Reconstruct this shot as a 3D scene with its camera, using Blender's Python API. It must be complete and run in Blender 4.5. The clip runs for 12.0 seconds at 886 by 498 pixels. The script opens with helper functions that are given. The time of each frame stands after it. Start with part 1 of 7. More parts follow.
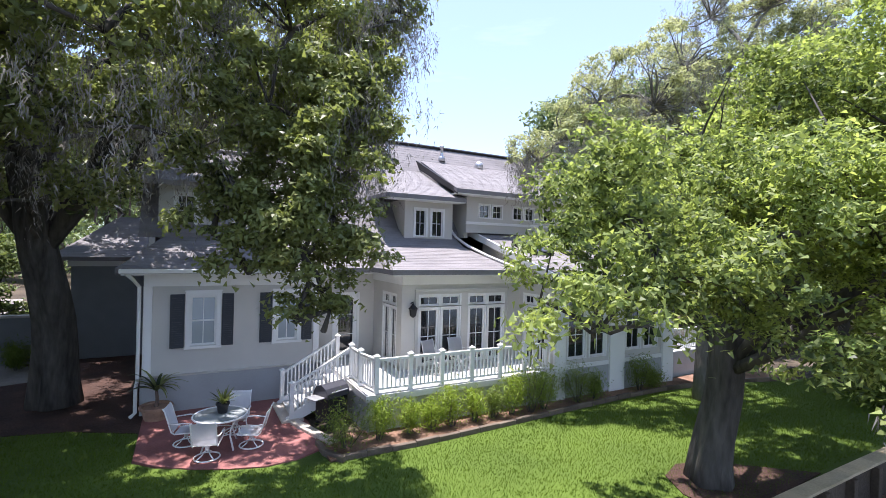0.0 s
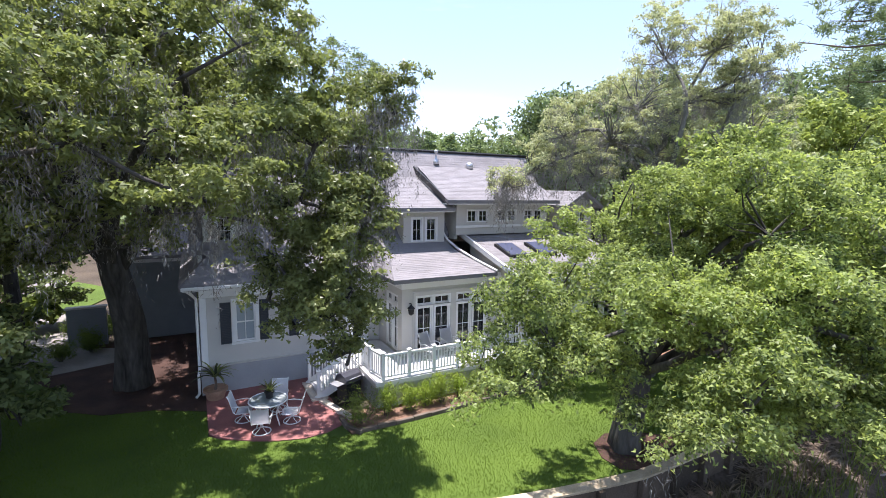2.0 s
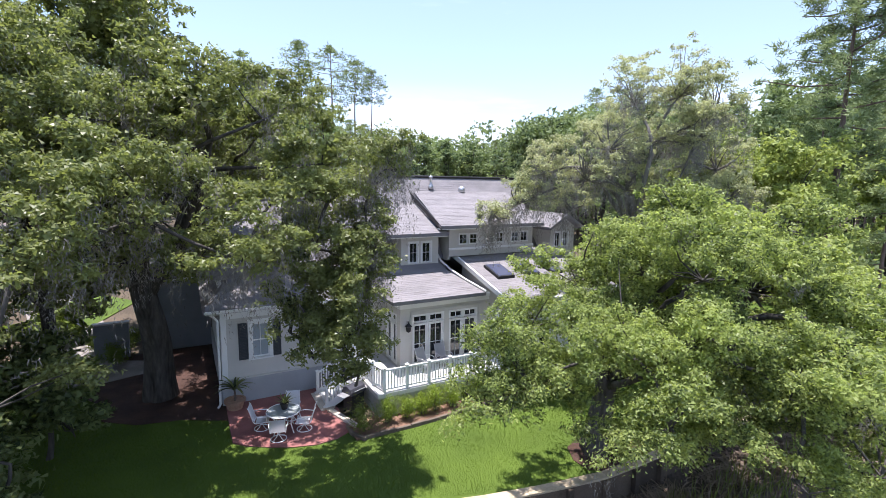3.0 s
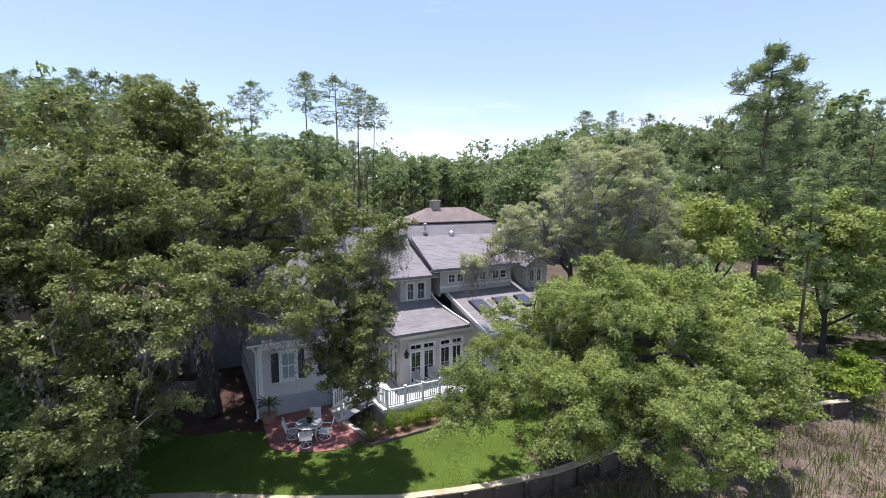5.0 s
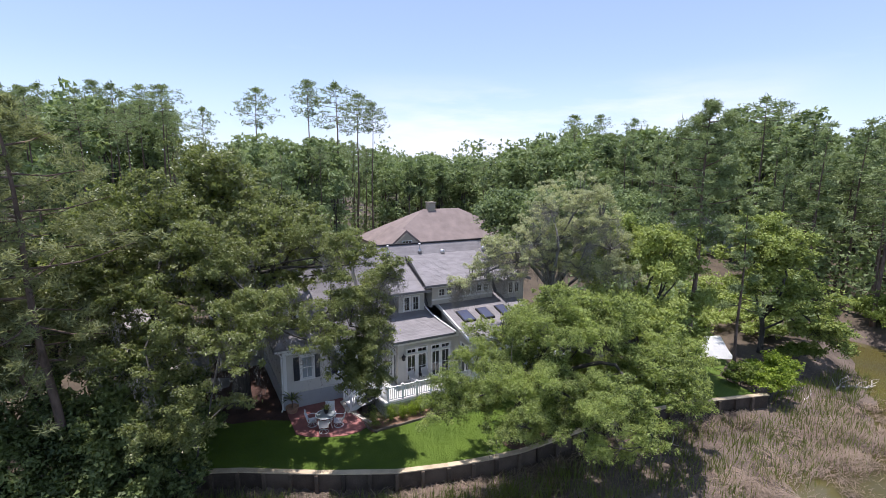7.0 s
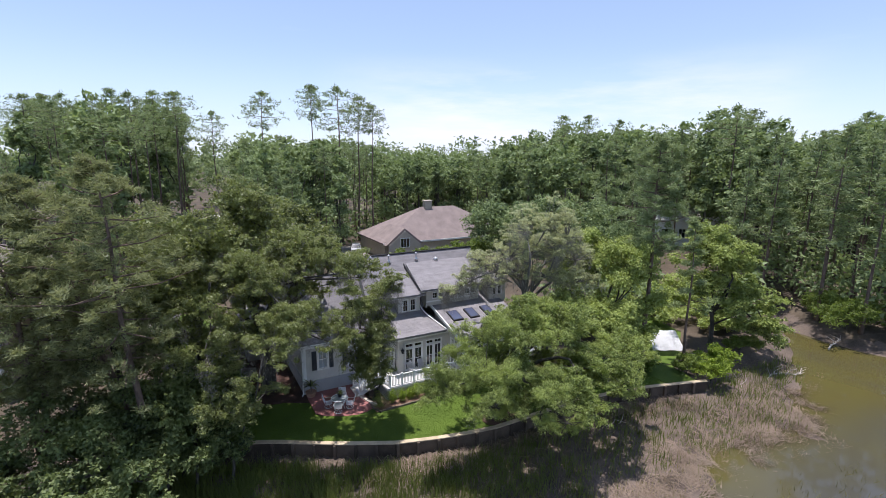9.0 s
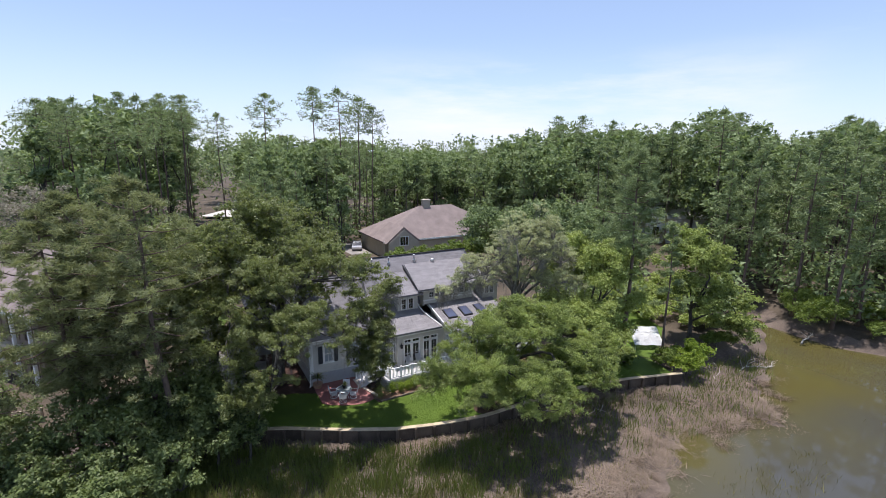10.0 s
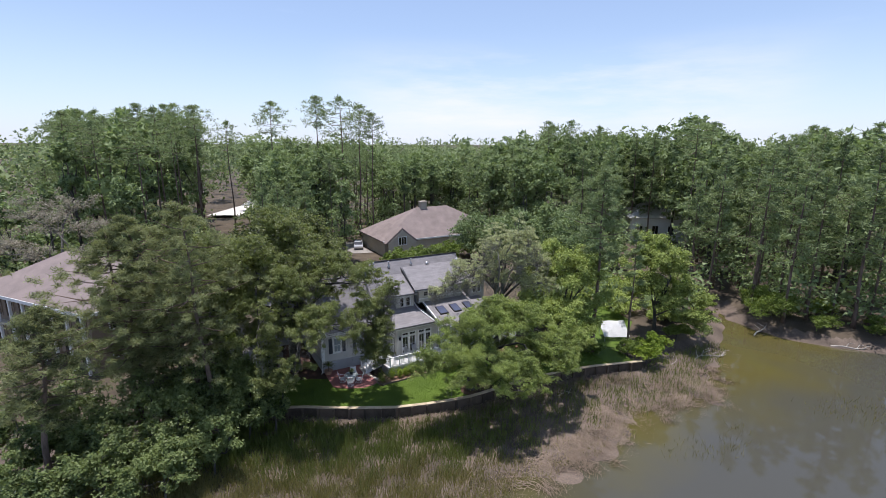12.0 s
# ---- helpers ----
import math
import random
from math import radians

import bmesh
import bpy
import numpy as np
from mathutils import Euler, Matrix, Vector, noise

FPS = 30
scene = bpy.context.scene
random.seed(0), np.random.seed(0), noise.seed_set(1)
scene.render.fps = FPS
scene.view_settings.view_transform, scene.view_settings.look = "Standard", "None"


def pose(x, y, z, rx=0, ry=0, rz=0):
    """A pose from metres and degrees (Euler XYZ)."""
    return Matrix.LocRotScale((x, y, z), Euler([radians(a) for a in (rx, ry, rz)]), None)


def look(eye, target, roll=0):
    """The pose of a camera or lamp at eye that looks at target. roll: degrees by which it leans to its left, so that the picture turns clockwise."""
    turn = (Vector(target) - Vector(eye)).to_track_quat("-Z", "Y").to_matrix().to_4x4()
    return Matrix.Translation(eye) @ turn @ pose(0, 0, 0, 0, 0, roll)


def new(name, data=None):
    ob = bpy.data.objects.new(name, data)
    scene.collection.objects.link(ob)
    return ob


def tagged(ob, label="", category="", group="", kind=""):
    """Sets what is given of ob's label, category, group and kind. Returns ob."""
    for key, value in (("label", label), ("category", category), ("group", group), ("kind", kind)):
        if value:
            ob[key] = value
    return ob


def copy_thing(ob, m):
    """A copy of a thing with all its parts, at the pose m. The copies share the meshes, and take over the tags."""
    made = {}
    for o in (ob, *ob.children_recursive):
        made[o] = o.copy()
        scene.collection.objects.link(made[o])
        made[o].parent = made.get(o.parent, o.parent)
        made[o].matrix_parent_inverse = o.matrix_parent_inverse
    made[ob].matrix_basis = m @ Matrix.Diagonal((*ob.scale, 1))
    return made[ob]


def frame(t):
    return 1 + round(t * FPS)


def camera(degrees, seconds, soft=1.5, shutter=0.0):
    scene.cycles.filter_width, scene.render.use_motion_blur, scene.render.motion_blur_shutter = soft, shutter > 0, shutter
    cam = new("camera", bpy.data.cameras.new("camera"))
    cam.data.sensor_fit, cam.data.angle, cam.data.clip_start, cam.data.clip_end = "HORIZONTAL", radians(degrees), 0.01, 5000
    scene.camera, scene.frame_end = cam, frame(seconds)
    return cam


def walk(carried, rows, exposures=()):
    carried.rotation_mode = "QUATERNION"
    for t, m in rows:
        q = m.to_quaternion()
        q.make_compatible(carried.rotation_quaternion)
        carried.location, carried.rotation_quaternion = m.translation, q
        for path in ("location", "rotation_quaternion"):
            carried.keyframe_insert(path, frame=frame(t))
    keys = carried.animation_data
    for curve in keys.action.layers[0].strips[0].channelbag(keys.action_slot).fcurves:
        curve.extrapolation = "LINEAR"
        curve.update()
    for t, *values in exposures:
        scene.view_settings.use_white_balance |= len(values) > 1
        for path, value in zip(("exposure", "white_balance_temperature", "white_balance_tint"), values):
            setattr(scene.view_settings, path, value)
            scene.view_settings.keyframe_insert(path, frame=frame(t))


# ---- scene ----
cam = camera(86.4, 12.0, soft=0.6)
PATH = [
    (0, (-0.047, 2.634, 4.634), (0.912, 4.39, 4.627), 1.5),
    (0.5, (-0.315, 2.072, 5.343), (0.643, 3.825, 5.26), 1.6),
    (1, (-0.634, 1.431, 6.001), (0.327, 3.179, 5.855), 1.5),
    (1.5, (-0.85, 0.634, 6.534), (0.098, 2.384, 6.338), 1.2),
    (2, (-1.119, -0.154, 7.236), (-0.179, 1.592, 6.975), 1.0),
    (2.5, (-1.507, -0.971, 8.01), (-0.562, 0.769, 7.73), 0.9),
    (3, (-1.93, -1.811, 8.621), (-0.976, -0.075, 8.345), 0.9),
    (3.2, (-2.138, -2.258, 8.836), (-1.184, -0.52, 8.57), 1.0),
    (4.8, (-3.401, -5.533, 11.013), (-2.455, -3.79, 10.757), 0.3),
    (5, (-3.545, -5.946, 11.168), (-2.599, -4.203, 10.912), 0.4),
    (5.5, (-4.029, -6.998, 11.884), (-3.08, -5.258, 11.617), 0.5),
    (6, (-4.551, -8.042, 12.591), (-3.597, -6.306, 12.312), 0.6),
    (6.5, (-4.956, -9.132, 13.372), (-4.005, -7.398, 13.072), 0.5),
    (7, (-5.428, -10.27, 14.026), (-4.477, -8.54, 13.711), 0.5),
    (8.8, (-7.496, -14.482, 16.75), (-6.544, -12.766, 16.366), 0.7),
    (9, (-7.59, -15.075, 16.918), (-6.637, -13.358, 16.538), 0.5),
    (9.5, (-8.119, -16.33, 17.556), (-7.166, -14.615, 17.164), 0.5),
    (10, (-8.65, -17.623, 18.277), (-7.698, -15.912, 17.869), 0.5),
    (10.5, (-9.204, -18.895, 18.936), (-8.252, -17.187, 18.517), 0.5),
    (11, (-9.777, -20.208, 19.582), (-8.825, -18.502, 19.154), 0.5),
    (11.5, (-10.342, -21.55, 20.255), (-9.391, -19.846, 19.818), 0.4),
    (12, (-10.905, -22.964, 20.802), (-9.953, -21.261, 20.362), 0.4),
]
walk(cam, [(t, look(eye, target, roll)) for t, eye, target, roll in PATH], exposures=[(0, 1.2, 6250, 20), (2.5, 1.08, 6250, 20), (5, 0.6, 6250, 20), (7, 0.44, 6250, 20), (9.5, 0.32, 6250, 18), (12, 0.22, 6250, 17)])

# one sky and one sun, nearly overhead and a little behind the house
world = bpy.data.worlds.new("world")
scene.world = world
world.use_nodes = True
SUN_DROP = Vector((0.03, -0.09, -1.0)).normalized()
sun_data = bpy.data.lights.new("sun", "SUN")
sun_data.energy, sun_data.angle, sun_data.color = 5.0, radians(0.6), (1.0, 0.965, 0.90)
sun = new("sun", sun_data)
sun.rotation_mode = "QUATERNION"
sun.rotation_quaternion = SUN_DROP.to_track_quat("-Z", "Y")
sun.location = (-6, 30, 60)


def build_world():
    nt = world.node_tree
    nt.nodes.clear()
    out = nt.nodes.new("ShaderNodeOutputWorld")
    bg = nt.nodes.new("ShaderNodeBackground")
    sky = nt.nodes.new("ShaderNodeTexSky")
    sky.sky_type, sky.sun_disc = "NISHITA", False
    sky.sun_elevation = math.asin(-SUN_DROP.z)
    sky.sun_rotation = math.atan2(-SUN_DROP.x, -SUN_DROP.y)
    sky.air_density, sky.dust_density, sky.ozone_density = 1.0, 0.25, 1.6
    co = nt.nodes.new("ShaderNodeTexCoord")
    mp = nt.nodes.new("ShaderNodeMapping")
    mp.inputs["Scale"].default_value = (1.3, 1.3, 7.0)
    nz = nt.nodes.new("ShaderNodeTexNoise")
    nz.inputs["Scale"].default_value, nz.inputs["Detail"].default_value = 1.6, 7.0
    nz.inputs["Roughness"].default_value = 0.6
    rp = nt.nodes.new("ShaderNodeValToRGB")
    rp.color_ramp.elements[0].position, rp.color_ramp.elements[1].position = 0.42, 0.72
    rp.color_ramp.elements[0].color = (0, 0, 0, 1)
    rp.color_ramp.elements[1].color = (0.38, 0.38, 0.38, 1)
    mix = nt.nodes.new("ShaderNodeMixRGB")
    mix.inputs[2].default_value = (4.7, 5.8, 7.6, 1)
    nt.links.new(co.outputs["Generated"], mp.inputs[0])
    nt.links.new(mp.outputs[0], nz.inputs["Vector"])
    nt.links.new(nz.outputs["Fac"], rp.inputs[0])
    sep = nt.nodes.new("ShaderNodeSeparateXYZ")
    nt.links.new(co.outputs["Generated"], sep.inputs[0])
    low = nt.nodes.new("ShaderNodeMapRange")
    low.interpolation_type = "SMOOTHSTEP"
    low.inputs["From Min"].default_value, low.inputs["From Max"].default_value = 0.22, 0.0
    low.inputs["To Min"].default_value, low.inputs["To Max"].default_value = 0.24, 0.62
    nt.links.new(sep.outputs["Z"], low.inputs["Value"])
    most = nt.nodes.new("ShaderNodeMath")
    most.operation = "MAXIMUM"
    nt.links.new(low.outputs[0], most.inputs[0])
    nt.links.new(rp.outputs[0], most.inputs[1])
    nt.links.new(most.outputs[0], mix.inputs[0])
    nt.links.new(sky.outputs[0], mix.inputs[1])
    # a long soft bank of white cloud low beyond the house
    toward = nt.nodes.new("ShaderNodeVectorMath")
    toward.operation = "DOT_PRODUCT"
    toward.inputs[1].default_value = Vector((0.66, 0.74, 0.10)).normalized()
    nt.links.new(co.outputs["Generated"], toward.inputs[0])
    near = nt.nodes.new("ShaderNodeMapRange")
    near.interpolation_type = "SMOOTHSTEP"
    near.inputs["From Min"].default_value, near.inputs["From Max"].default_value = 0.88, 0.985
    nt.links.new(toward.outputs["Value"], near.inputs["Value"])
    band = nt.nodes.new("ShaderNodeMapRange")
    band.interpolation_type = "SMOOTHSTEP"
    band.inputs["From Min"].default_value, band.inputs["From Max"].default_value = 0.21, 0.10
    nt.links.new(sep.outputs["Z"], band.inputs["Value"])
    wisps = nt.nodes.new("ShaderNodeMapRange")
    wisps.inputs["From Min"].default_value, wisps.inputs["From Max"].default_value = 0.36, 0.62
    nt.links.new(nz.outputs["Fac"], wisps.inputs["Value"])
    bank = nt.nodes.new("ShaderNodeMath")
    bank.operation = "MULTIPLY"
    nt.links.new(near.outputs[0], bank.inputs[0])
    nt.links.new(band.outputs[0], bank.inputs[1])
    full = nt.nodes.new("ShaderNodeMath")
    full.operation = "MULTIPLY"
    nt.links.new(bank.outputs[0], full.inputs[0])
    nt.links.new(wisps.outputs[0], full.inputs[1])
    cloud = nt.nodes.new("ShaderNodeMixRGB")
    cloud.inputs[2].default_value = (6.3, 6.6, 7.7, 1)
    nt.links.new(full.outputs[0], cloud.inputs[0])
    nt.links.new(mix.outputs[0], cloud.inputs[1])
    nt.links.new(cloud.outputs[0], bg.inputs[0])
    bg.inputs[1].default_value = 0.128
    nt.links.new(bg.outputs[0], out.inputs[0])


build_world()

# ---- materials ----


def mat(name, base, rough=0.7, var=0.25, scale=3.0, fine=40.0, bump=0.2, metal=0.0, spec=0.4, hue=None, island=0.0, obj=0.0, stretch=(1, 1, 1)):
    """A surface with stains at one scale and grain at another, in world metres."""
    m = bpy.data.materials.new(name)
    m.use_nodes = True
    nt = m.node_tree
    p = nt.nodes["Principled BSDF"]
    p.inputs["Roughness"].default_value, p.inputs["Metallic"].default_value = rough, metal
    p.inputs["Specular IOR Level"].default_value = spec
    co = nt.nodes.new("ShaderNodeNewGeometry")
    mp = nt.nodes.new("ShaderNodeMapping")
    mp.inputs["Scale"].default_value = stretch
    nt.links.new(co.outputs["Position"], mp.inputs[0])
    a = nt.nodes.new("ShaderNodeTexNoise")
    a.inputs["Scale"].default_value, a.inputs["Detail"].default_value = scale, 5
    b = nt.nodes.new("ShaderNodeTexNoise")
    b.inputs["Scale"].default_value, b.inputs["Detail"].default_value = fine, 3
    nt.links.new(mp.outputs[0], a.inputs["Vector"])
    nt.links.new(mp.outputs[0], b.inputs["Vector"])
    add = nt.nodes.new("ShaderNodeMath")
    add.operation = "MULTIPLY_ADD"
    add.inputs[1].default_value = 0.6
    nt.links.new(a.outputs["Fac"], add.inputs[0])
    half = nt.nodes.new("ShaderNodeMath")
    half.operation = "MULTIPLY"
    half.inputs[1].default_value = 0.4
    nt.links.new(b.outputs["Fac"], half.inputs[0])
    nt.links.new(half.outputs[0], add.inputs[2])
    last = add.outputs[0]
    for amount, node, socket in ((island, "ShaderNodeNewGeometry", "Random Per Island"), (obj, "ShaderNodeObjectInfo", "Random")):
        if amount:
            src = nt.nodes.new(node)
            k = nt.nodes.new("ShaderNodeMath")
            k.operation = "MULTIPLY_ADD"
            k.inputs[1].default_value = amount
            nt.links.new(src.outputs[socket], k.inputs[0])
            nt.links.new(last, k.inputs[2])
            off = nt.nodes.new("ShaderNodeMath")
            off.operation = "SUBTRACT"
            off.inputs[1].default_value = amount / 2
            nt.links.new(k.outputs[0], off.inputs[0])
            last = off.outputs[0]
    rp = nt.nodes.new("ShaderNodeValToRGB")
    lo = [c * (1 - var) for c in base]
    hi = [min(1, c * (1 + var)) for c in (hue or base)]
    rp.color_ramp.elements[0].position, rp.color_ramp.elements[1].position = 0.3, 0.7
    rp.color_ramp.elements[0].color, rp.color_ramp.elements[1].color = (*lo, 1), (*hi, 1)
    nt.links.new(last, rp.inputs[0])
    nt.links.new(rp.outputs[0], p.inputs["Base Color"])
    if bump:
        bp = nt.nodes.new("ShaderNodeBump")
        bp.inputs["Strength"].default_value, bp.inputs["Distance"].default_value = bump, 0.03
        nt.links.new(b.outputs["Fac"], bp.inputs["Height"])
        nt.links.new(bp.outputs[0], p.inputs["Normal"])
    return m


def leaf_mat(name, dark, light, through_light, amount=0.45, rough=0.5, spec=0.25):
    """Leaves: each one its own green, some light passing through."""
    m = bpy.data.materials.new(name)
    m.use_nodes = True
    nt = m.node_tree
    p = nt.nodes["Principled BSDF"]
    p.inputs["Roughness"].default_value = rough
    p.inputs["Specular IOR Level"].default_value = spec
    out = nt.nodes["Material Output"]
    geo = nt.nodes.new("ShaderNodeNewGeometry")
    nz = nt.nodes.new("ShaderNodeTexNoise")
    nz.inputs["Scale"].default_value, nz.inputs["Detail"].default_value = 0.55, 3
    nt.links.new(geo.outputs["Position"], nz.inputs["Vector"])
    inf = nt.nodes.new("ShaderNodeObjectInfo")
    s = nt.nodes.new("ShaderNodeMath")
    s.operation = "MULTIPLY_ADD"
    s.inputs[1].default_value = 0.7
    nt.links.new(geo.outputs["Random Per Island"], s.inputs[0])
    s1 = nt.nodes.new("ShaderNodeMath")
    s1.operation = "MULTIPLY_ADD"
    s1.inputs[1].default_value = 0.3
    nt.links.new(inf.outputs["Random"], s1.inputs[0])
    nt.links.new(nz.outputs["Fac"], s1.inputs[2])
    nt.links.new(s1.outputs[0], s.inputs[2])
    rp = nt.nodes.new("ShaderNodeValToRGB")
    rp.color_ramp.elements[0].position, rp.color_ramp.elements[1].position = 0.5, 1.2
    rp.color_ramp.elements[0].color, rp.color_ramp.elements[1].color = (*dark, 1), (*light, 1)
    nt.links.new(s.outputs[0], rp.inputs[0])
    nt.links.new(rp.outputs[0], p.inputs["Base Color"])
    tr = nt.nodes.new("ShaderNodeBsdfTranslucent")
    mul = nt.nodes.new("ShaderNodeMixRGB")
    mul.blend_type = "MULTIPLY"
    mul.inputs[0].default_value = 1.0
    mul.inputs[2].default_value = (*through_light, 1)
    nt.links.new(rp.outputs[0], mul.inputs[1])
    nt.links.new(mul.outputs[0], tr.inputs["Color"])
    mx = nt.nodes.new("ShaderNodeMixShader")
    mx.inputs[0].default_value = amount
    nt.links.new(p.outputs[0], mx.inputs[1])
    nt.links.new(tr.outputs[0], mx.inputs[2])
    nt.links.new(mx.outputs[0], out.inputs["Surface"])
    return m


WALL = mat("wall_paint", (0.52, 0.505, 0.465), 0.75, 0.07, 1.2, 60, 0.08)
FOUND = mat("foundation_paint", (0.36, 0.37, 0.375), 0.8, 0.1, 1.5, 50, 0.15)
TRIM = mat("white_trim", (0.73, 0.73, 0.71), 0.5, 0.05, 2, 60, 0.03)
SHUTTER = mat("shutter_paint", (0.035, 0.04, 0.05), 0.5, 0.2, 3, 60, 0.05)
SHINGLE = mat("shingle", (0.215, 0.203, 0.208), 0.9, 0.24, 1.1, 28, 0.5, obj=0.07, stretch=(1, 2.5, 1))
DARKMETAL = mat("dark_metal", (0.03, 0.03, 0.032), 0.45, 0.2, 6, 80, 0.05, 0.5)
STEEL = mat("vent_metal", (0.55, 0.55, 0.56), 0.4, 0.15, 6, 80, 0.05, 0.7)
DECK = mat("deck_boards", (0.55, 0.54, 0.52), 0.7, 0.1, 2, 40, 0.1, obj=0.2)
BRICK = mat("patio_brick", (0.24, 0.098, 0.088), 0.85, 0.3, 1.5, 25, 0.4, obj=0.4)
STONE = mat("pale_stone", (0.50, 0.44, 0.37), 0.85, 0.25, 2.5, 30, 0.4, obj=0.25)
EDGE = mat("edging_stone", (0.135, 0.105, 0.082), 0.9, 0.35, 3, 30, 0.5, obj=0.3)
STRAW = mat("pine_straw", (0.13, 0.066, 0.043), 0.95, 0.5, 1.2, 25, 1.0, hue=(0.235, 0.14, 0.095))
MULCH = mat("mulch", (0.034, 0.017, 0.013), 0.95, 0.5, 1.0, 22, 1.0, hue=(0.072, 0.038, 0.028))
LAWN = mat("lawn", (0.056, 0.1, 0.008), 0.9, 0.2, 0.5, 30, 0.6, hue=(0.078, 0.124, 0.012))
EARTH = mat("earth", (0.05, 0.037, 0.024), 0.95, 0.5, 0.25, 8, 0.8, hue=(0.085, 0.065, 0.044))
WOOD = mat("timber_wall", (0.088, 0.065, 0.047), 0.9, 0.4, 2.0, 18, 0.5, obj=0.4)
CAP = mat("timber_cap", (0.46, 0.37, 0.25), 0.8, 0.25, 2.0, 20, 0.3, obj=0.3)
BARK = mat("bark", (0.042, 0.037, 0.032), 0.95, 0.55, 3.0, 11, 1.0, hue=(0.08, 0.073, 0.064), stretch=(1, 1, 0.22))
PALEBARK = mat("pale_bark", (0.15, 0.14, 0.125), 0.95, 0.4, 3.0, 14, 0.8, stretch=(1, 1, 0.3))
PINEBARK = mat("pine_bark", (0.10, 0.075, 0.06), 0.95, 0.45, 3.0, 10, 1.0, hue=(0.17, 0.12, 0.095), stretch=(1, 1, 0.3))
MOSS = leaf_mat("spanish_moss", (0.12, 0.11, 0.098), (0.29, 0.275, 0.25), (0.9, 0.9, 0.85), 0.3, 0.95, 0.1)
PALEMOSS = leaf_mat("pale_moss", (0.2, 0.185, 0.14), (0.36, 0.33, 0.25), (0.9, 0.9, 0.85), 0.3, 0.95, 0.1)
OAKLEAF = leaf_mat("oak_leaf", (0.016, 0.028, 0.015), (0.185, 0.212, 0.074), (1.6, 1.65, 1.1), 0.4, 0.42, 0.4)
OAKLIGHT = leaf_mat("oak_leaf_bright", (0.07, 0.1, 0.037), (0.322, 0.385, 0.13), (1.5, 1.5, 0.95), 0.5, 0.45, 0.28)
FRESHLEAF = leaf_mat("fresh_leaf", (0.075, 0.11, 0.032), (0.31, 0.37, 0.115), (1.4, 1.4, 0.85), 0.36, 0.5, 0.2)
OAKGREY = leaf_mat("oak_leaf_grey", (0.17, 0.19, 0.11), (0.43, 0.45, 0.27), (1.4, 1.4, 1.0), 0.46)
WOODLEAF = leaf_mat("wood_leaf", (0.042, 0.066, 0.035), (0.225, 0.285, 0.135), (1.4, 1.45, 0.9), 0.32, 0.55, 0.15)
THICKETLEAF = leaf_mat("thicket_leaf", (0.034, 0.056, 0.024), (0.175, 0.222, 0.084), (1.4, 1.4, 0.85), 0.36, 0.5, 0.25)
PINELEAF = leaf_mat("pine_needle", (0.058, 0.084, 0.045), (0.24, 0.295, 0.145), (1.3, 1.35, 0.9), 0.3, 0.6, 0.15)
NEARPINE = leaf_mat("pine_needle_near", (0.064, 0.083, 0.042), (0.255, 0.277, 0.135), (1.3, 1.3, 0.9), 0.4, 0.6, 0.2)
SHRUB = leaf_mat("shrub_leaf", (0.05, 0.085, 0.018), (0.17, 0.22, 0.05), (1.4, 1.5, 0.9), 0.4)
BRIGHTSHRUB = leaf_mat("bright_shrub_leaf", (0.09, 0.15, 0.02), (0.24, 0.31, 0.045), (1.3, 1.4, 0.8), 0.4)
GRASS = leaf_mat("grass_blade", (0.056, 0.1, 0.009), (0.1, 0.156, 0.018), (1.25, 1.2, 0.7), 0.35, 0.6, 0.15)
REED = leaf_mat("reed_blade", (0.085, 0.092, 0.034), (0.27, 0.25, 0.1), (1.2, 1.15, 0.8), 0.35, 0.8, 0.1)
GREENREED = leaf_mat("green_reed_blade", (0.045, 0.07, 0.02), (0.17, 0.205, 0.06), (1.2, 1.2, 0.8), 0.35, 0.8, 0.1)
DEADREED = leaf_mat("dead_reed", (0.135, 0.102, 0.077), (0.295, 0.232, 0.178), (1.1, 1.05, 0.9), 0.2, 0.9, 0.1)
WHITEPAINT = mat("white_enamel", (0.78, 0.78, 0.77), 0.4, 0.04, 4, 60, 0.02)
SLING = mat("sling_fabric", (0.66, 0.66, 0.68), 0.8, 0.06, 8, 200, 0.15)
TERRACOTTA = mat("terracotta", (0.36, 0.22, 0.15), 0.85, 0.25, 5, 40, 0.2)
# grey lowered to carry the oak's shade on the rear wall in its colour
DARKENEDGREY = mat("shade_darkened_grey", (0.22, 0.235, 0.25), 0.8, 0.1, 2, 40, 0.1)
TANROOF = mat("brown_shingle", (0.205, 0.165, 0.152), 0.9, 0.25, 0.7, 12, 0.4, island=0.15)
TANWALL = mat("tan_stucco", (0.42, 0.37, 0.30), 0.85, 0.12, 1.0, 25, 0.1)
BROWNSIDING = mat("brown_siding", (0.27, 0.21, 0.16), 0.85, 0.15, 1.0, 25, 0.1)
CONCRETE = mat("concrete", (0.55, 0.52, 0.48), 0.9, 0.15, 1.0, 20, 0.2)
# gravel tone, taken darker to include the dappled shade over the drive
GRAVEL = mat("drive_gravel", (0.20, 0.185, 0.17), 0.95, 0.35, 0.8, 30, 0.5, hue=(0.27, 0.245, 0.22))
CANVAS = mat("white_canvas", (0.82, 0.82, 0.82), 0.6, 0.05, 2, 40, 0.05)
DRIFT = mat("driftwood", (0.42, 0.38, 0.33), 0.9, 0.25, 3, 30, 0.4)


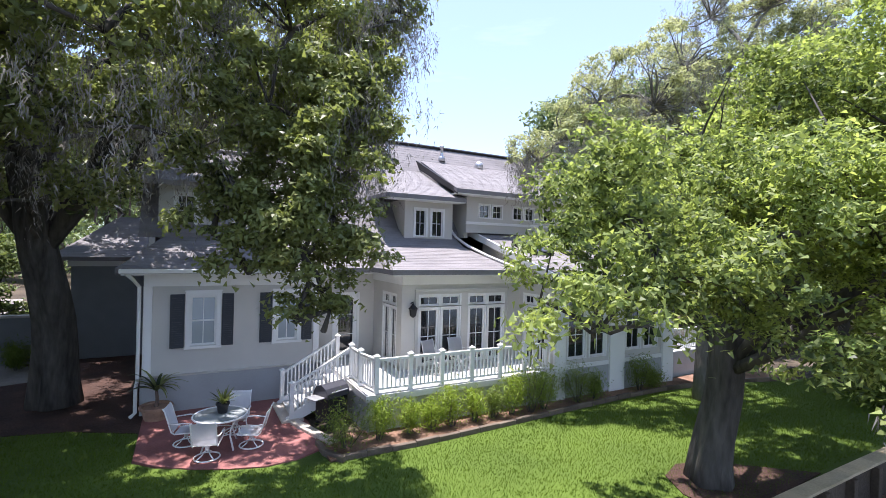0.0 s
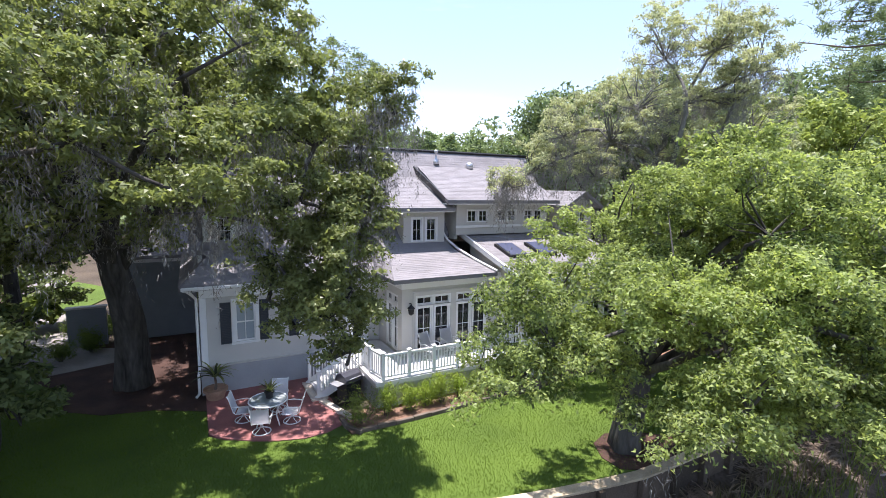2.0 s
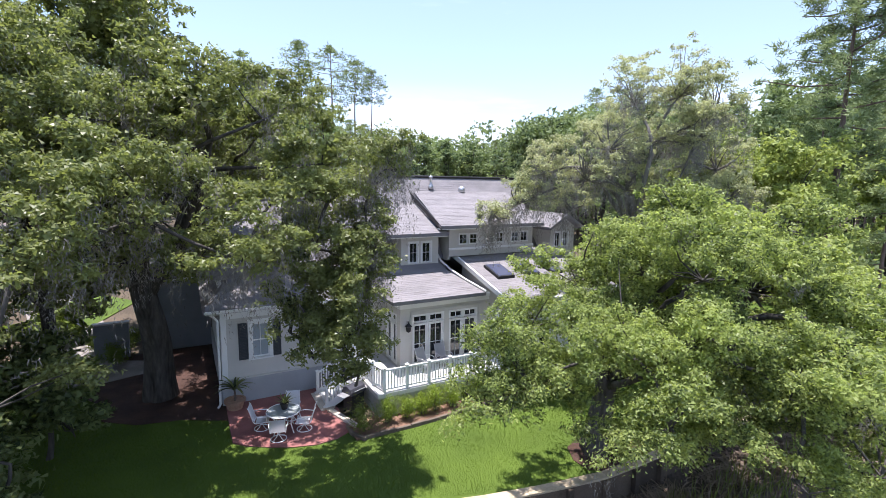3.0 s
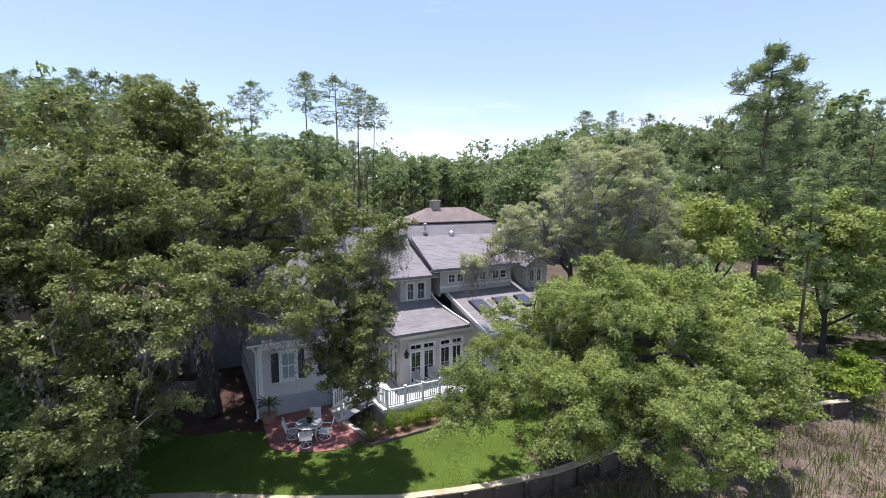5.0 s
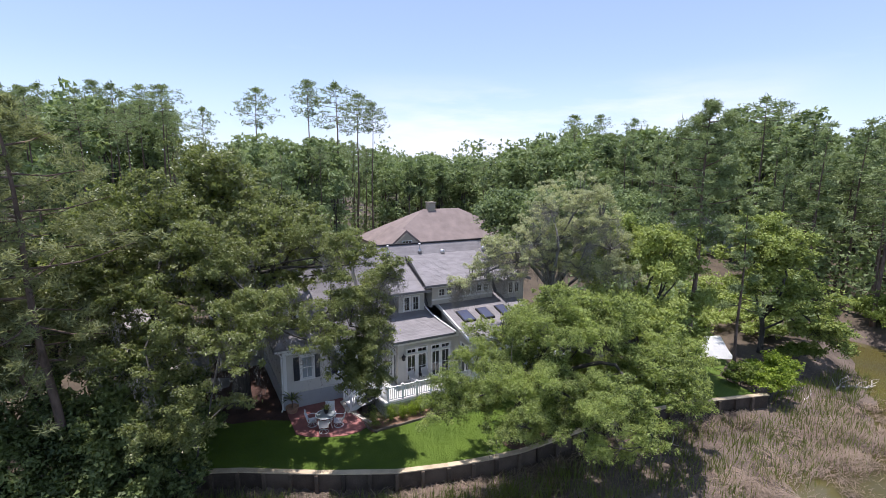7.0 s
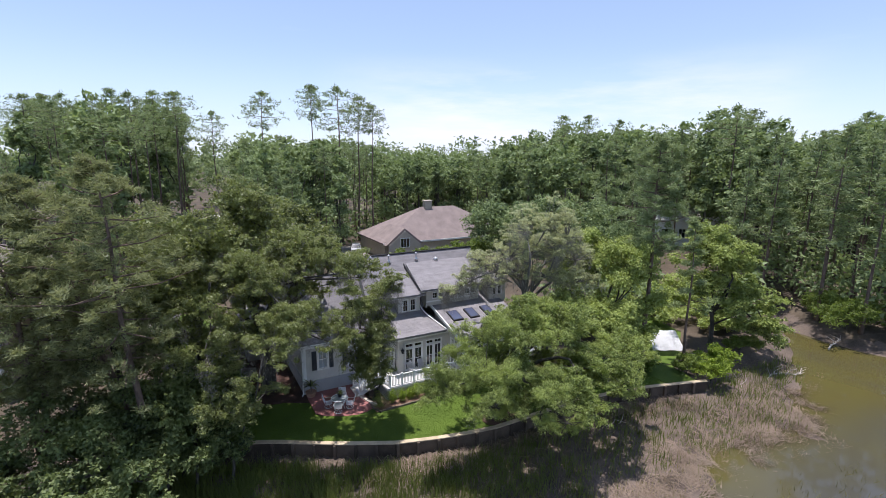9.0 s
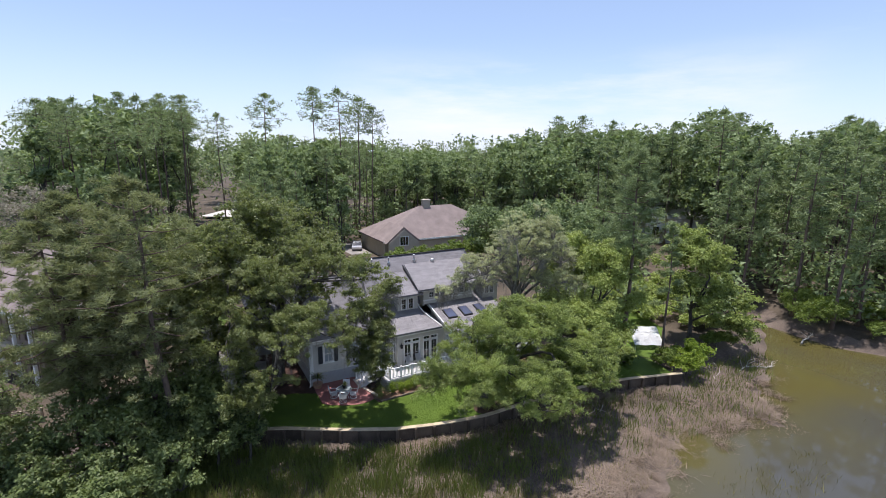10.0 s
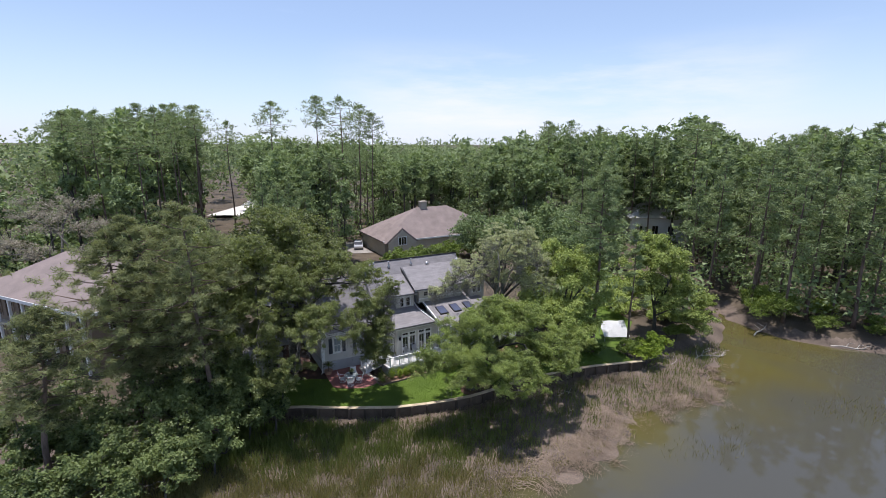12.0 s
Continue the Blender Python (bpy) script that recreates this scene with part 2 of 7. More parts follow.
def glass_mat(name, tint, rough=0.03):
    m = bpy.data.materials.new(name)
    m.use_nodes = True
    p = m.node_tree.nodes["Principled BSDF"]
    p.inputs["Base Color"].default_value = (*tint, 1)
    p.inputs["Roughness"].default_value = rough
    p.inputs["Specular IOR Level"].default_value = 0.9
    nz = m.node_tree.nodes.new("ShaderNodeTexNoise")
    nz.inputs["Scale"].default_value = 1.3
    bp = m.node_tree.nodes.new("ShaderNodeBump")
    bp.inputs["Strength"].default_value, bp.inputs["Distance"].default_value = 0.03, 0.02
    m.node_tree.links.new(nz.outputs["Fac"], bp.inputs["Height"])
    m.node_tree.links.new(bp.outputs[0], p.inputs["Normal"])
    return m


PANE = glass_mat("window_pane", (0.018, 0.02, 0.024))
# pale tint in the pane's own colour, nothing modelled behind it
PALEPANE = glass_mat("pale_pane", (0.30, 0.34, 0.37), 0.05)
SKYPANE = glass_mat("skylight_pane", (0.075, 0.085, 0.135), 0.12)
TABLEGLASS = glass_mat("table_glass", (0.30, 0.33, 0.33), 0.06)


def water_mat():
    m = bpy.data.materials.new("pond_water")
    m.use_nodes = True
    nt = m.node_tree
    p = nt.nodes["Principled BSDF"]
    p.inputs["Roughness"].default_value, p.inputs["IOR"].default_value = 0.04, 1.42
    geo = nt.nodes.new("ShaderNodeNewGeometry")
    a = nt.nodes.new("ShaderNodeTexNoise")
    a.inputs["Scale"].default_value, a.inputs["Detail"].default_value = 0.12, 6
    nt.links.new(geo.outputs["Position"], a.inputs["Vector"])
    sep = nt.nodes.new("ShaderNodeSeparateXYZ")
    nt.links.new(geo.outputs["Position"], sep.inputs[0])
    # base colour greyer towards -y: the sky's reflection painted into the water
    reach = nt.nodes.new("ShaderNodeMapRange")
    reach.inputs["From Min"].default_value, reach.inputs["From Max"].default_value = 0.0, -13.0
    nt.links.new(sep.outputs["Y"], reach.inputs["Value"])
    mixed = nt.nodes.new("ShaderNodeMath")
    mixed.operation = "MULTIPLY_ADD"
    mixed.inputs[1].default_value = 0.9
    nt.links.new(a.outputs["Fac"], mixed.inputs[0])
    nt.links.new(reach.outputs[0], mixed.inputs[2])
    rp = nt.nodes.new("ShaderNodeValToRGB")
    rp.color_ramp.elements[0].position, rp.color_ramp.elements[1].position = 0.45, 1.0
    rp.color_ramp.elements[0].color, rp.color_ramp.elements[1].color = (0.084, 0.072, 0.024, 1), (0.06, 0.058, 0.046, 1)
    nt.links.new(mixed.outputs[0], rp.inputs[0])
    nt.links.new(rp.outputs[0], p.inputs["Base Color"])
    b = nt.nodes.new("ShaderNodeTexNoise")
    b.inputs["Scale"].default_value, b.inputs["Detail"].default_value = 2.2, 4
    nt.links.new(geo.outputs["Position"], b.inputs["Vector"])
    bp = nt.nodes.new("ShaderNodeBump")
    bp.inputs["Strength"].default_value, bp.inputs["Distance"].default_value = 0.03, 0.015
    nt.links.new(b.outputs["Fac"], bp.inputs["Height"])
    nt.links.new(bp.outputs[0], p.inputs["Normal"])
    return m


WATER = water_mat()


def mud_mat():
    """Wet mud with drifted straw over it."""
    return mat("marsh_mud", (0.062, 0.048, 0.036), 0.85, 0.5, 0.45, 9, 0.9, spec=0.25, hue=(0.125, 0.096, 0.076))


MUD = mud_mat()

# ---- mesh helpers ----


def mesh_of(name, verts, faces, material, smooth=False):
    """A mesh from arrays: verts (n, 3), faces a list or an (m, k) array."""
    me = bpy.data.meshes.new(name)
    verts = np.asarray(verts, dtype=np.float32)
    if isinstance(faces, np.ndarray):
        n, k = faces.shape
        me.vertices.add(len(verts))
        me.vertices.foreach_set("co", verts.ravel())
        me.loops.add(n * k)
        me.loops.foreach_set("vertex_index", faces.astype(np.int32).ravel())
        me.polygons.add(n)
        me.polygons.foreach_set("loop_start", np.arange(0, n * k, k, dtype=np.int32))
        me.update(calc_edges=True)
    else:
        me.from_pydata(verts.tolist(), [], faces)
    me.materials.append(material)
    if smooth:
        me.polygons.foreach_set("use_smooth", [True] * len(me.polygons))
    return me


def group_at(name, x, y, z, rz=0.0):
    """An Empty at a thing's base."""
    ob = new(name)
    ob.empty_display_size = 0.2
    ob.location, ob.rotation_euler = (x, y, z), (0, 0, radians(rz))
    return ob


def part_mesh(name, me, parent=None, label=""):
    ob = new(name, me)
    if parent:
        ob.parent = parent
    if label:
        ob["label"] = label
    return ob


def part(name, bm, material, parent=None, label="", smooth=False):
    """Links a bmesh as one mesh object under a thing or a part."""
    me = bpy.data.meshes.new(name)
    bm.to_mesh(me)
    bm.free()
    me.materials.append(material)
    if smooth:
        me.polygons.foreach_set("use_smooth", [True] * len(me.polygons))
    return part_mesh(name, me, parent, label)


def box(bm, x0, x1, y0, y1, z0, z1, bevel=0.0):
    r = bmesh.ops.create_cube(bm, size=1.0, matrix=Matrix.LocRotScale(((x0 + x1) / 2, (y0 + y1) / 2, (z0 + z1) / 2), None, (abs(x1 - x0), abs(y1 - y0), abs(z1 - z0))))
    if bevel:
        edges = list({e for v in r["verts"] for e in v.link_edges})
        bmesh.ops.bevel(bm, geom=edges, offset=bevel, segments=1, affect="EDGES")
    return bm


def boxes(*rows, bevel=0.0):
    bm = bmesh.new()
    for r in rows:
        box(bm, *r, bevel=bevel)
    return bm


def prism(bm, outline, axis, a, b):
    """Extrudes a 2D outline along an axis from a to b."""
    def put(u, v, w):
        return {"x": (w, u, v), "y": (u, w, v), "z": (u, v, w)}[axis]
    lo = [bm.verts.new(put(u, v, a)) for u, v in outline]
    hi = [bm.verts.new(put(u, v, b)) for u, v in outline]
    n = len(outline)
    bm.faces.new(lo)
    bm.faces.new(hi[::-1])
    for i in range(n):
        bm.faces.new((lo[i], hi[i], hi[(i + 1) % n], lo[(i + 1) % n]))
    bmesh.ops.recalc_face_normals(bm, faces=bm.faces[:])
    return bm


def tube(bm, points, radii, sides=8, cap=True):
    """A tapered tube along points."""
    rings = []
    pts = [Vector(p) for p in points]
    if not isinstance(radii, (list, tuple)):
        radii = [radii] * len(pts)
    for i, p in enumerate(pts):
        d = (pts[min(i + 1, len(pts) - 1)] - pts[max(i - 1, 0)]).normalized()
        side = d.orthogonal().normalized() if i == 0 else (rings[-1][1] - d * rings[-1][1].dot(d)).normalized()
        up = d.cross(side)
        rings.append(([bm.verts.new(p + (side * math.cos(2 * math.pi * k / sides) + up * math.sin(2 * math.pi * k / sides)) * radii[i]) for k in range(sides)], side))
    for (a, _), (b, _) in zip(rings, rings[1:]):
        for k in range(sides):
            bm.faces.new((a[k], a[(k + 1) % sides], b[(k + 1) % sides], b[k]))
    if cap:
        bm.faces.new(rings[0][0][::-1])
        bm.faces.new(rings[-1][0])
    return bm


def lathe(bm, profile, sides=20, at=(0, 0, 0)):
    """Turns a profile of (radius, z) round the upright axis."""
    rings = [[bm.verts.new((at[0] + r * math.cos(2 * math.pi * k / sides), at[1] + r * math.sin(2 * math.pi * k / sides), at[2] + z)) for k in range(sides)] for r, z in profile]
    for a, b in zip(rings, rings[1:]):
        for k in range(sides):
            bm.faces.new((a[k], a[(k + 1) % sides], b[(k + 1) % sides], b[k]))
    bm.faces.new(rings[0][::-1])
    bm.faces.new(rings[-1])
    return bm


def ring(bm, centre, radius, thick, sides=20, tilt=None):
    c = Vector(centre)
    pts = [c + Vector((radius * math.cos(2 * math.pi * k / sides), radius * math.sin(2 * math.pi * k / sides), 0)) for k in range(sides + 1)]
    return tube(bm, pts, thick, 6, False)


# ---- plants ----


def leaf_quads(rng, centres, length, width, lift=0.35):
    """One small pointed leaf at every centre: arrays of verts and faces."""
    n = len(centres)
    u = rng.normal(size=(n, 3))
    u[:, 2] -= lift * 0.4
    u /= np.linalg.norm(u, axis=1)[:, None]
    up = rng.normal(size=(n, 3)) * 0.8 + np.array([0, 0, 1.0])
    v = np.cross(up, u)
    v /= np.linalg.norm(v, axis=1)[:, None] + 1e-9
    s = length * rng.uniform(0.6, 1.3, n)[:, None]
    w = width * rng.uniform(0.7, 1.25, n)[:, None] * 0.62
    back = centres - u * s * 0.42
    verts = np.stack([back - v * w, back + v * w, centres + u * s * 0.58], 1).reshape(-1, 3)
    return verts, np.arange(n * 3).reshape(n, 3)


def lobes_of(rng, blobs, many):
    """Breaks each large blob into uneven lobes round its skin."""
    out = []
    for x, y, z, rx, ry, rz in blobs:
        r = np.array([rx, ry, rz])
        mean = r.prod() ** (1 / 3)
        if mean < 0.75:
            out.append((x, y, z, rx, ry, rz))
            continue
        for _ in range(int(np.clip(many * mean, 6, 17))):
            d = rng.normal(size=3)
            d /= np.linalg.norm(d)
            d[2] = max(d[2], -0.5)
            c = np.array([x, y, z]) + d * r * rng.uniform(0.45, 1.0)
            out.append((*c, *((0.5 * r + 0.5 * mean) * rng.uniform(0.2, 0.42))))
    return np.array(out)


def puffs_of(rng, blobs, size, cover=1.0, under=-0.4, many=8):
    """Small tufts of foliage (x, y, z, r) on the skin of the lobes; few of those that other lobes bury."""
    rows, own = [], []
    blobs = lobes_of(rng, blobs, many)
    for i, (x, y, z, rx, ry, rz) in enumerate(blobs):
        mean = (rx * ry * rz) ** (1 / 3)
        s = min(size, 0.7 * mean)
        n = max(5, int(cover * 3.2 * (mean / s) ** 2))
        d = rng.normal(size=(n, 3))
        d /= np.linalg.norm(d, axis=1)[:, None]
        d[:, 2] = np.where(d[:, 2] < under, -d[:, 2], d[:, 2])
        c = np.array([x, y, z]) + d * np.array([rx, ry, rz]) * (rng.uniform(0.15, 1.7, n) ** 0.8)[:, None]
        rows.append(np.concatenate([c, (s * rng.uniform(0.45, 1.4, n))[:, None]], 1))
        own += [i] * n
    p, own = np.concatenate(rows), np.array(own)
    keep = np.zeros(len(p), dtype=bool)
    for i in range(0, len(p), 800):
        q = p[i:i + 800]
        depth = np.sqrt((((q[:, None, :3] - blobs[None, :, :3]) / blobs[None, :, 3:]) ** 2).sum(2))
        depth[np.arange(len(q)), own[i:i + 800]] = 9
        keep[i:i + 800] = (depth.min(1) > 0.6) | (rng.random(len(q)) < 0.16)
    return p[keep]


def puff_leaves(rng, puffs, total, length, width, flat=0.72, quads=True, stray=0.35, coarse=(0, 0, 999)):
    """Leaves that lie like shingles on the upper skin of every tuft, some straying: verts and faces."""
    grow = np.where(np.hypot(puffs[:, 0] - coarse[0], puffs[:, 1] - coarse[1]) > coarse[2], 1.42, 1.0)
    share = puffs[:, 3] ** 2 / grow ** 2
    count = np.maximum(3, np.round(total * share / share.sum())).astype(int)
    own = np.repeat(np.arange(len(puffs)), count)
    n = len(own)
    e = rng.normal(size=(n, 3))
    e /= np.linalg.norm(e, axis=1)[:, None]
    low = (e[:, 2] < -0.25) & (rng.random(n) < 0.75)
    e[low, 2] *= -1
    r = puffs[own, 3] * rng.uniform(0.3, 1.1, n) ** 0.6 * np.where(rng.random(n) < stray, rng.uniform(1.0, 1.8, n), 1.0)
    shape = rng.uniform(0.55, 1.55, (len(puffs), 3)) * np.array([1, 1, flat])
    at = puffs[own, :3] + e * r[:, None] * shape[own]
    nrm = e * 0.55 + np.array([0, 0, 0.4]) + rng.normal(size=(n, 3)) * 0.55
    nrm /= np.linalg.norm(nrm, axis=1)[:, None]
    u = np.cross(nrm, rng.normal(size=(n, 3)))
    u /= np.linalg.norm(u, axis=1)[:, None] + 1e-9
    v = np.cross(nrm, u)
    s = length * (grow[own] * rng.uniform(0.6, 1.35, n))[:, None]
    w = width * (grow[own] * rng.uniform(0.7, 1.3, n))[:, None] * 0.5
    if quads:
        verts = np.stack([at - u * s * 0.5, at - v * w - u * s * 0.06, at + u * s * 0.5 - nrm * s * 0.12, at + v * w - u * s * 0.06], 1).reshape(-1, 3)
        return verts, np.arange(n * 4).reshape(n, 4)
    verts = np.stack([at - u * s * 0.45 - v * w, at - u * s * 0.4 + v * w, at + u * s * 0.6], 1).reshape(-1, 3)
    return verts, np.arange(n * 3).reshape(n, 3)


def spray(rng, centres, per, radius, flat=0.55):
    """Leaf centres round every spray centre."""
    n = len(centres)
    d = rng.normal(size=(n, per, 3)) * 0.5
    size = radius * rng.uniform(0.6, 1.3, (n, 1, 1))
    d *= size * np.array([1, 1, flat])
    return (centres[:, None, :] + d).reshape(-1, 3)


def limbs(bm, rng, base, fork, r0, targets, r1=0.03, sides=7, bendy=0.15, flare=1.35):
    """A trunk from base to fork and limbs from it to the targets."""
    base, fork = Vector(base), Vector(fork)
    pts, rad = [], []
    for i in range(9):
        k = i / 8
        wig = Vector((math.sin(k * 5 + base.x), math.cos(k * 4 + base.y), 0)) * r0 * 0.35 * math.sin(k * math.pi)
        pts.append(base.lerp(fork, k) + wig)
        rad.append(r0 * (1 - 0.35 * k) * (1 + (flare - 1) * max(0, 1 - k * 6)))
    tube(bm, pts, rad, 14)
    if r0 > 0.35:
        for q in range(6):
            a = q * 1.047 + 0.4 * math.sin(q * 5 + base.x)
            k = 0.5 + 0.12 * math.sin(q * 7 + base.y)
            tube(bm, [p + Vector((math.cos(a + 0.05 * i), math.sin(a + 0.05 * i), 0)) * w * 0.62 for i, (p, w) in enumerate(zip(pts, rad))], [w * k for w in rad], 8)
    for t in targets:
        t = Vector(t)
        start = pts[rng.integers(5, 9)]
        length = (t - start).length
        sag = Vector((rng.normal() * bendy, rng.normal() * bendy, abs(rng.normal()) * bendy + 0.12)) * length
        path, radii = [], []
        ra = min(r0 * 0.5, 0.017 * length + 0.025)
        for i in range(8):
            k = i / 7
            path.append(start.lerp(t, k) + sag * math.sin(k * math.pi) * (1 - 0.4 * k) + Vector(rng.normal(size=3)) * 0.013 * length * (0 < i < 7))
            radii.append(ra * (1 - k) + r1 * k)
        tube(bm, path, radii, sides)


def moss_strips(rng, anchors, per=105, length=0.9, spread=0.15):
    """Shaggy hanging beards: short curled slivers along a few strands under each anchor."""
    n = len(anchors)
    strands = 7
    own = np.repeat(np.arange(n), per)
    m = len(own)
    strand = rng.integers(0, strands, m)
    offs = rng.normal(size=(n, strands, 3)) * np.array([spread, spread, 0.12])
    reach = length * rng.uniform(0.3, 1.1, (n, strands)) * rng.uniform(0.5, 1.3, (n, 1))
    k = rng.random(m) ** 1.25
    drop = k * reach[own, strand]
    at = anchors[own] + offs[own, strand] * (1 - 0.45 * k[:, None])
    at[:, 2] -= drop
    sway = 0.05 * (1 - 0.6 * k)[:, None]
    at += rng.normal(size=(m, 3)) * sway + 0.03 * np.sin(drop * 9 + own)[:, None] * np.array([1, 0.6, 0])
    u = rng.normal(size=(m, 3)) * 0.42 + np.array([0, 0, -1.0])
    u /= np.linalg.norm(u, axis=1)[:, None]
    v = np.cross(u, rng.normal(size=(m, 3)))
    v /= np.linalg.norm(v, axis=1)[:, None] + 1e-9
    ln = rng.uniform(0.06, 0.16, m)[:, None]
    w = rng.uniform(0.005, 0.011, m)[:, None]
    verts = np.stack([at - v * w, at + v * w, at + u * ln], 1).reshape(-1, 3)
    return verts, np.arange(m * 3).reshape(m, 3)


def make_tree(name, label, base, fork, r0, blobs, leaf, bark, puff=0.45, cover=1.0, lobes=8, leaf_len=0.12, leaf_w=0.055, leaves=20000, quads=True, flat=0.72, coarse=(0, 0, 999), core=0, core_from=-99, moss=0, moss_len=0.9, moss_low=99, moss_high=-9, seed=1, category="tree", twigs=0, limb_count=99, sides=7, flare=1.35):
    """A tree as trunk with limbs, crown of single leaves in tufts, and moss."""
    rng = np.random.default_rng(seed)
    root = group_at(name, *base)
    tagged(root, label, category)
    o = np.array(base)
    blobs = np.array(blobs, dtype=float)
    puffs = puffs_of(rng, blobs, puff, cover, many=lobes)
    bm = bmesh.new()

    def joint(b):
        return b[:3] - np.array([0, 0, 0.35 * b[5]])
    targets = [tuple(joint(b) - o) for b in blobs[:limb_count]]
    joined = list(blobs[:limb_count])
    for b in blobs[limb_count:]:
        # the rest branch off the nearest that is already borne
        host = joint(min(joined, key=lambda c: ((c[:3] - b[:3]) ** 2).sum()))
        mid = host * 0.45 + joint(b) * 0.55 + rng.normal(size=3) * 0.12 + np.array([0, 0, 0.2])
        tube(bm, [host - o, mid - o, joint(b) - o], [0.05, 0.038, 0.02], 6, False)
        joined.append(b)
    limbs(bm, rng, (0, 0, -0.1), tuple(np.array(fork) - o), r0, targets, sides=sides, flare=flare)
    for i in rng.choice(len(puffs), min(twigs, len(puffs)), replace=False):
        near = joint(blobs[np.argmin(((blobs[:, :3] - puffs[i, :3]) ** 2).sum(1))]) - o
        end = puffs[i, :3] - o
        mid = (near + end) / 2 + rng.normal(size=3) * 0.15
        tube(bm, [near, mid, end], [0.03, 0.02, 0.008], 4, False)
    part("trunk", bm, bark, root, "", True)
    v, f = puff_leaves(rng, puffs, leaves, leaf_len, leaf_w, flat, quads, coarse=coarse)
    part_mesh("crown", mesh_of("crown", v - o, f, leaf), root)
    # oversized leaves added deep in the crown only to block sunlight
    if core:
        big = blobs[(blobs[:, 3] > 1.0) & (blobs[:, 1] > core_from)]
        pick = big[rng.choice(len(big), core, p=big[:, 3] ** 3 / (big[:, 3] ** 3).sum())]
        inner = rng.normal(size=(core, 3))
        inner /= np.linalg.norm(inner, axis=1)[:, None]
        inner = pick[:, :3] + inner * pick[:, 3:] * rng.uniform(0.1, 0.62, core)[:, None]
        v, f = leaf_quads(rng, inner, leaf_len * 2.0, leaf_w * 2.8)
        part_mesh("inner_foliage", mesh_of("inner_foliage", v - o, f, leaf), root)
    if moss:
        low = puffs[(puffs[:, 2] < moss_low) & (puffs[:, 2] > moss_high)]
        pick = low[rng.choice(len(low), min(moss // 2, len(low)), replace=False)]
        hung = pick[:, :3] - pick[:, 3:] * np.array([0, 0, 0.3])
        mass = blobs[(blobs[:, 2] < moss_low) & (blobs[:, 2] > moss_high)]
        mass = mass[rng.integers(0, len(mass), moss // 2)]
        under = mass[:, :3] + mass[:, 3:] * rng.normal(size=(len(mass), 3)) * np.array([0.36, 0.36, 0.25]) - mass[:, 5:] * np.array([0, 0, 0.35])
        v, f = moss_strips(rng, np.concatenate([hung, under]), length=moss_len)
        tagged(part_mesh("hanging_moss", mesh_of("hanging_moss", v - o, f, MOSS), root, "grey hanging tree moss"), kind="stuff")
    return root


def make_pine(name, label, base, height, crown_from, spread, leaf, r0=0.25, tufts=260, per=26, needle=0.3, width=0.035, lean=(0, 0), seed=1, flat=False, category="pine tree"):
    """A pine: one tall stem, level boughs and tufts of needles."""
    rng = np.random.default_rng(seed)
    root = group_at(name, *base)
    tagged(root, label, category)
    bm = bmesh.new()
    stem = [Vector((lean[0] * (k / 10) ** 1.3 + 0.1 * math.sin(k + seed), lean[1] * (k / 10) ** 1.3, -0.1 + height * k / 10)) for k in range(11)]
    tube(bm, stem, [r0 * (1.0 - 0.085 * k) * (1.35 if k == 0 else 1) for k in range(11)], 7)
    centres = []
    boughs = max(14, tufts // 9)
    for i in range(boughs):
        k = crown_from + (1 - crown_from) * (i + rng.random()) / boughs
        j = min(9, int(k * 10))
        at = stem[j].lerp(stem[j + 1], k * 10 - j)
        u = (k - crown_from) / (1 - crown_from)
        reach = spread * (math.sin(math.pi * min(1, 0.18 + 0.8 * u)) if flat else (1 - u) ** 0.75 * 0.92 + 0.12) * rng.uniform(0.55, 1.1)
        ang = i * 2.4 + rng.normal() * 0.3
        rise = rng.uniform(0.0, 0.35) if u > 0.25 else rng.uniform(-0.25, 0.1)
        end = at + Vector((math.cos(ang) * reach, math.sin(ang) * reach, reach * rise))
        mid = at.lerp(end, 0.5) + Vector((0, 0, -0.06 * reach))
        tube(bm, [at, mid, end], [0.06 * r0 / 0.25, 0.04, 0.015], 4, False)
        for _ in range(max(1, tufts // boughs)):
            w = rng.uniform(0.4, 1.08)
            p = at.lerp(end, w) + Vector(rng.normal(size=3)) * (0.2 if flat else 0.12) * reach
            centres.append(p)
    part("trunk", bm, PINEBARK, root, "", True)
    cc = np.array(centres)
    n = len(cc) * per
    c = np.repeat(cc, per, 0)
    u = rng.normal(size=(n, 3))
    u[:, 2] = u[:, 2] * 0.7 + 0.35
    u /= np.linalg.norm(u, axis=1)[:, None]
    v = np.cross(u, rng.normal(size=(n, 3)))
    v /= np.linalg.norm(v, axis=1)[:, None]
    ln = needle * rng.uniform(0.6, 1.3, n)[:, None]
    start = c + rng.normal(size=(n, 3)) * needle * np.array([0.5, 0.5, 0.32])
    verts = np.stack([start + v * width * 0.6, start + u * ln, start - v * width * 0.6], 1).reshape(-1, 3)
    part_mesh("crown", mesh_of("crown", verts, np.arange(n * 3).reshape(n, 3), leaf), root)
    return root

# ---- ground, marsh and water ----
SHORE = [(-160, 60), (-60, 34), (-25, 21), (-12, 15.8), (-4.2, 12.5), (-0.5, 10.3), (2.6, 8.75), (5.3, 7.95), (7.0, 7.6), (8.9, 7.3), (11.6, 7.35), (15.4, 7.4), (19, 7.0), (22.1, 6.4), (26.4, 5.1),
         (28, 6.3), (33, 6.5), (40, 6.6), (45, 9.0), (52, 14), (54, 12.5), (50.6, 8.6), (50.4, 4), (52.5, -1.0), (57, -6), (75, -18), (120, -44), (400, -160)]
WALL_LINE = SHORE[3:15]


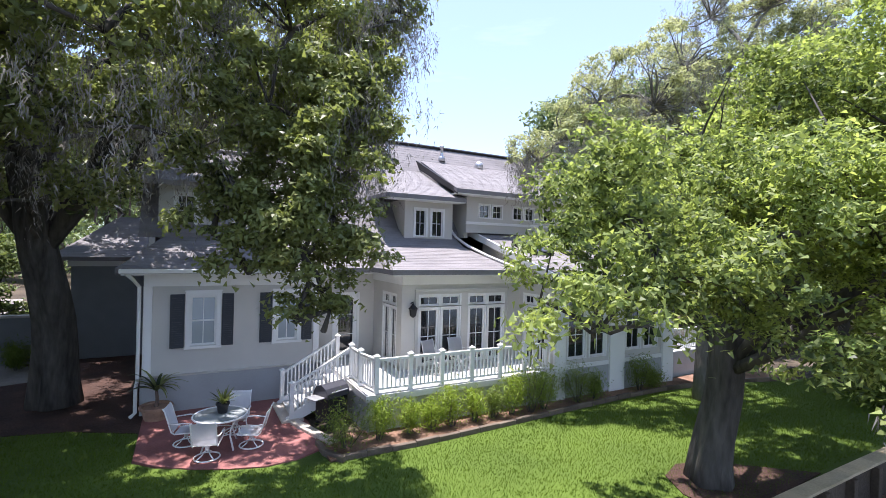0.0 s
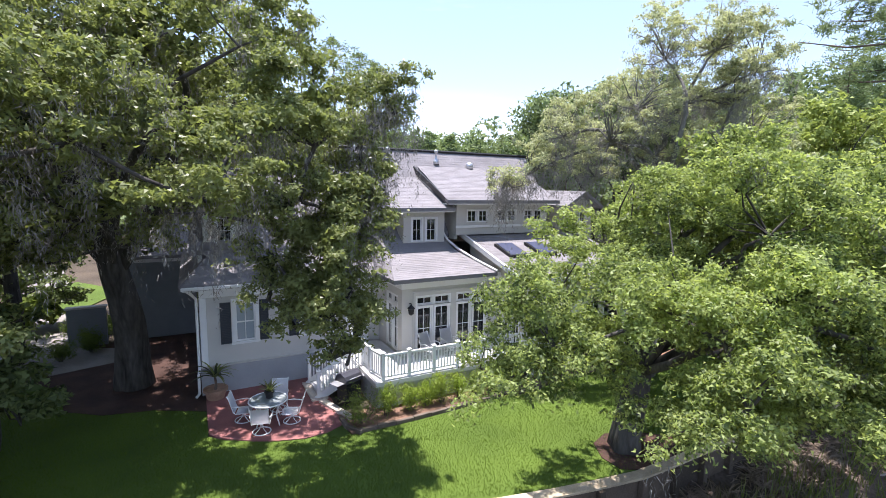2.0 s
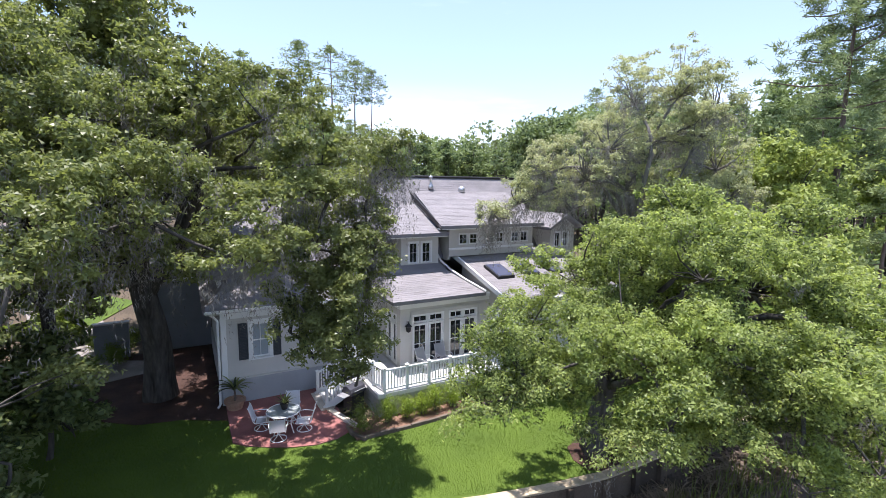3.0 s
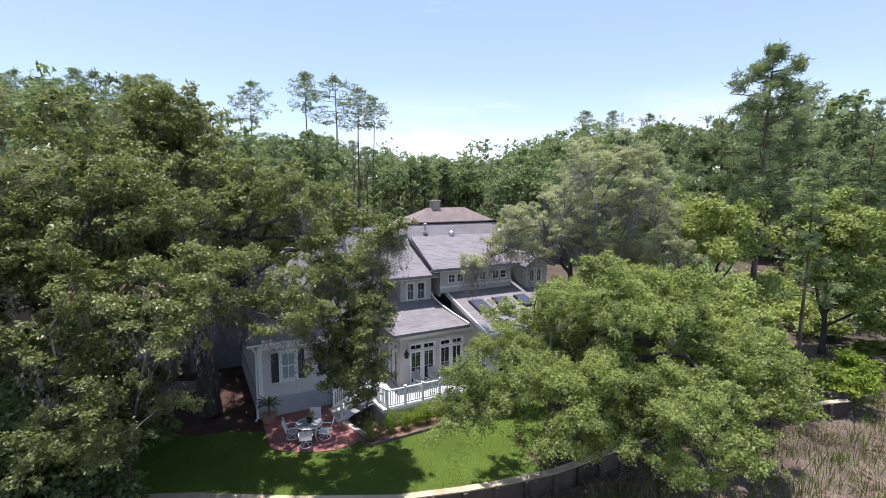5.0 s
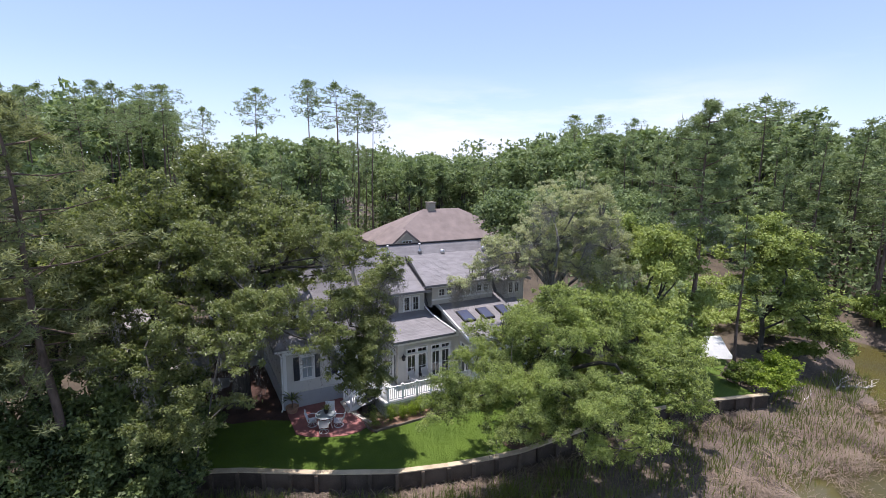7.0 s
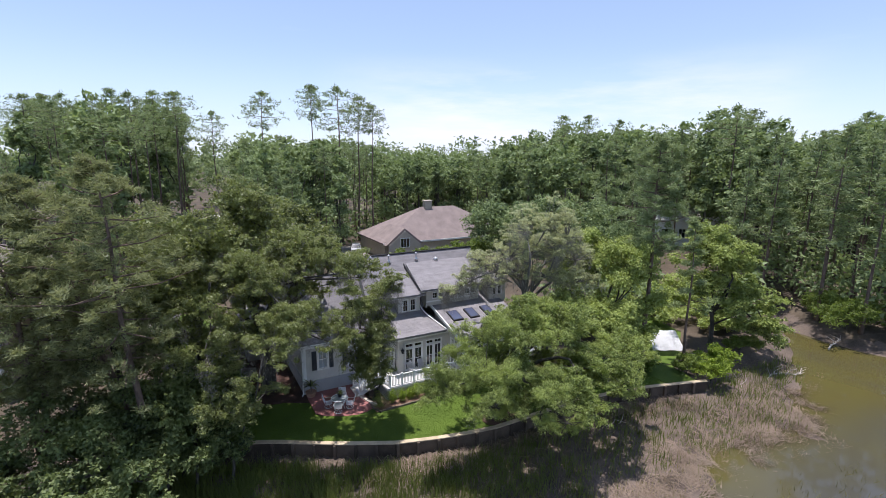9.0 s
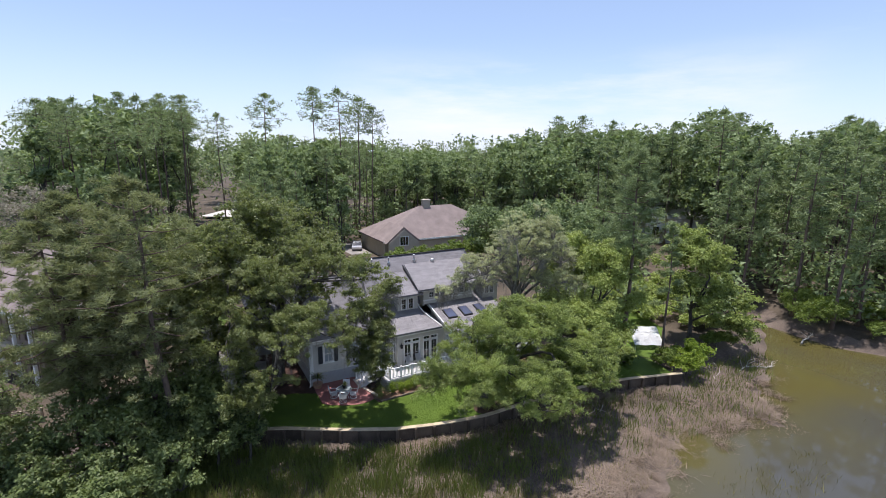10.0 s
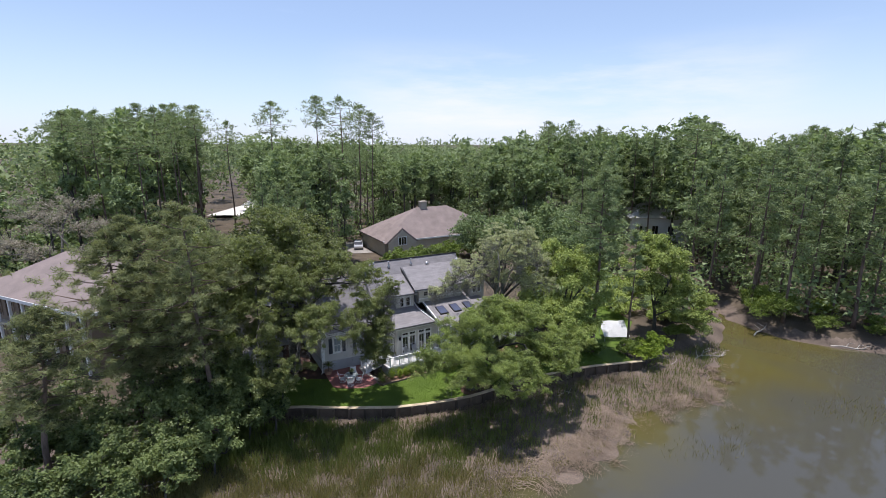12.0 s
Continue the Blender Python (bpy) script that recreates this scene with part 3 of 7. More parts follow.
def shore_distance(x, y):
    """Metres from the shore line: positive on the land."""
    best = np.full(x.shape, 1e9)
    inside = np.zeros(x.shape, dtype=bool)
    loop = SHORE + [(400, -2000), (-160, -2000)]
    for i, (a, b) in enumerate(zip(loop, loop[1:] + loop[:1])):
        dx, dy = b[0] - a[0], b[1] - a[1]
        if i < len(SHORE) - 1:
            k = np.clip(((x - a[0]) * dx + (y - a[1]) * dy) / (dx * dx + dy * dy), 0, 1)
            best = np.minimum(best, np.hypot(x - a[0] - k * dx, y - a[1] - k * dy))
        cross = (a[1] > y) != (b[1] > y)
        inside ^= cross & (x < dx * (y - a[1]) / (dy if dy else 1e-9) + a[0])
    return np.where(inside, -best, best)


def ground_height(x, y):
    d = shore_distance(x, y)
    walled = (x > -12) & (x < 26.6)
    wide = np.interp(x, [-20, 8, 16, 21, 26, 28.8, 32, 36, 40, 60], [14, 10, 9.8, 5.9, 5.2, 7.6, 5.0, 4.2, 2.0, 1.2])
    low = -0.9 - 0.42 * np.clip(-d / wide, 0, 3) + 0.07 * np.sin(x * 0.9 + 1.7 * np.sin(y * 0.6)) * np.sin(y * 1.1 + 0.5 * x) * np.clip(-d, 0, 1)
    bank = np.clip((d + 0.0) / 0.45, 0, 1)
    soft = np.clip((d + 1.0) / 3.0, 0, 1)
    soft = soft * soft * (3 - 2 * soft)
    k = np.where(walled, bank, soft)
    far = np.clip((np.hypot(x, y) - 90) / 200, 0, 1)
    return low * (1 - k) + (-0.03 + 0.5 * far * (np.sin(x * 0.02) * np.cos(y * 0.017))) * k


def axis_steps(lo, hi, fine, reach):
    core = np.arange(lo, hi + 1e-6, fine)
    out = []
    s, p = fine, hi
    while p < reach:
        s *= 1.22
        p += s
        out.append(p)
    neg = []
    s, p = fine, lo
    while p > -reach:
        s *= 1.22
        p -= s
        neg.append(p)
    return np.concatenate([neg[::-1], core, out])


def build_ground():
    xs, ys = axis_steps(-14, 62, 0.5, 3500), axis_steps(-6, 20, 0.3, 3500)
    gx, gy = np.meshgrid(xs, ys)
    gz = ground_height(gx, gy)
    v = np.stack([gx, gy, gz], -1).reshape(-1, 3)
    nx, ny = len(xs), len(ys)
    i = np.arange((ny - 1) * nx).reshape(ny - 1, nx)[:, :-1].ravel()
    f = np.stack([i, i + 1, i + nx + 1, i + nx], 1)
    me = mesh_of("ground", v, f, EARTH, True)
    me.materials.append(MUD)
    cx, cy = v[f].mean(1)[:, 0], v[f].mean(1)[:, 1]
    me.polygons.foreach_set("material_index", (shore_distance(cx, cy) < 0.3).astype(np.int32))
    tagged(new("ground", me), "brown earth and wet marsh mud with drifted straw", "ground", kind="structure")
    bm = bmesh.new()
    bmesh.ops.create_grid(bm, x_segments=2, y_segments=2, size=900)
    ob = part("water", bm, WATER)
    ob.location = (120, -600 + 320, -1.3)
    tagged(ob, "still olive-brown tidal creek water", "water", kind="structure")


build_ground()


def sheet(name, outline, z, material, label, category):
    """A thin level sheet with the given outline."""
    bm = bmesh.new()
    prism(bm, outline, "z", z - 0.05, z)
    return tagged(part(name, bm, material), label, category, kind="structure")


def inset_wall(k):
    return [(x, y + k) for x, y in WALL_LINE]


BED_FRONT = [(2.75, 12.5), (4.9, 12.48), (7.5, 12.62), (9.9, 12.82), (12.2, 12.95), (14.4, 12.97), (17.5, 12.6), (20, 11.8)]
OAK_BED = [(-0.94, 15.9), (-2.4, 16.7), (-3.8, 17.0), (-4.9, 17.8), (-5.4, 19.8), (-6.3, 20.9)]
sheet("lawn", inset_wall(0.1) + [(27.2, 8), (24, 11.5), (20, 11.8)] + BED_FRONT[::-1][1:] + [(2.7, 13.3), (1.5, 12.85), (-0.5, 13.75), (-0.94, 14.2)] + OAK_BED + [(-8.6, 21.3), (-11, 19)], 0.0, LAWN, "bright mown green lawn behind the retaining wall", "lawn")
sheet("mulch_bed", [(-0.9, 17.3), (-1.2, 25), (-5.5, 25)] + OAK_BED[::-1], 0.01, MULCH, "dark reddish mulch under the big oak", "mulch bed")
sheet("mulch_bed", BED_FRONT + [(20, 14), (16, 13.7), (2.75, 13.75)], 0.06, STRAW, "brown pine straw bed along the deck", "mulch bed")
sheet("mulch_bed", [(8.45, 8.3), (8.8, 8.95), (9.5, 9.2), (10.3, 8.95), (11.2, 8.2), (12.0, 7.55), (10.4, 7.46), (8.95, 7.45), (8.5, 7.7)], 0.02, MULCH, "dark brown mulch between the oak trunk and the wall", "mulch bed")
sheet("driveway", [(-8.6, 21.6), (-6.2, 21.4), (-3.6, 22.2), (-3.4, 23.6), (-5.4, 24.6), (-6.0, 30), (-10.5, 48), (-14, 48), (-9.5, 30)], 0.02, GRAVEL, "pale gravel drive in dappled shade", "driveway")
sheet("lawn", [(24.05, 11.6), (27.3, 8.1), (30, 9.2), (35, 12.5), (37, 19), (31, 20), (26.5, 14)], -0.004, LAWN, "mown green lawn beside the white canopy", "lawn")
sheet("lawn", [(-10.6, 33.5), (-7, 31.5), (-5.2, 37), (-8.5, 41.5)], 0.035, LAWN, "sunny patch of lawn beside the drive", "lawn")
sheet("road", [(-5, 122), (3, 118), (7, 128), (16, 138), (20, 160), (12, 160), (6, 140)], 0.7, CONCRETE, "pale road end far off among the woods", "road")
sheet("driveway", [(17, 62), (20.6, 61), (20.6, 72), (16, 74)], 0.02, GRAVEL, "pale concrete drive beside the neighbour's house", "driveway")
PATIO = [(-0.92, 14.25), (-0.5, 13.8), (0.1, 13.4), (0.8, 13.05), (1.5, 12.85), (2.2, 12.92), (2.75, 13.2), (2.85, 15.0), (2.5, 17.2), (-0.92, 17.2)]
sheet("patio", PATIO, 0.03, BRICK, "red brick paved patio with a curved edge", "patio")

# ---- retaining wall ----


def along(line, step):
    """Points and headings every step metres along a line."""
    out, left = [], 0.0
    for a, b in zip(line, line[1:]):
        a, b = Vector(a), Vector(b)
        n = (b - a).length
        s = left
        while s < n:
            p = a.lerp(b, s / n)
            out.append((p.x, p.y, math.degrees(math.atan2(b.y - a.y, b.x - a.x))))
            s += step
        left = s - n
    return out


def build_retaining_wall():
    root = tagged(group_at("retaining_wall", 0, 0, 0), "dark timber retaining wall with a pale plank cap", "retaining wall", kind="structure")
    plank = boxes((0, 1.26, -0.11, 0.0, -1.25, -0.02), bevel=0.006)
    me_p = bpy.data.meshes.new("panel")
    plank.to_mesh(me_p)
    plank.free()
    me_p.materials.append(WOOD)
    capb = boxes((0, 1.26, -0.2, 0.12, -0.02, 0.045), bevel=0.008)
    me_c = bpy.data.meshes.new("cap_plank")
    capb.to_mesh(me_c)
    capb.free()
    me_c.materials.append(CAP)
    postb = boxes((-0.09, 0.09, -0.27, -0.11, -1.3, -0.03), bevel=0.012)
    me_q = bpy.data.meshes.new("wall_post")
    postb.to_mesh(me_q)
    postb.free()
    me_q.materials.append(WOOD)
    pts = along(WALL_LINE[0:], 1.25)
    for i, (x, y, h) in enumerate(pts):
        if i + 1 < len(pts):
            h = math.degrees(math.atan2(pts[i + 1][1] - y, pts[i + 1][0] - x))
        for nm, me, dz in (("panel", me_p, 0), ("cap_plank", me_c, 0.003 * (i % 2)), ("wall_post", me_q, 0)):
            ob = part_mesh(nm, me, root)
            ob.matrix_basis = pose(x, y, dz, 0, 0, h)


build_retaining_wall()

# ---- the house ----
house = tagged(group_at("house", 5.5, 17.0, 0), "pale grey house with grey shingle roofs and white trim", "house")
HX, HY = 5.5, 17.0


def hpart(name, bm, material, parent=None, label="", smooth=False):
    """A part of the house, from world places."""
    bmesh.ops.translate(bm, verts=bm.verts[:], vec=(-HX, -HY, 0))
    return part(name, bm, material, parent or house, label, smooth)


def slope(name, a, b, c, d, course=0.145, thick=0.007, under=0.14, label="", material=None):
    """A roof slope in courses: a, b the eave's ends, c, d the upper ends above b and a."""
    a, b, c, d = Vector(a), Vector(b), Vector(c), Vector(d)
    n = (b - a).cross(d - a).normalized()
    if n.z < 0:
        n = -n
    rows = max(2, round(((d + c) / 2 - (a + b) / 2).length / course))
    origin = np.array([HX, HY, 0])
    lowv = Vector((0, 0, -under))
    verts = [a, b, c, d, a + lowv, b + lowv, c + lowv, d + lowv]
    faces = [(0, 1, 2, 3), (4, 7, 6, 5), (0, 4, 5, 1), (1, 5, 6, 2), (3, 7, 4, 0), (2, 6, 7, 3)]
    roof = part_mesh(name, mesh_of(name, np.array([tuple(p) for p in verts]) - origin, faces, material or SHINGLE), house, label)
    for i in range(rows):
        k0, k1 = i / rows, (i + 1) / rows
        p, q, r, s = a.lerp(d, k0), b.lerp(c, k0), b.lerp(c, k1), a.lerp(d, k1)
        cols = max(1, round((q - p).length / 0.9))
        verts, faces = [], []
        for j in range(cols + 1):
            f = j / cols
            up = thick * (1.0 + 0.25 * math.sin(j * 2.3 + i * 1.7))
            verts += [p.lerp(q, f) + n * 0.001, p.lerp(q, f) + n * up, s.lerp(r, f) + n * 0.002]
            if j:
                o = 3 * j
                faces += [(o - 3, o, o + 1, o - 2), (o - 2, o + 1, o + 2, o - 1)]
        part_mesh("shingle_course", mesh_of("shingle_course", np.array([tuple(t) for t in verts]) - origin, faces, material or SHINGLE), roof)
    return roof


def cut_wall(name, axis, at, thick, lo, hi, z0, z1, holes=(), material=None, label=""):
    """A wall across an axis with real openings (u0, u1, z0, z1); thick goes to the inside."""
    bm = bmesh.new()
    us = sorted({lo, hi, *[h[0] for h in holes], *[h[1] for h in holes]})
    zs = sorted({z0, z1, *[h[2] for h in holes], *[h[3] for h in holes]})
    for u0, u1 in zip(us, us[1:]):
        run = None
        for w0, w1 in zip(zs, zs[1:]):
            hole = any(h[0] < (u0 + u1) / 2 < h[1] and h[2] < (w0 + w1) / 2 < h[3] for h in holes)
            if hole:
                if run:
                    emit(bm, axis, at, thick, u0, u1, *run)
                run = None
            else:
                run = (run[0], w1) if run else (w0, w1)
        if run:
            emit(bm, axis, at, thick, u0, u1, *run)
    bmesh.ops.remove_doubles(bm, verts=bm.verts[:], dist=0.0005)
    return hpart(name, bm, material or WALL, None, label)


def emit(bm, axis, at, thick, u0, u1, z0, z1):
    if axis == "y":
        box(bm, u0, u1, at, at + thick, z0, z1)
    else:
        box(bm, at, at + thick, u0, u1, z0, z1)


def window(axis, at, u0, u1, z0, z1, cols=2, rows=2, trim=0.1, sash=0.05, sill=True, kind="window", mull=0.018):
    """A window: casing, sash frame, one pane and glazing bars; at is the wall's outer face."""
    def bx(bm, a0, a1, d0, d1, w0, w1, bevel=0.0):
        if axis == "y":
            box(bm, a0, a1, at + d0, at + d1, w0, w1, bevel)
        else:
            box(bm, at + d0, at + d1, a0, a1, w0, w1, bevel)
    bm = bmesh.new()
    bx(bm, u0 - trim, u0, -0.035, 0.05, z0 - 0.02, z1 + trim)
    bx(bm, u1, u1 + trim, -0.035, 0.05, z0 - 0.02, z1 + trim)
    bx(bm, u0, u1, -0.035, 0.05, z1, z1 + trim)
    if sill:
        bx(bm, u0 - trim - 0.02, u1 + trim + 0.02, -0.07, 0.05, z0 - 0.09, z0 - 0.02)
    else:
        bx(bm, u0, u1, -0.03, 0.05, z0 - 0.02, z0)
    if trim > 0.08:
        bx(bm, u0 - trim - 0.015, u1 + trim + 0.015, -0.055, 0.04, z1 + trim, z1 + trim + 0.04)
    win = hpart(kind, bm, TRIM)
    bm = bmesh.new()
    bx(bm, u0, u0 + sash, 0.01, 0.06, z0, z1)
    bx(bm, u1 - sash, u1, 0.01, 0.06, z0, z1)
    bx(bm, u0 + sash, u1 - sash, 0.01, 0.06, z1 - sash, z1)
    bx(bm, u0 + sash, u1 - sash, 0.01, 0.06, z0, z0 + sash)
    f = hpart("sash", bm, TRIM, win)
    bm = bmesh.new()
    bx(bm, u0 + 0.01, u1 - 0.01, 0.045, 0.055, z0 + 0.01, z1 - 0.01)
    hpart("pane", bm, PALEPANE if kind == "sash_window" else PANE, win, "pale blue-grey glass" if kind == "sash_window" else "dark reflecting glass")
    for i in range(1, cols):
        u = u0 + (u1 - u0) * i / cols
        bm = bmesh.new()
        bx(bm, u - mull / 2, u + mull / 2, 0.028, 0.05, z0 + sash, z1 - sash)
        hpart("glazing_bar", bm, TRIM, win)
    for i in range(1, rows):
        w = z0 + (z1 - z0) * i / rows
        bm = bmesh.new()
        k = mull if not (rows == 2 and cols == 2 and kind == "sash_window") else 0.045
        bx(bm, u0 + sash, u1 - sash, 0.024, 0.052, w - k / 2, w + k / 2)
        hpart("glazing_bar", bm, TRIM, win)
    return win


def build_wing():
    """The plain wing beside the patio."""
    wins = [(0.11, 0.76, 1.76, 3.12), (2.38, 2.96, 1.76, 3.12)]
    cut_wall("wing_wall", "y", 17.25, 0.2, -0.95, 3.6, 1.0, 3.86, wins)
    cut_wall("wing_wall", "x", -0.95, 0.2, 17.45, 25.0, 1.0, 3.86)
    cut_wall("wing_wall", "x", 3.4, 0.2, 17.45, 18.2, 1.0, 3.86)
    hpart("foundation", boxes((-1.02, 3.62, 17.19, 17.5, -0.1, 0.97), bevel=0.01), FOUND, label="grey painted foundation")
    hpart("foundation", boxes((-1.02, -0.75, 17.5, 25.0, -0.1, 0.97), bevel=0.01), FOUND)
    hpart("ledge", boxes((-1.04, 3.64, 17.16, 17.25, 0.97, 1.02), bevel=0.01), WALL)
    for a, b in ((-0.98, -0.78), (3.45, 3.63)):
        hpart("corner_board", boxes((a, b, 17.21, 17.25, 1.02, 3.4), bevel=0.006), TRIM)
    hpart("frieze_board", boxes((-0.98, 3.63, 17.205, 17.25, 3.4, 3.72), bevel=0.006), TRIM)
    hpart("corner_board", boxes((-0.99, -0.95, 17.25, 17.42, 1.02, 3.4)), TRIM)
    for u0, u1, z0, z1 in wins:
        window("y", 17.25, u0, u1, z0, z1, 2, 2, 0.12, 0.05, True, "sash_window", 0.022)
        for s0, s1 in ((u0 - 0.48, u0 - 0.14), (u1 + 0.14, u1 + 0.44)):
            bm = boxes((s0, s1, 17.2, 17.245, z0 - 0.04, z1 + 0.06), bevel=0.006)
            n = 22
            for i in range(n):
                w = z0 + 0.04 + (z1 - z0 - 0.06) * i / n
                if abs(i - n // 2) > 0:
                    box(bm, s0 + 0.045, s1 - 0.045, 17.185, 17.205, w, w + 0.03)
            hpart("shutter", bm, SHUTTER, label="dark slatted shutter")
    # soffit, gutter, downspout
    hpart("soffit", boxes((-1.45, 3.75, 16.8, 17.25, 3.72, 3.78)), TRIM)
    hpart("gutter", boxes((-1.5, 3.8, 16.7, 16.8, 3.76, 3.9), bevel=0.03), TRIM)
    hpart("gutter", boxes((-1.55, -1.45, 16.8, 25.3, 3.76, 3.9), bevel=0.03), TRIM)
    bm = bmesh.new()
    tube(bm, [(-1.35, 16.76, 3.78), (-1.2, 17.0, 3.6), (-1.07, 17.12, 3.4), (-1.07, 17.12, 0.95), (-1.1, 17.06, 0.8), (-1.1, 17.06, 0.15), (-1.2, 16.95, 0.08)], 0.045, 8)
    hpart("downspout", bm, TRIM, label="white downspout at the wing's corner")
    slope("wing_roof", (-1.55, 16.72, 3.9), (3.85, 16.72, 3.9), (3.85, 18.6, 4.9), (-0.4, 18.6, 4.9))
    slope("wing_roof", (-1.55, 25.5, 3.9), (-1.55, 16.72, 3.9), (-0.4, 18.6, 4.9), (-0.4, 25.5, 4.9))
    # upper room of the wing, under the lower ridge
    cut_wall("upper_wall", "y", 18.55, 0.2, -0.75, 0.75, 4.7, 6.35, [(-0.3, 0.2, 5.05, 6.0)])
    window("y", 18.55, -0.3, 0.2, 5.05, 6.0, 2, 2, 0.08)
    hpart("cheek_wall", boxes((-0.75, -0.6, 18.75, 20.6, 4.7, 6.3)), WALL)
    hpart("cheek_wall", boxes((0.6, 0.75, 18.75, 20.6, 4.7, 6.3)), WALL)
    slope("dormer_roof", (-1.15, 18.15, 6.35), (1.15, 18.15, 6.35), (1.15, 20.9, 7.2), (-1.15, 20.9, 7.2))
    slope("roof", (-1.2, 18.3, 4.85), (4.35, 18.3, 4.85), (4.35, 20.9, 7.75), (-1.2, 20.9, 7.75))
    slope("roof", (4.35, 25.4, 3.9), (-1.2, 25.4, 3.9), (-1.2, 20.9, 7.75), (4.35, 20.9, 7.75))
    bm = bmesh.new()
    prism(bm, [(17.6, 3.7), (25.2, 3.7), (25.0, 4.1), (20.9, 7.55), (18.5, 4.9)], "x", -0.95, -0.8)
    hpart("gable_wall", bm, WALL)
    bm = bmesh.new()
    tube(bm, [(-1.2, 20.9, 7.8), (4.35, 20.9, 7.8)], 0.06, 6)
    hpart("ridge_cap", bm, SHINGLE)


build_wing()


def build_rear_block():
    """The set-back block behind the wing, in the oak's shade."""
    hpart("rear_wall", boxes((-3.85, -1.0, 25.2, 25.4, -0.1, 3.6), (-3.85, -3.65, 25.4, 31.0, -0.1, 3.6)), DARKENEDGREY, label="set-back wall, its grey darkened for shade")
    hpart("frieze_board", boxes((-3.95, -1.0, 25.12, 25.2, 3.55, 3.86), bevel=0.01), TRIM)
    hpart("soffit", boxes((-4.3, -1.0, 24.7, 25.2, 3.78, 3.84)), TRIM)
    slope("rear_roof", (-4.4, 24.6, 3.92), (3.0, 24.6, 3.92), (3.0, 27.8, 5.6), (-2.6, 27.8, 5.6))
    slope("rear_roof", (-4.4, 31.4, 3.92), (-4.4, 24.6, 3.92), (-2.6, 27.8, 5.6), (-2.6, 28.2, 5.6))


build_rear_block()


def french_unit(axis, at, u0, u1, z0, z1, transom=2.82):
    """A pair of tall glazed leaves with transom lights above."""
    mid = (u0 + u1) / 2
    for a, b in ((u0, mid - 0.06), (mid + 0.06, u1)):
        window(axis, at, a, b, z0, transom - 0.06, 2, 2, 0.05, 0.06, False, "glazed_door", 0.022)
        window(axis, at, a, b, transom + 0.04, z1, 2, 1, 0.06, 0.04, False, "transom_light", 0.02)


def build_bay():
    """The room behind the deck, the recess beside it and the main roof."""
    z0 = 1.04
    fr = [(6.12, 7.62, z0, 3.2), (7.86, 9.3, z0, 3.2)]
    cut_wall("bay_wall", "y", 15.36, 0.2, 5.57, 9.9, 0.0, 3.8, fr)
    for a, b, c, d in fr:
        french_unit("y", 15.4, a + 0.06, b - 0.06, c + 0.02, d - 0.06)
    hpart("casing", boxes((6.0, 9.42, 15.31, 15.36, 3.26, 3.36), bevel=0.006), WALL)
    for a, b in ((6.0, 6.06), (9.36, 9.42)):
        hpart("casing", boxes((a, b, 15.31, 15.36, 0.98, 3.26), bevel=0.006), WALL)
    sd = [(15.72, 16.9, z0, 3.2)]
    cut_wall("bay_wall", "x", 5.57, 0.2, 15.56, 17.7, 0.0, 3.8, sd)
    french_unit("x", 5.6, 15.78, 16.84, z0 + 0.02, 3.14)
    hpart("frieze_board", boxes((5.54, 9.92, 15.32, 15.36, 3.5, 3.8), bevel=0.006), TRIM)
    hpart("frieze_board", boxes((5.53, 5.57, 15.32, 17.7, 3.5, 3.8), bevel=0.006), TRIM)
    # recess with the back door
    cut_wall("recess_wall", "y", 17.7, 0.2, 3.4, 5.77, 0.0, 3.9, [(4.2, 5.05, 1.0, 3.05)])
    window("y", 17.72, 4.26, 4.99, 1.05, 3.0, 1, 3, 0.08, 0.12, False, "back_door")
    slope("recess_roof", (3.7, 16.75, 3.92), (5.4, 16.75, 3.92), (5.4, 18.6, 4.9), (3.7, 18.6, 4.9))
    hpart("soffit", boxes((3.7, 5.5, 16.8, 17.7, 3.74, 3.8)), TRIM)
    # eaves
    hpart("soffit", boxes((5.15, 9.6, 14.92, 15.36, 3.78, 3.84)), TRIM)
    hpart("soffit", boxes((5.15, 5.57, 15.36, 17.7, 3.78, 3.84)), TRIM)
    hpart("fascia", boxes((5.1, 9.6, 14.86, 14.92, 3.78, 3.95), bevel=0.01), TRIM)
    hpart("fascia", boxes((5.08, 5.14, 14.92, 17.7, 3.78, 3.95), bevel=0.01), TRIM)
    # low flared slope, then the steep slope to the ridge
    slope("roof", (5.05, 14.84, 3.96), (9.4, 14.84, 3.96), (8.62, 17.0, 4.66), (5.7, 17.0, 4.66))
    slope("roof", (5.7, 17.0, 4.66), (8.62, 17.0, 4.66), (8.5, 18.0, 5.3), (5.3, 18.0, 5.3))
    slope("roof", (5.05, 18.2, 3.96), (5.05, 14.84, 3.96), (5.7, 17.0, 4.66), (5.35, 18.2, 4.9))
    slope("roof", (4.3, 17.9, 5.2), (15.2, 17.9, 5.2), (15.2, 20.9, 8.9), (4.3, 20.9, 8.9))
    slope("roof", (4.3, 18.35, 4.8), (5.3, 17.95, 5.2), (5.3, 18.2, 5.6), (4.3, 18.2, 5.6))
    slope("roof", (15.2, 25.4, 3.9), (4.3, 25.4, 3.9), (4.3, 20.9, 8.9), (15.2, 20.9, 8.9))
    bm = bmesh.new()
    tube(bm, [(4.25, 20.9, 8.95), (15.25, 20.9, 8.95)], 0.07, 6)
    hpart("ridge_cap", bm, DARKMETAL, label="dark ridge vent")
    for x in (4.35, 14.95):
        bm = bmesh.new()
        prism(bm, [(17.9, 3.9), (25.0, 3.9), (25.0, 4.3), (20.9, 8.75), (17.95, 5.1)], "x", x, x + 0.2)
        hpart("gable_wall", bm, WALL)
    bm = bmesh.new()
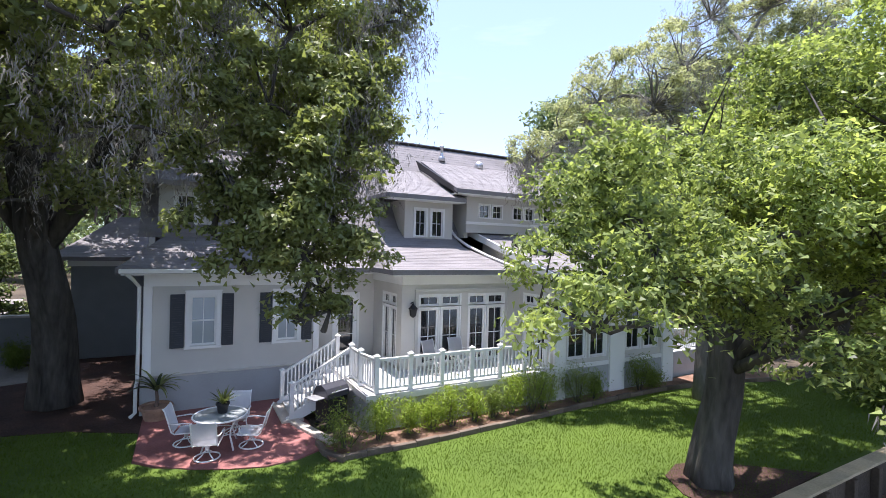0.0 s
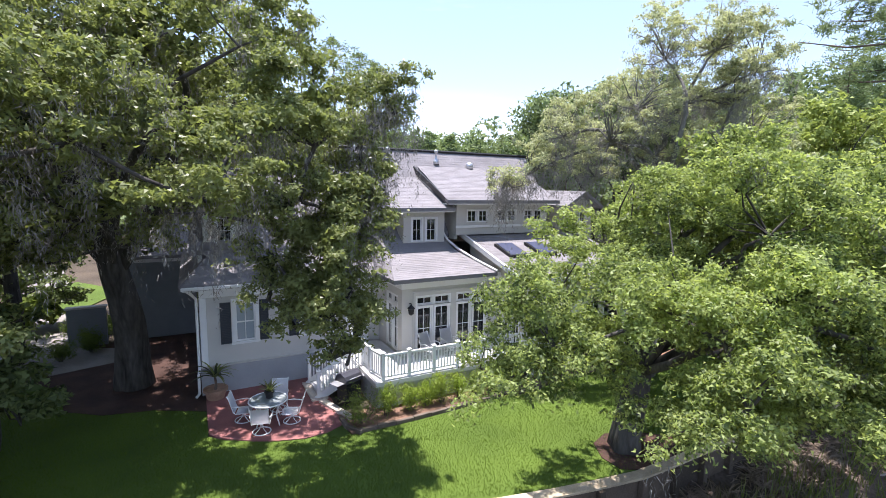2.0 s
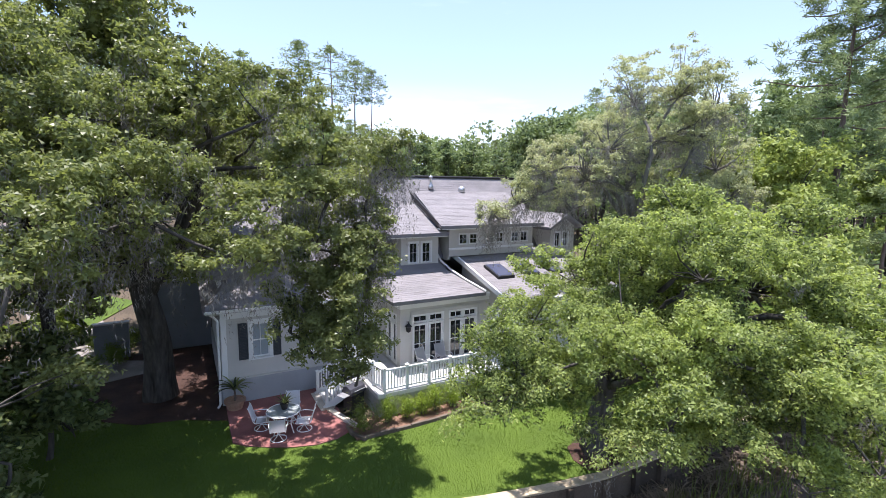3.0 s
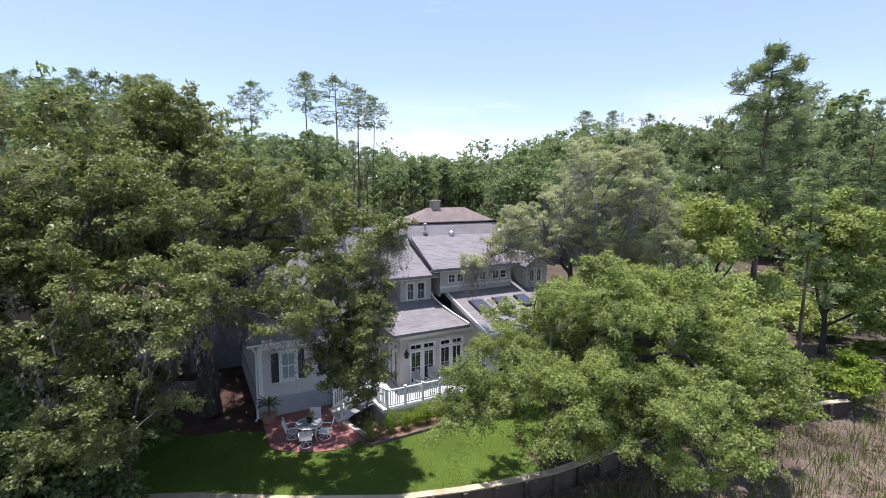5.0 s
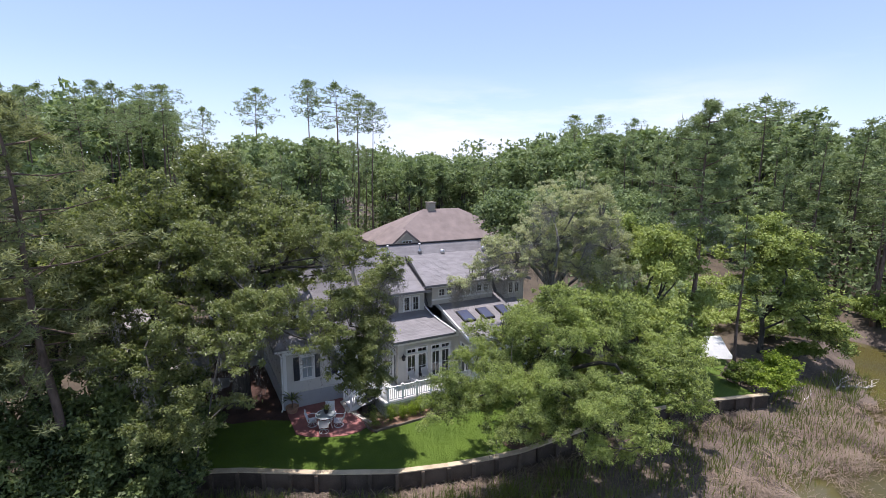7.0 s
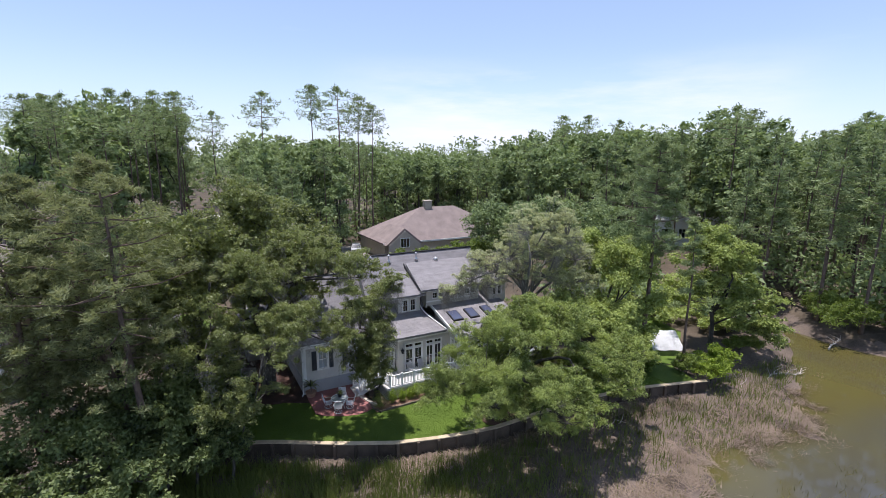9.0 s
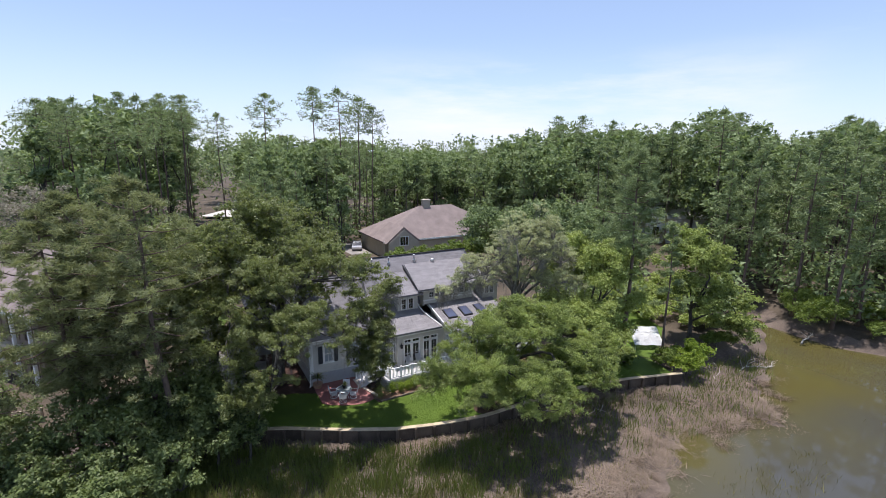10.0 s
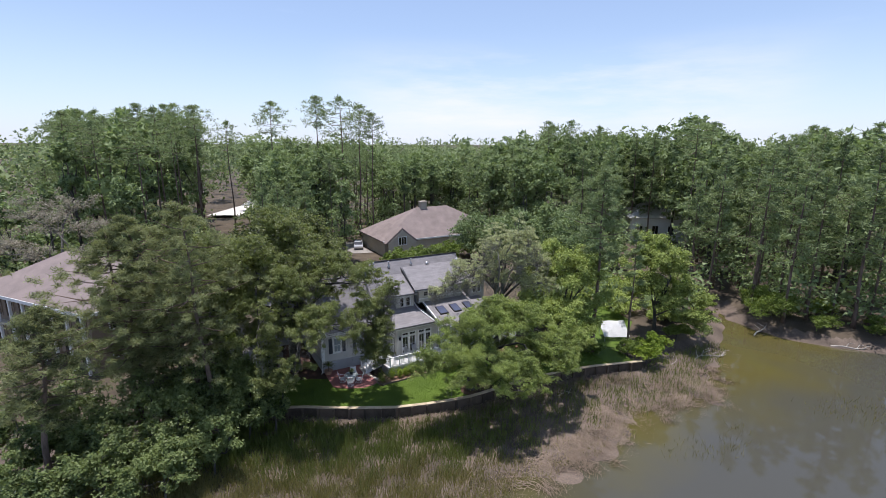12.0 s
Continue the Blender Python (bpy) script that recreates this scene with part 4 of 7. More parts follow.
    tube(bm, [(9.38, 14.84, 4.02), (9.0, 15.9, 4.36), (8.7, 16.8, 4.7), (8.55, 17.4, 5.0), (8.5, 18.0, 5.45)], 0.05, 6)
    hpart("verge_trim", bm, TRIM)
    cut_wall("back_wall", "y", 25.0, 0.2, -0.95, 15.2, 0.0, 3.9)
    cut_wall("end_wall", "x", 15.2, 0.2, 17.4, 25.0, 0.0, 3.9)


build_bay()


def build_dormers():
    # dormer over the bay
    wins = [(6.9, 7.3, 5.0, 5.92), (7.54, 7.97, 5.0, 5.92)]
    cut_wall("dormer_wall", "y", 17.41, 0.15, 6.5, 8.38, 4.5, 6.25, wins)
    for w in wins:
        window("y", 17.41, *w, 2, 2, 0.075, 0.035, False, "dormer_window", 0.016)
    hpart("sill_board", boxes((6.45, 8.43, 17.35, 17.41, 4.68, 4.78), bevel=0.006), TRIM)
    hpart("cheek_wall", boxes((6.5, 6.65, 17.56, 19.6, 4.6, 6.25)), WALL)
    hpart("cheek_wall", boxes((8.23, 8.38, 17.56, 19.6, 4.6, 6.25)), WALL)
    hpart("soffit", boxes((5.75, 8.6, 17.02, 17.41, 6.2, 6.26)), TRIM)
    hpart("fascia", boxes((5.7, 8.65, 16.97, 17.02, 6.2, 6.38), bevel=0.01), TRIM)
    slope("dormer_roof", (5.65, 16.95, 6.38), (8.68, 16.95, 6.38), (8.3, 20.1, 7.75), (6.4, 20.1, 7.75))
    slope("dormer_roof", (5.65, 20.1, 6.38), (5.65, 16.95, 6.38), (6.4, 20.1, 7.75), (5.9, 20.3, 7.9))
    # long shed dormer
    pairs = []
    for a in (9.45, 11.0, 12.5):
        pairs += [(a, a + 0.44, 5.76, 6.24), (a + 0.58, a + 1.0, 5.76, 6.24)]
    cut_wall("dormer_wall", "y", 17.3, 0.15, 8.9, 13.85, 5.2, 6.6, pairs)
    for w in pairs:
        window("y", 17.3, *w, 2, 2, 0.05, 0.03, False, "dormer_window", 0.016)
    hpart("sill_board", boxes((8.87, 13.9, 17.25, 17.3, 5.5, 5.6), bevel=0.006), TRIM)
    hpart("cheek_wall", boxes((8.9, 9.05, 17.45, 19.6, 5.0, 6.65)), WALL)
    hpart("cheek_wall", boxes((13.7, 13.85, 17.45, 19.6, 5.0, 6.65)), WALL)
    hpart("fascia", boxes((8.25, 14.15, 16.83, 16.88, 6.52, 6.7), bevel=0.01), TRIM)
    hpart("soffit", boxes((8.25, 14.15, 16.88, 17.3, 6.52, 6.57)), TRIM)
    slope("dormer_roof", (8.2, 16.82, 6.7), (14.2, 16.82, 6.7), (14.2, 20.35, 8.2), (8.45, 20.35, 8.2))
    # dark material stands in for the shade on this rake board
    bm = bmesh.new()
    prism(bm, [(16.85, 6.52), (16.85, 6.69), (20.3, 8.18), (20.3, 7.9)], "x", 8.22, 8.3)
    hpart("rake_board", bm, DARKMETAL, label="rake board with shade put into its dark colour")
    # small gable at the far end
    cut_wall("gable_dormer_wall", "y", 17.0, 0.15, 14.80, 16.45, 4.8, 6.5, [(15.10, 15.45, 5.4, 6.15), (15.65, 16.00, 5.4, 6.15)])
    for a in (15.10, 15.65):
        window("y", 17.0, a, a + 0.35, 5.4, 6.15, 2, 2, 0.06, 0.03, False, "dormer_window", 0.016)
    hpart("cheek_wall", boxes((14.80, 14.95, 17.15, 19.2, 4.8, 6.5)), WALL)
    hpart("cheek_wall", boxes((16.30, 16.45, 17.15, 20.5, 3.9, 6.5)), WALL)
    slope("dormer_roof", (14.45, 19.4, 6.45), (14.45, 16.6, 6.45), (15.60, 16.6, 7.15), (15.60, 19.8, 7.15))
    slope("dormer_roof", (16.80, 16.6, 6.45), (16.80, 19.4, 6.45), (15.60, 19.8, 7.15), (15.60, 16.6, 7.15))
    bm = bmesh.new()
    prism(bm, [(14.80, 6.48), (16.45, 6.48), (15.60, 7.02)], "y", 17.0, 17.15)
    hpart("gable_wall", bm, WALL)
    # vents on the main slope
    for x in (5.4, 7.0, 9.5):
        bm = bmesh.new()
        lathe(bm, [(0.17, -0.12), (0.13, 0.05), (0.06, 0.12), (0.06, 0.42), (0.10, 0.43), (0.10, 0.52), (0.03, 0.56)], 12, (x, 20.45, 8.45))
        hpart("roof_vent", bm, STEEL, label="grey metal roof vent", smooth=True)
    for x in (11.3, 15.0):
        bm = bmesh.new()
        lathe(bm, [(0.2, -0.1), (0.2, 0.05), (0.17, 0.16), (0.08, 0.22)], 12, (x, 20.3, 8.25))
        hpart("roof_vent", bm, STEEL, label="round metal roof vent", smooth=True)


build_dormers()


def build_sunroom():
    """The glazed room that stands forward beside the deck, with three skylights."""
    wins = [(10.42, 11.22, 1.25, 3.15), (11.36, 12.12, 1.25, 3.15), (13.05, 13.8, 1.35, 3.15), (13.94, 14.66, 1.35, 3.15)]
    cut_wall("sunroom_wall", "y", 13.6, 0.2, 9.9, 15.4, 0.95, 3.75, wins)
    for u0, u1, z0, z1 in wins:
        window("y", 13.62, u0 + 0.03, u1 - 0.03, z0, 2.72, 2, 2, 0.05, 0.06, False, "sunroom_window", 0.02)
        window("y", 13.62, u0 + 0.03, u1 - 0.03, 2.82, z1 - 0.03, 2, 1, 0.05, 0.05, False, "transom_light", 0.02)
    for a, b in ((9.86, 10.3), (12.22, 12.92), (14.85, 15.44)):
        hpart("pilaster", boxes((a, b, 13.5, 13.6, 0.0, 3.6), bevel=0.01), TRIM)
    hpart("foundation", boxes((9.92, 15.38, 13.56, 13.82, -0.1, 0.95), bevel=0.01), FOUND)
    hpart("sill_band", boxes((9.9, 15.4, 13.54, 13.6, 0.95, 1.08), bevel=0.01), TRIM)
    cut_wall("sunroom_wall", "x", 9.9, 0.2, 13.8, 15.36, 0.0, 3.75, [(14.0, 15.15, 1.04, 3.2)])
    french_unit("x", 9.93, 14.06, 15.1, 1.06, 3.14)
    cut_wall("sunroom_wall", "x", 15.2, 0.2, 13.8, 17.4, 0.0, 3.75)
    bm = bmesh.new()
    prism(bm, [(13.62, 3.75), (17.4, 3.75), (17.4, 4.85), (13.62, 3.78)], "x", 9.7, 9.88)
    hpart("sunroom_gable", bm, WALL)
    hpart("frieze_board", boxes((9.86, 15.44, 13.55, 13.6, 3.45, 3.75), bevel=0.006), TRIM)
    hpart("soffit", boxes((9.5, 15.8, 13.2, 13.6, 3.74, 3.79)), TRIM)
    hpart("gutter", boxes((9.45, 15.85, 13.08, 13.2, 3.76, 3.92), bevel=0.03), TRIM)
    y0, y1 = 13.15, 17.9
    za, zb = 3.92, 3.92 + 0.29 * (y1 - y0)
    slope("sunroom_roof", (9.45, y0, za), (15.85, y0, za), (15.85, y1, zb), (9.45, y1, zb))
    bm = bmesh.new()
    prism(bm, [(y0, za - 0.16), (y0, za + 0.03), (y1, zb + 0.03), (y1, zb - 0.2)], "x", 9.37, 9.47)
    hpart("rake_board", bm, TRIM, label="white rake board")
    # shingled valley between the two roofs
    slope("valley_roof", (9.5, 15.0, 3.9), (9.5, 17.6, 4.3), (8.65, 17.6, 4.6), (9.0, 15.4, 4.12))
    for a, b in ((10.1, 11.0), (11.65, 12.5), (13.2, 14.0)):
        ya, yb = 14.95, 16.15
        zc, zd = za + 0.29 * (ya - y0), za + 0.29 * (yb - y0)
        bm = bmesh.new()
        prism(bm, [(ya, zc - 0.03), (ya, zc + 0.13), (yb, zd + 0.13), (yb, zd - 0.03)], "x", a, b)
        sk = hpart("skylight", bm, DARKMETAL, label="dark framed skylight")
        bm = bmesh.new()
        prism(bm, [(ya + 0.07, zc + 0.152), (ya + 0.07, zc + 0.158), (yb - 0.07, zd + 0.138), (yb - 0.07, zd + 0.132)], "x", a + 0.07, b - 0.07)
        hpart("pane", bm, SKYPANE, sk)


build_sunroom()
bm = bmesh.new()
tube(bm, [(5.86, 15.34, 2.95), (5.86, 15.2, 3.0), (5.86, 15.18, 2.9)], 0.018, 6)
lathe(bm, [(0.03, 0.0), (0.10, 0.06), (0.12, 0.24), (0.15, 0.26), (0.05, 0.36), (0.02, 0.42)], 8, (5.86, 15.18, 2.55))
hpart("wall_lantern", bm, DARKMETAL, label="dark metal wall lantern")

# ---- deck ----
DECK_Z = 0.98
deck = tagged(group_at("deck", 4.0, 13.6, 0), "raised wooden deck with white railings and steps", "deck")


def dpart(name, bm, material, parent=None, label=""):
    bmesh.ops.translate(bm, verts=bm.verts[:], vec=(-4.0, -13.6, 0))
    return part(name, bm, material, parent or deck, label)


def rail_run(a, b, za, zb, posts=(), gap=0.115):
    """Handrail, bottom rail and balusters from a to b, standing on levels za and zb."""
    a, b = Vector((*a, za)), Vector((*b, zb))
    d = b - a
    n = max(1, int(d.length / gap))
    h = Vector((d.x, d.y, 0)).normalized()
    side = Vector((-h.y, h.x, 0)) * 0.03
    for lo, hi, w in ((0.80, 0.86, 1.4), (0.08, 0.13, 0.7)):
        bm = bmesh.new()
        vs = []
        for p in (a, b):
            for s, z in ((-1, lo), (1, lo), (1, hi), (-1, hi)):
                vs.append(bm.verts.new(p + side * s * w + Vector((0, 0, z))))
        for q in ((0, 1, 2, 3), (7, 6, 5, 4), (0, 4, 5, 1), (1, 5, 6, 2), (2, 6, 7, 3), (3, 7, 4, 0)):
            bm.faces.new([vs[k] for k in q])
        dpart("handrail" if lo > 0.5 else "bottom_rail", bm, TRIM)
    for i in range(1, n):
        p = a.lerp(b, i / n)
        ob = part_mesh("baluster", BALUSTER, deck)
        ob.location = p + Vector((-4.0, -13.6, 0.10))


bm = boxes((-0.018, 0.018, -0.018, 0.018, 0, 0.72))
BALUSTER = bpy.data.meshes.new("baluster")
bm.to_mesh(BALUSTER)
bm.free()
BALUSTER.materials.append(TRIM)
bm = boxes((-0.055, 0.055, -0.055, 0.055, 0, 0.91), bevel=0.006)
box(bm, -0.075, 0.075, -0.075, 0.075, 0.91, 0.935, 0.004)
lathe(bm, [(0.085, 0.935), (0.02, 0.985)], 4)
POST = bpy.data.meshes.new("post")
bm.to_mesh(POST)
bm.free()
POST.materials.append(TRIM)


def post_at(x, y, z):
    ob = part_mesh("post", POST, deck)
    ob.location = (x - 4.0, y - 13.6, z)


# boards run along the front
yb = 13.5
while yb < 17.55:
    x0 = 3.92 if yb < 17.2 else 3.65
    x1 = 9.86 if yb < 15.2 else 5.52
    dpart("deck_board", boxes((x0, x1, yb, yb + 0.134, DECK_Z - 0.04, DECK_Z), bevel=0.004), DECK)
    yb += 0.14
dpart("rim_board", boxes((3.9, 9.88, 13.46, 13.5, DECK_Z - 0.16, DECK_Z), bevel=0.005), DECK)
dpart("rim_board", boxes((3.86, 3.9, 13.46, 17.2, DECK_Z - 0.16, DECK_Z), bevel=0.005), DECK)
dpart("skirt_wall", boxes((3.96, 9.86, 13.56, 13.7, 0.0, DECK_Z - 0.05), bevel=0.01), FOUND, label="grey masonry skirt under the deck")
dpart("skirt_wall", boxes((3.95, 4.1, 13.7, 15.2, 0.0, DECK_Z - 0.05)), FOUND)
CAPX = [4.16, 5.08, 6.0, 6.93, 7.88, 8.75]
for x in CAPX:
    post_at(x, 13.59, DECK_Z)
for a, b in zip(CAPX, CAPX[1:]):
    rail_run((a + 0.055, 13.59), (b - 0.055, 13.59), DECK_Z, DECK_Z)
rail_run((8.81, 13.59), (9.84, 13.59), DECK_Z, DECK_Z)
for y in (14.4, 15.16):
    post_at(4.02, y, DECK_Z)
rail_run((4.15, 13.65), (4.02, 14.35), DECK_Z, DECK_Z)
rail_run((4.02, 14.46), (4.02, 15.1), DECK_Z, DECK_Z)
# steps down to the patio
N = 5
for i in range(N):
    z = DECK_Z * (N - i) / (N + 1)
    x1 = 3.88 - i * 0.28
    dpart("step", boxes((x1 - 0.31, x1, 15.2, 16.5, z - 0.05, z), bevel=0.008), DECK)
    dpart("riser", boxes((x1 - 0.02, x1, 15.22, 16.48, z, z + DECK_Z / (N + 1) - 0.05)), TRIM)
for y in (15.16, 16.54):
    bm = bmesh.new()
    prism(bm, [(3.9, DECK_Z), (3.9, DECK_Z - 0.34), (2.55, 0.0), (2.32, 0.0), (2.32, 0.14)], "y", y - 0.03, y + 0.03)
    dpart("stringer", bm, TRIM)
    post_at(2.45, y, 0.10)
    rail_run((3.95, y), (2.5, y), DECK_Z - 0.02, 0.14)
post_at(4.02, 16.54, DECK_Z)
dpart("landing", boxes((2.2, 2.75, 15.05, 16.65, 0.03, 0.1), bevel=0.01), STONE)

# far white railing beyond the sunroom
side_deck = tagged(group_at("side_deck", 15.6, 13.9, 0), "small raised deck with a white railing", "deck")
part("platform", boxes((0, 3.0, 0, 2.6, 0.0, 0.95), bevel=0.01), FOUND, side_deck)
part("handrail", boxes((0, 3.0, 0.0, 0.08, 1.75, 1.81)), TRIM, side_deck)
part("bottom_rail", boxes((0, 3.0, 0.02, 0.06, 1.04, 1.08)), TRIM, side_deck)
for i in range(26):
    ob = part_mesh("baluster", BALUSTER, side_deck)
    ob.location = (0.06 + i * 0.115, 0.04, 1.05)

# ---- trees near the house ----
# the last two blobs are added at the back to shade the rear roof
OAK_TOP = [(-3.6, 17.2, 13.4, 2.9, 2.6, 2.1), (-6.4, 15.2, 11.8, 2.6, 2.6, 1.9), (-1.8, 13.8, 10.9, 2.2, 2.0, 1.4), (0.6, 16.6, 10.8, 2.0, 2.2, 1.4), (0.0, 11.4, 10.6, 1.7, 1.7, 1.2), (-4.2, 11.8, 10.6, 2.5, 2.2, 1.8), (-6.8, 11.8, 8.4, 2.2, 2.1, 1.8),
           (-8.4, 14.8, 9.0, 2.6, 2.4, 2.2), (-5.2, 19.5, 10.5, 3.0, 2.8, 2.2), (-9.0, 18.5, 9.5, 2.8, 2.8, 2.3), (-1.2, 19.5, 10.2, 2.4, 2.2, 1.5), (2.1, 13.8, 9.6, 1.5, 1.6, 1.2), (-3.4, 14.5, 8.6, 2.2, 2.0, 1.3), (1.2, 18.6, 9.4, 1.5, 1.6, 1.1), (-2.6, 24.0, 9.4, 2.8, 2.6, 1.8), (-5.6, 23.4, 9.5, 2.6, 2.4, 2.0)]
OAK_FRONT = [(1.8, 16.4, 8.6, 1.5, 1.5, 0.9), (-0.4, 16.2, 8.2, 1.6, 1.5, 0.9), (-2.7, 9.4, 8.4, 1.9, 1.7, 1.6), (-4.6, 9.0, 7.6, 1.9, 1.6, 1.5), (-7.0, 10.4, 6.4, 1.7, 1.6, 1.5), (-0.9, 9.0, 7.3, 1.4, 1.2, 1.1), (0.0, 9.9, 8.6, 1.5, 1.3, 1.1), (1.4, 10.6, 8.4, 1.2, 1.2, 0.9), (2.7, 10.8, 8.8, 0.95, 1.0, 0.8), (3.3, 11.7, 8.3, 1.15, 1.0, 1.0), (3.4, 10.7, 9.3, 0.95, 0.9, 0.9), (1.6, 12.5, 7.2, 1.2, 1.1, 0.9), (3.0, 11.6, 6.9, 0.7, 0.8, 0.8),
             (2.5, 10.7, 7.7, 1.1, 1.1, 1.0), (1.1, 10.7, 7.2, 1.3, 1.2, 1.0), (0.2, 12.0, 6.6, 1.2, 1.1, 0.8), (-1.6, 12.6, 6.8, 1.4, 1.2, 0.8), (-3.4, 13.8, 6.6, 1.6, 1.3, 0.9), (-5.4, 13.4, 6.4, 2.0, 1.6, 1.2)]
OAK_DROOP = [(-4.6, 15.5, 5.4, 1.6, 1.4, 1.1), (-2.2, 15.8, 5.7, 1.4, 1.2, 0.9), (-6.8, 16.5, 5.4, 1.8, 1.6, 1.3), (-5.2, 8.9, 4.9, 1.5, 1.2, 1.2), (-6.9, 9.6, 4.3, 1.4, 1.3, 1.3), (2.0, 10.6, 6.6, 1.0, 1.0, 0.9), (1.45, 9.6, 4.7, 0.8, 0.7, 0.75), (1.6, 9.8, 6.2, 0.95, 0.9, 0.9), (1.85, 9.5, 5.3, 0.65, 0.7, 0.8), (1.0, 9.7, 5.2, 0.8, 0.8, 0.8), (0.75, 9.7, 4.4, 0.45, 0.5, 0.55), (1.7, 9.5, 4.2, 0.5, 0.55, 0.7), (1.35, 9.5, 3.7, 0.32, 0.35, 0.45), (2.2, 10.2, 6.3, 0.6, 0.7, 0.7), (2.3, 10.0, 7.2, 0.7, 0.8, 0.8), (0.4, 10.1, 6.0, 0.85, 0.8, 0.8), (0.3, 10.4, 4.9, 0.4, 0.45, 0.45), (1.75, 9.5, 3.5, 0.25, 0.3, 0.4)]
make_tree("live_oak_tree", "huge dark green live oak hung with grey moss", (-3.1, 19.2, 0), (-3.5, 18.2, 6.6), 0.48, OAK_TOP + OAK_FRONT + OAK_DROOP + OAK_DROOP[5:], OAKLEAF, BARK, limb_count=16, puff=0.22, cover=0.58, lobes=6, core=15000, core_from=13.4, coarse=(0, 2.5, 10.2), leaf_len=0.095, leaf_w=0.058, moss=760, moss_len=1.5, moss_high=6.2, leaves=315000, quads=False, flare=1.2, seed=3, twigs=110, category="oak tree")
SPREAD_TOP = [(6.4, 4.9, 5.4, 1.8, 1.7, 1.1), (9.0, 5.0, 6.8, 2.2, 2.2, 1.2), (11.6, 5.6, 6.8, 2.1, 2.2, 1.3), (13.4, 3.2, 5.0, 1.7, 1.9, 1.1), (8.4, 2.4, 4.9, 2.0, 1.7, 1.0), (10.8, 2.1, 4.6, 1.7, 1.5, 1.0), (10.4, 7.8, 6.8, 1.9, 1.7, 1.3), (13.0, 6.4, 6.2, 1.8, 1.8, 1.5), (10.2, 6.4, 7.8, 1.7, 1.7, 0.8), (12.6, 9.0, 6.4, 1.8, 1.6, 1.2), (14.5, 8.0, 5.8, 1.6, 1.5, 1.1), (7.6, 3.6, 5.6, 1.5, 1.4, 0.8), (15.6, 5.0, 5.2, 1.7, 1.7, 1.1), (8.4, 8.4, 6.0, 1.5, 1.3, 1.1)]
SPREAD_LOW = [(4.4, 5.8, 4.7, 1.5, 1.3, 0.9), (6.0, 3.5, 4.3, 1.4, 1.2, 0.8), (7.0, 7.0, 5.0, 1.4, 1.2, 1.0), (11.5, 3.0, 3.4, 1.4, 1.3, 0.8), (7.4, 2.0, 3.7, 1.2, 1.0, 0.7), (3.5, 5.9, 4.1, 0.8, 0.8, 0.6), (5.6, 5.6, 4.2, 1.2, 1.0, 0.7), (7.6, 5.0, 4.3, 1.3, 1.1, 0.7), (5.4, 6.8, 4.4, 1.1, 1.0, 0.7), (8.6, 6.4, 5.0, 1.5, 1.4, 1.0), (11.4, 7.0, 4.6, 1.6, 1.5, 1.0), (9.6, 3.4, 4.0, 1.6, 1.4, 0.8), (12.8, 4.6, 3.9, 1.5, 1.5, 1.0), (6.4, 8.2, 4.9, 0.9, 0.9, 0.7), (9.0, 1.3, 3.7, 1.2, 1.0, 0.8), (14.2, 2.0, 4.0, 1.5, 1.4, 0.9)]
SPREAD_DROOP = [(8.6, 3.6, 3.2, 1.2, 1.0, 0.6), (10.4, 4.8, 3.3, 1.4, 1.2, 0.7), (12.6, 6.4, 3.4, 1.5, 1.4, 0.9), (7.0, 3.4, 3.4, 1.0, 0.9, 0.6), (9.6, 1.8, 2.9, 1.2, 1.0, 0.7), (11.8, 1.8, 2.9, 1.3, 1.1, 0.7), (14.4, 6.6, 3.4, 1.4, 1.3, 0.9), (5.6, 4.4, 3.6, 0.8, 0.8, 0.5), (16.8, 3.8, 4.4, 1.6, 1.4, 0.8), (18.6, 4.8, 4.2, 1.3, 1.2, 0.8), (14.8, 2.8, 3.4, 1.4, 1.3, 0.7)]
make_tree("live_oak_tree", "low spreading live oak with yellow-green new leaves", (9.45, 8.4, 0), (9.6, 8.2, 3.7), 0.37, SPREAD_TOP + SPREAD_LOW + SPREAD_DROOP, OAKLIGHT, BARK, puff=0.17, cover=0.9, limb_count=14, coarse=(0, 2.5, 9.6), leaf_len=0.075, leaf_w=0.043, moss=40, moss_len=0.6, leaves=320000, quads=False, flat=0.85, flare=1.15, seed=5, twigs=170, category="oak tree")
MOSS_OAK = [(9.6, 13.2, 8.1, 1.1, 1.0, 0.8), (10.6, 12.8, 9.4, 1.3, 1.2, 1.0), (11.8, 11.8, 9.3, 1.5, 1.4, 1.2), (12.6, 11.4, 10.4, 1.4, 1.4, 1.2), (13.8, 11.4, 12.3, 1.4, 1.4, 1.4), (15.2, 10.5, 12.6, 1.5, 1.5, 1.5), (16.4, 9.8, 11.8, 1.4, 1.4, 1.3), (14.6, 12.6, 10.6, 1.6, 1.6, 1.3), (17.2, 12.0, 11.0, 1.7, 1.7, 1.4), (12.6, 13.8, 8.6, 1.4, 1.3, 1.0),
            (18.2, 10.6, 9.8, 1.7, 1.6, 1.3), (15.4, 9.8, 10.6, 1.5, 1.3, 1.1)]
MOSS_OAK_LOW = [(9.0, 13.5, 7.5, 0.9, 0.8, 0.7), (8.5, 13.5, 7.3, 0.6, 0.6, 0.5), (10.4, 12.9, 8.2, 0.9, 0.8, 0.7), (11.6, 12.2, 8.0, 1.2, 1.0, 0.9), (13.4, 11.2, 8.8, 1.3, 1.2, 1.0), (15.2, 10.4, 8.8, 1.5, 1.3, 1.1), (17.4, 9.6, 8.4, 1.6, 1.5, 1.2)]
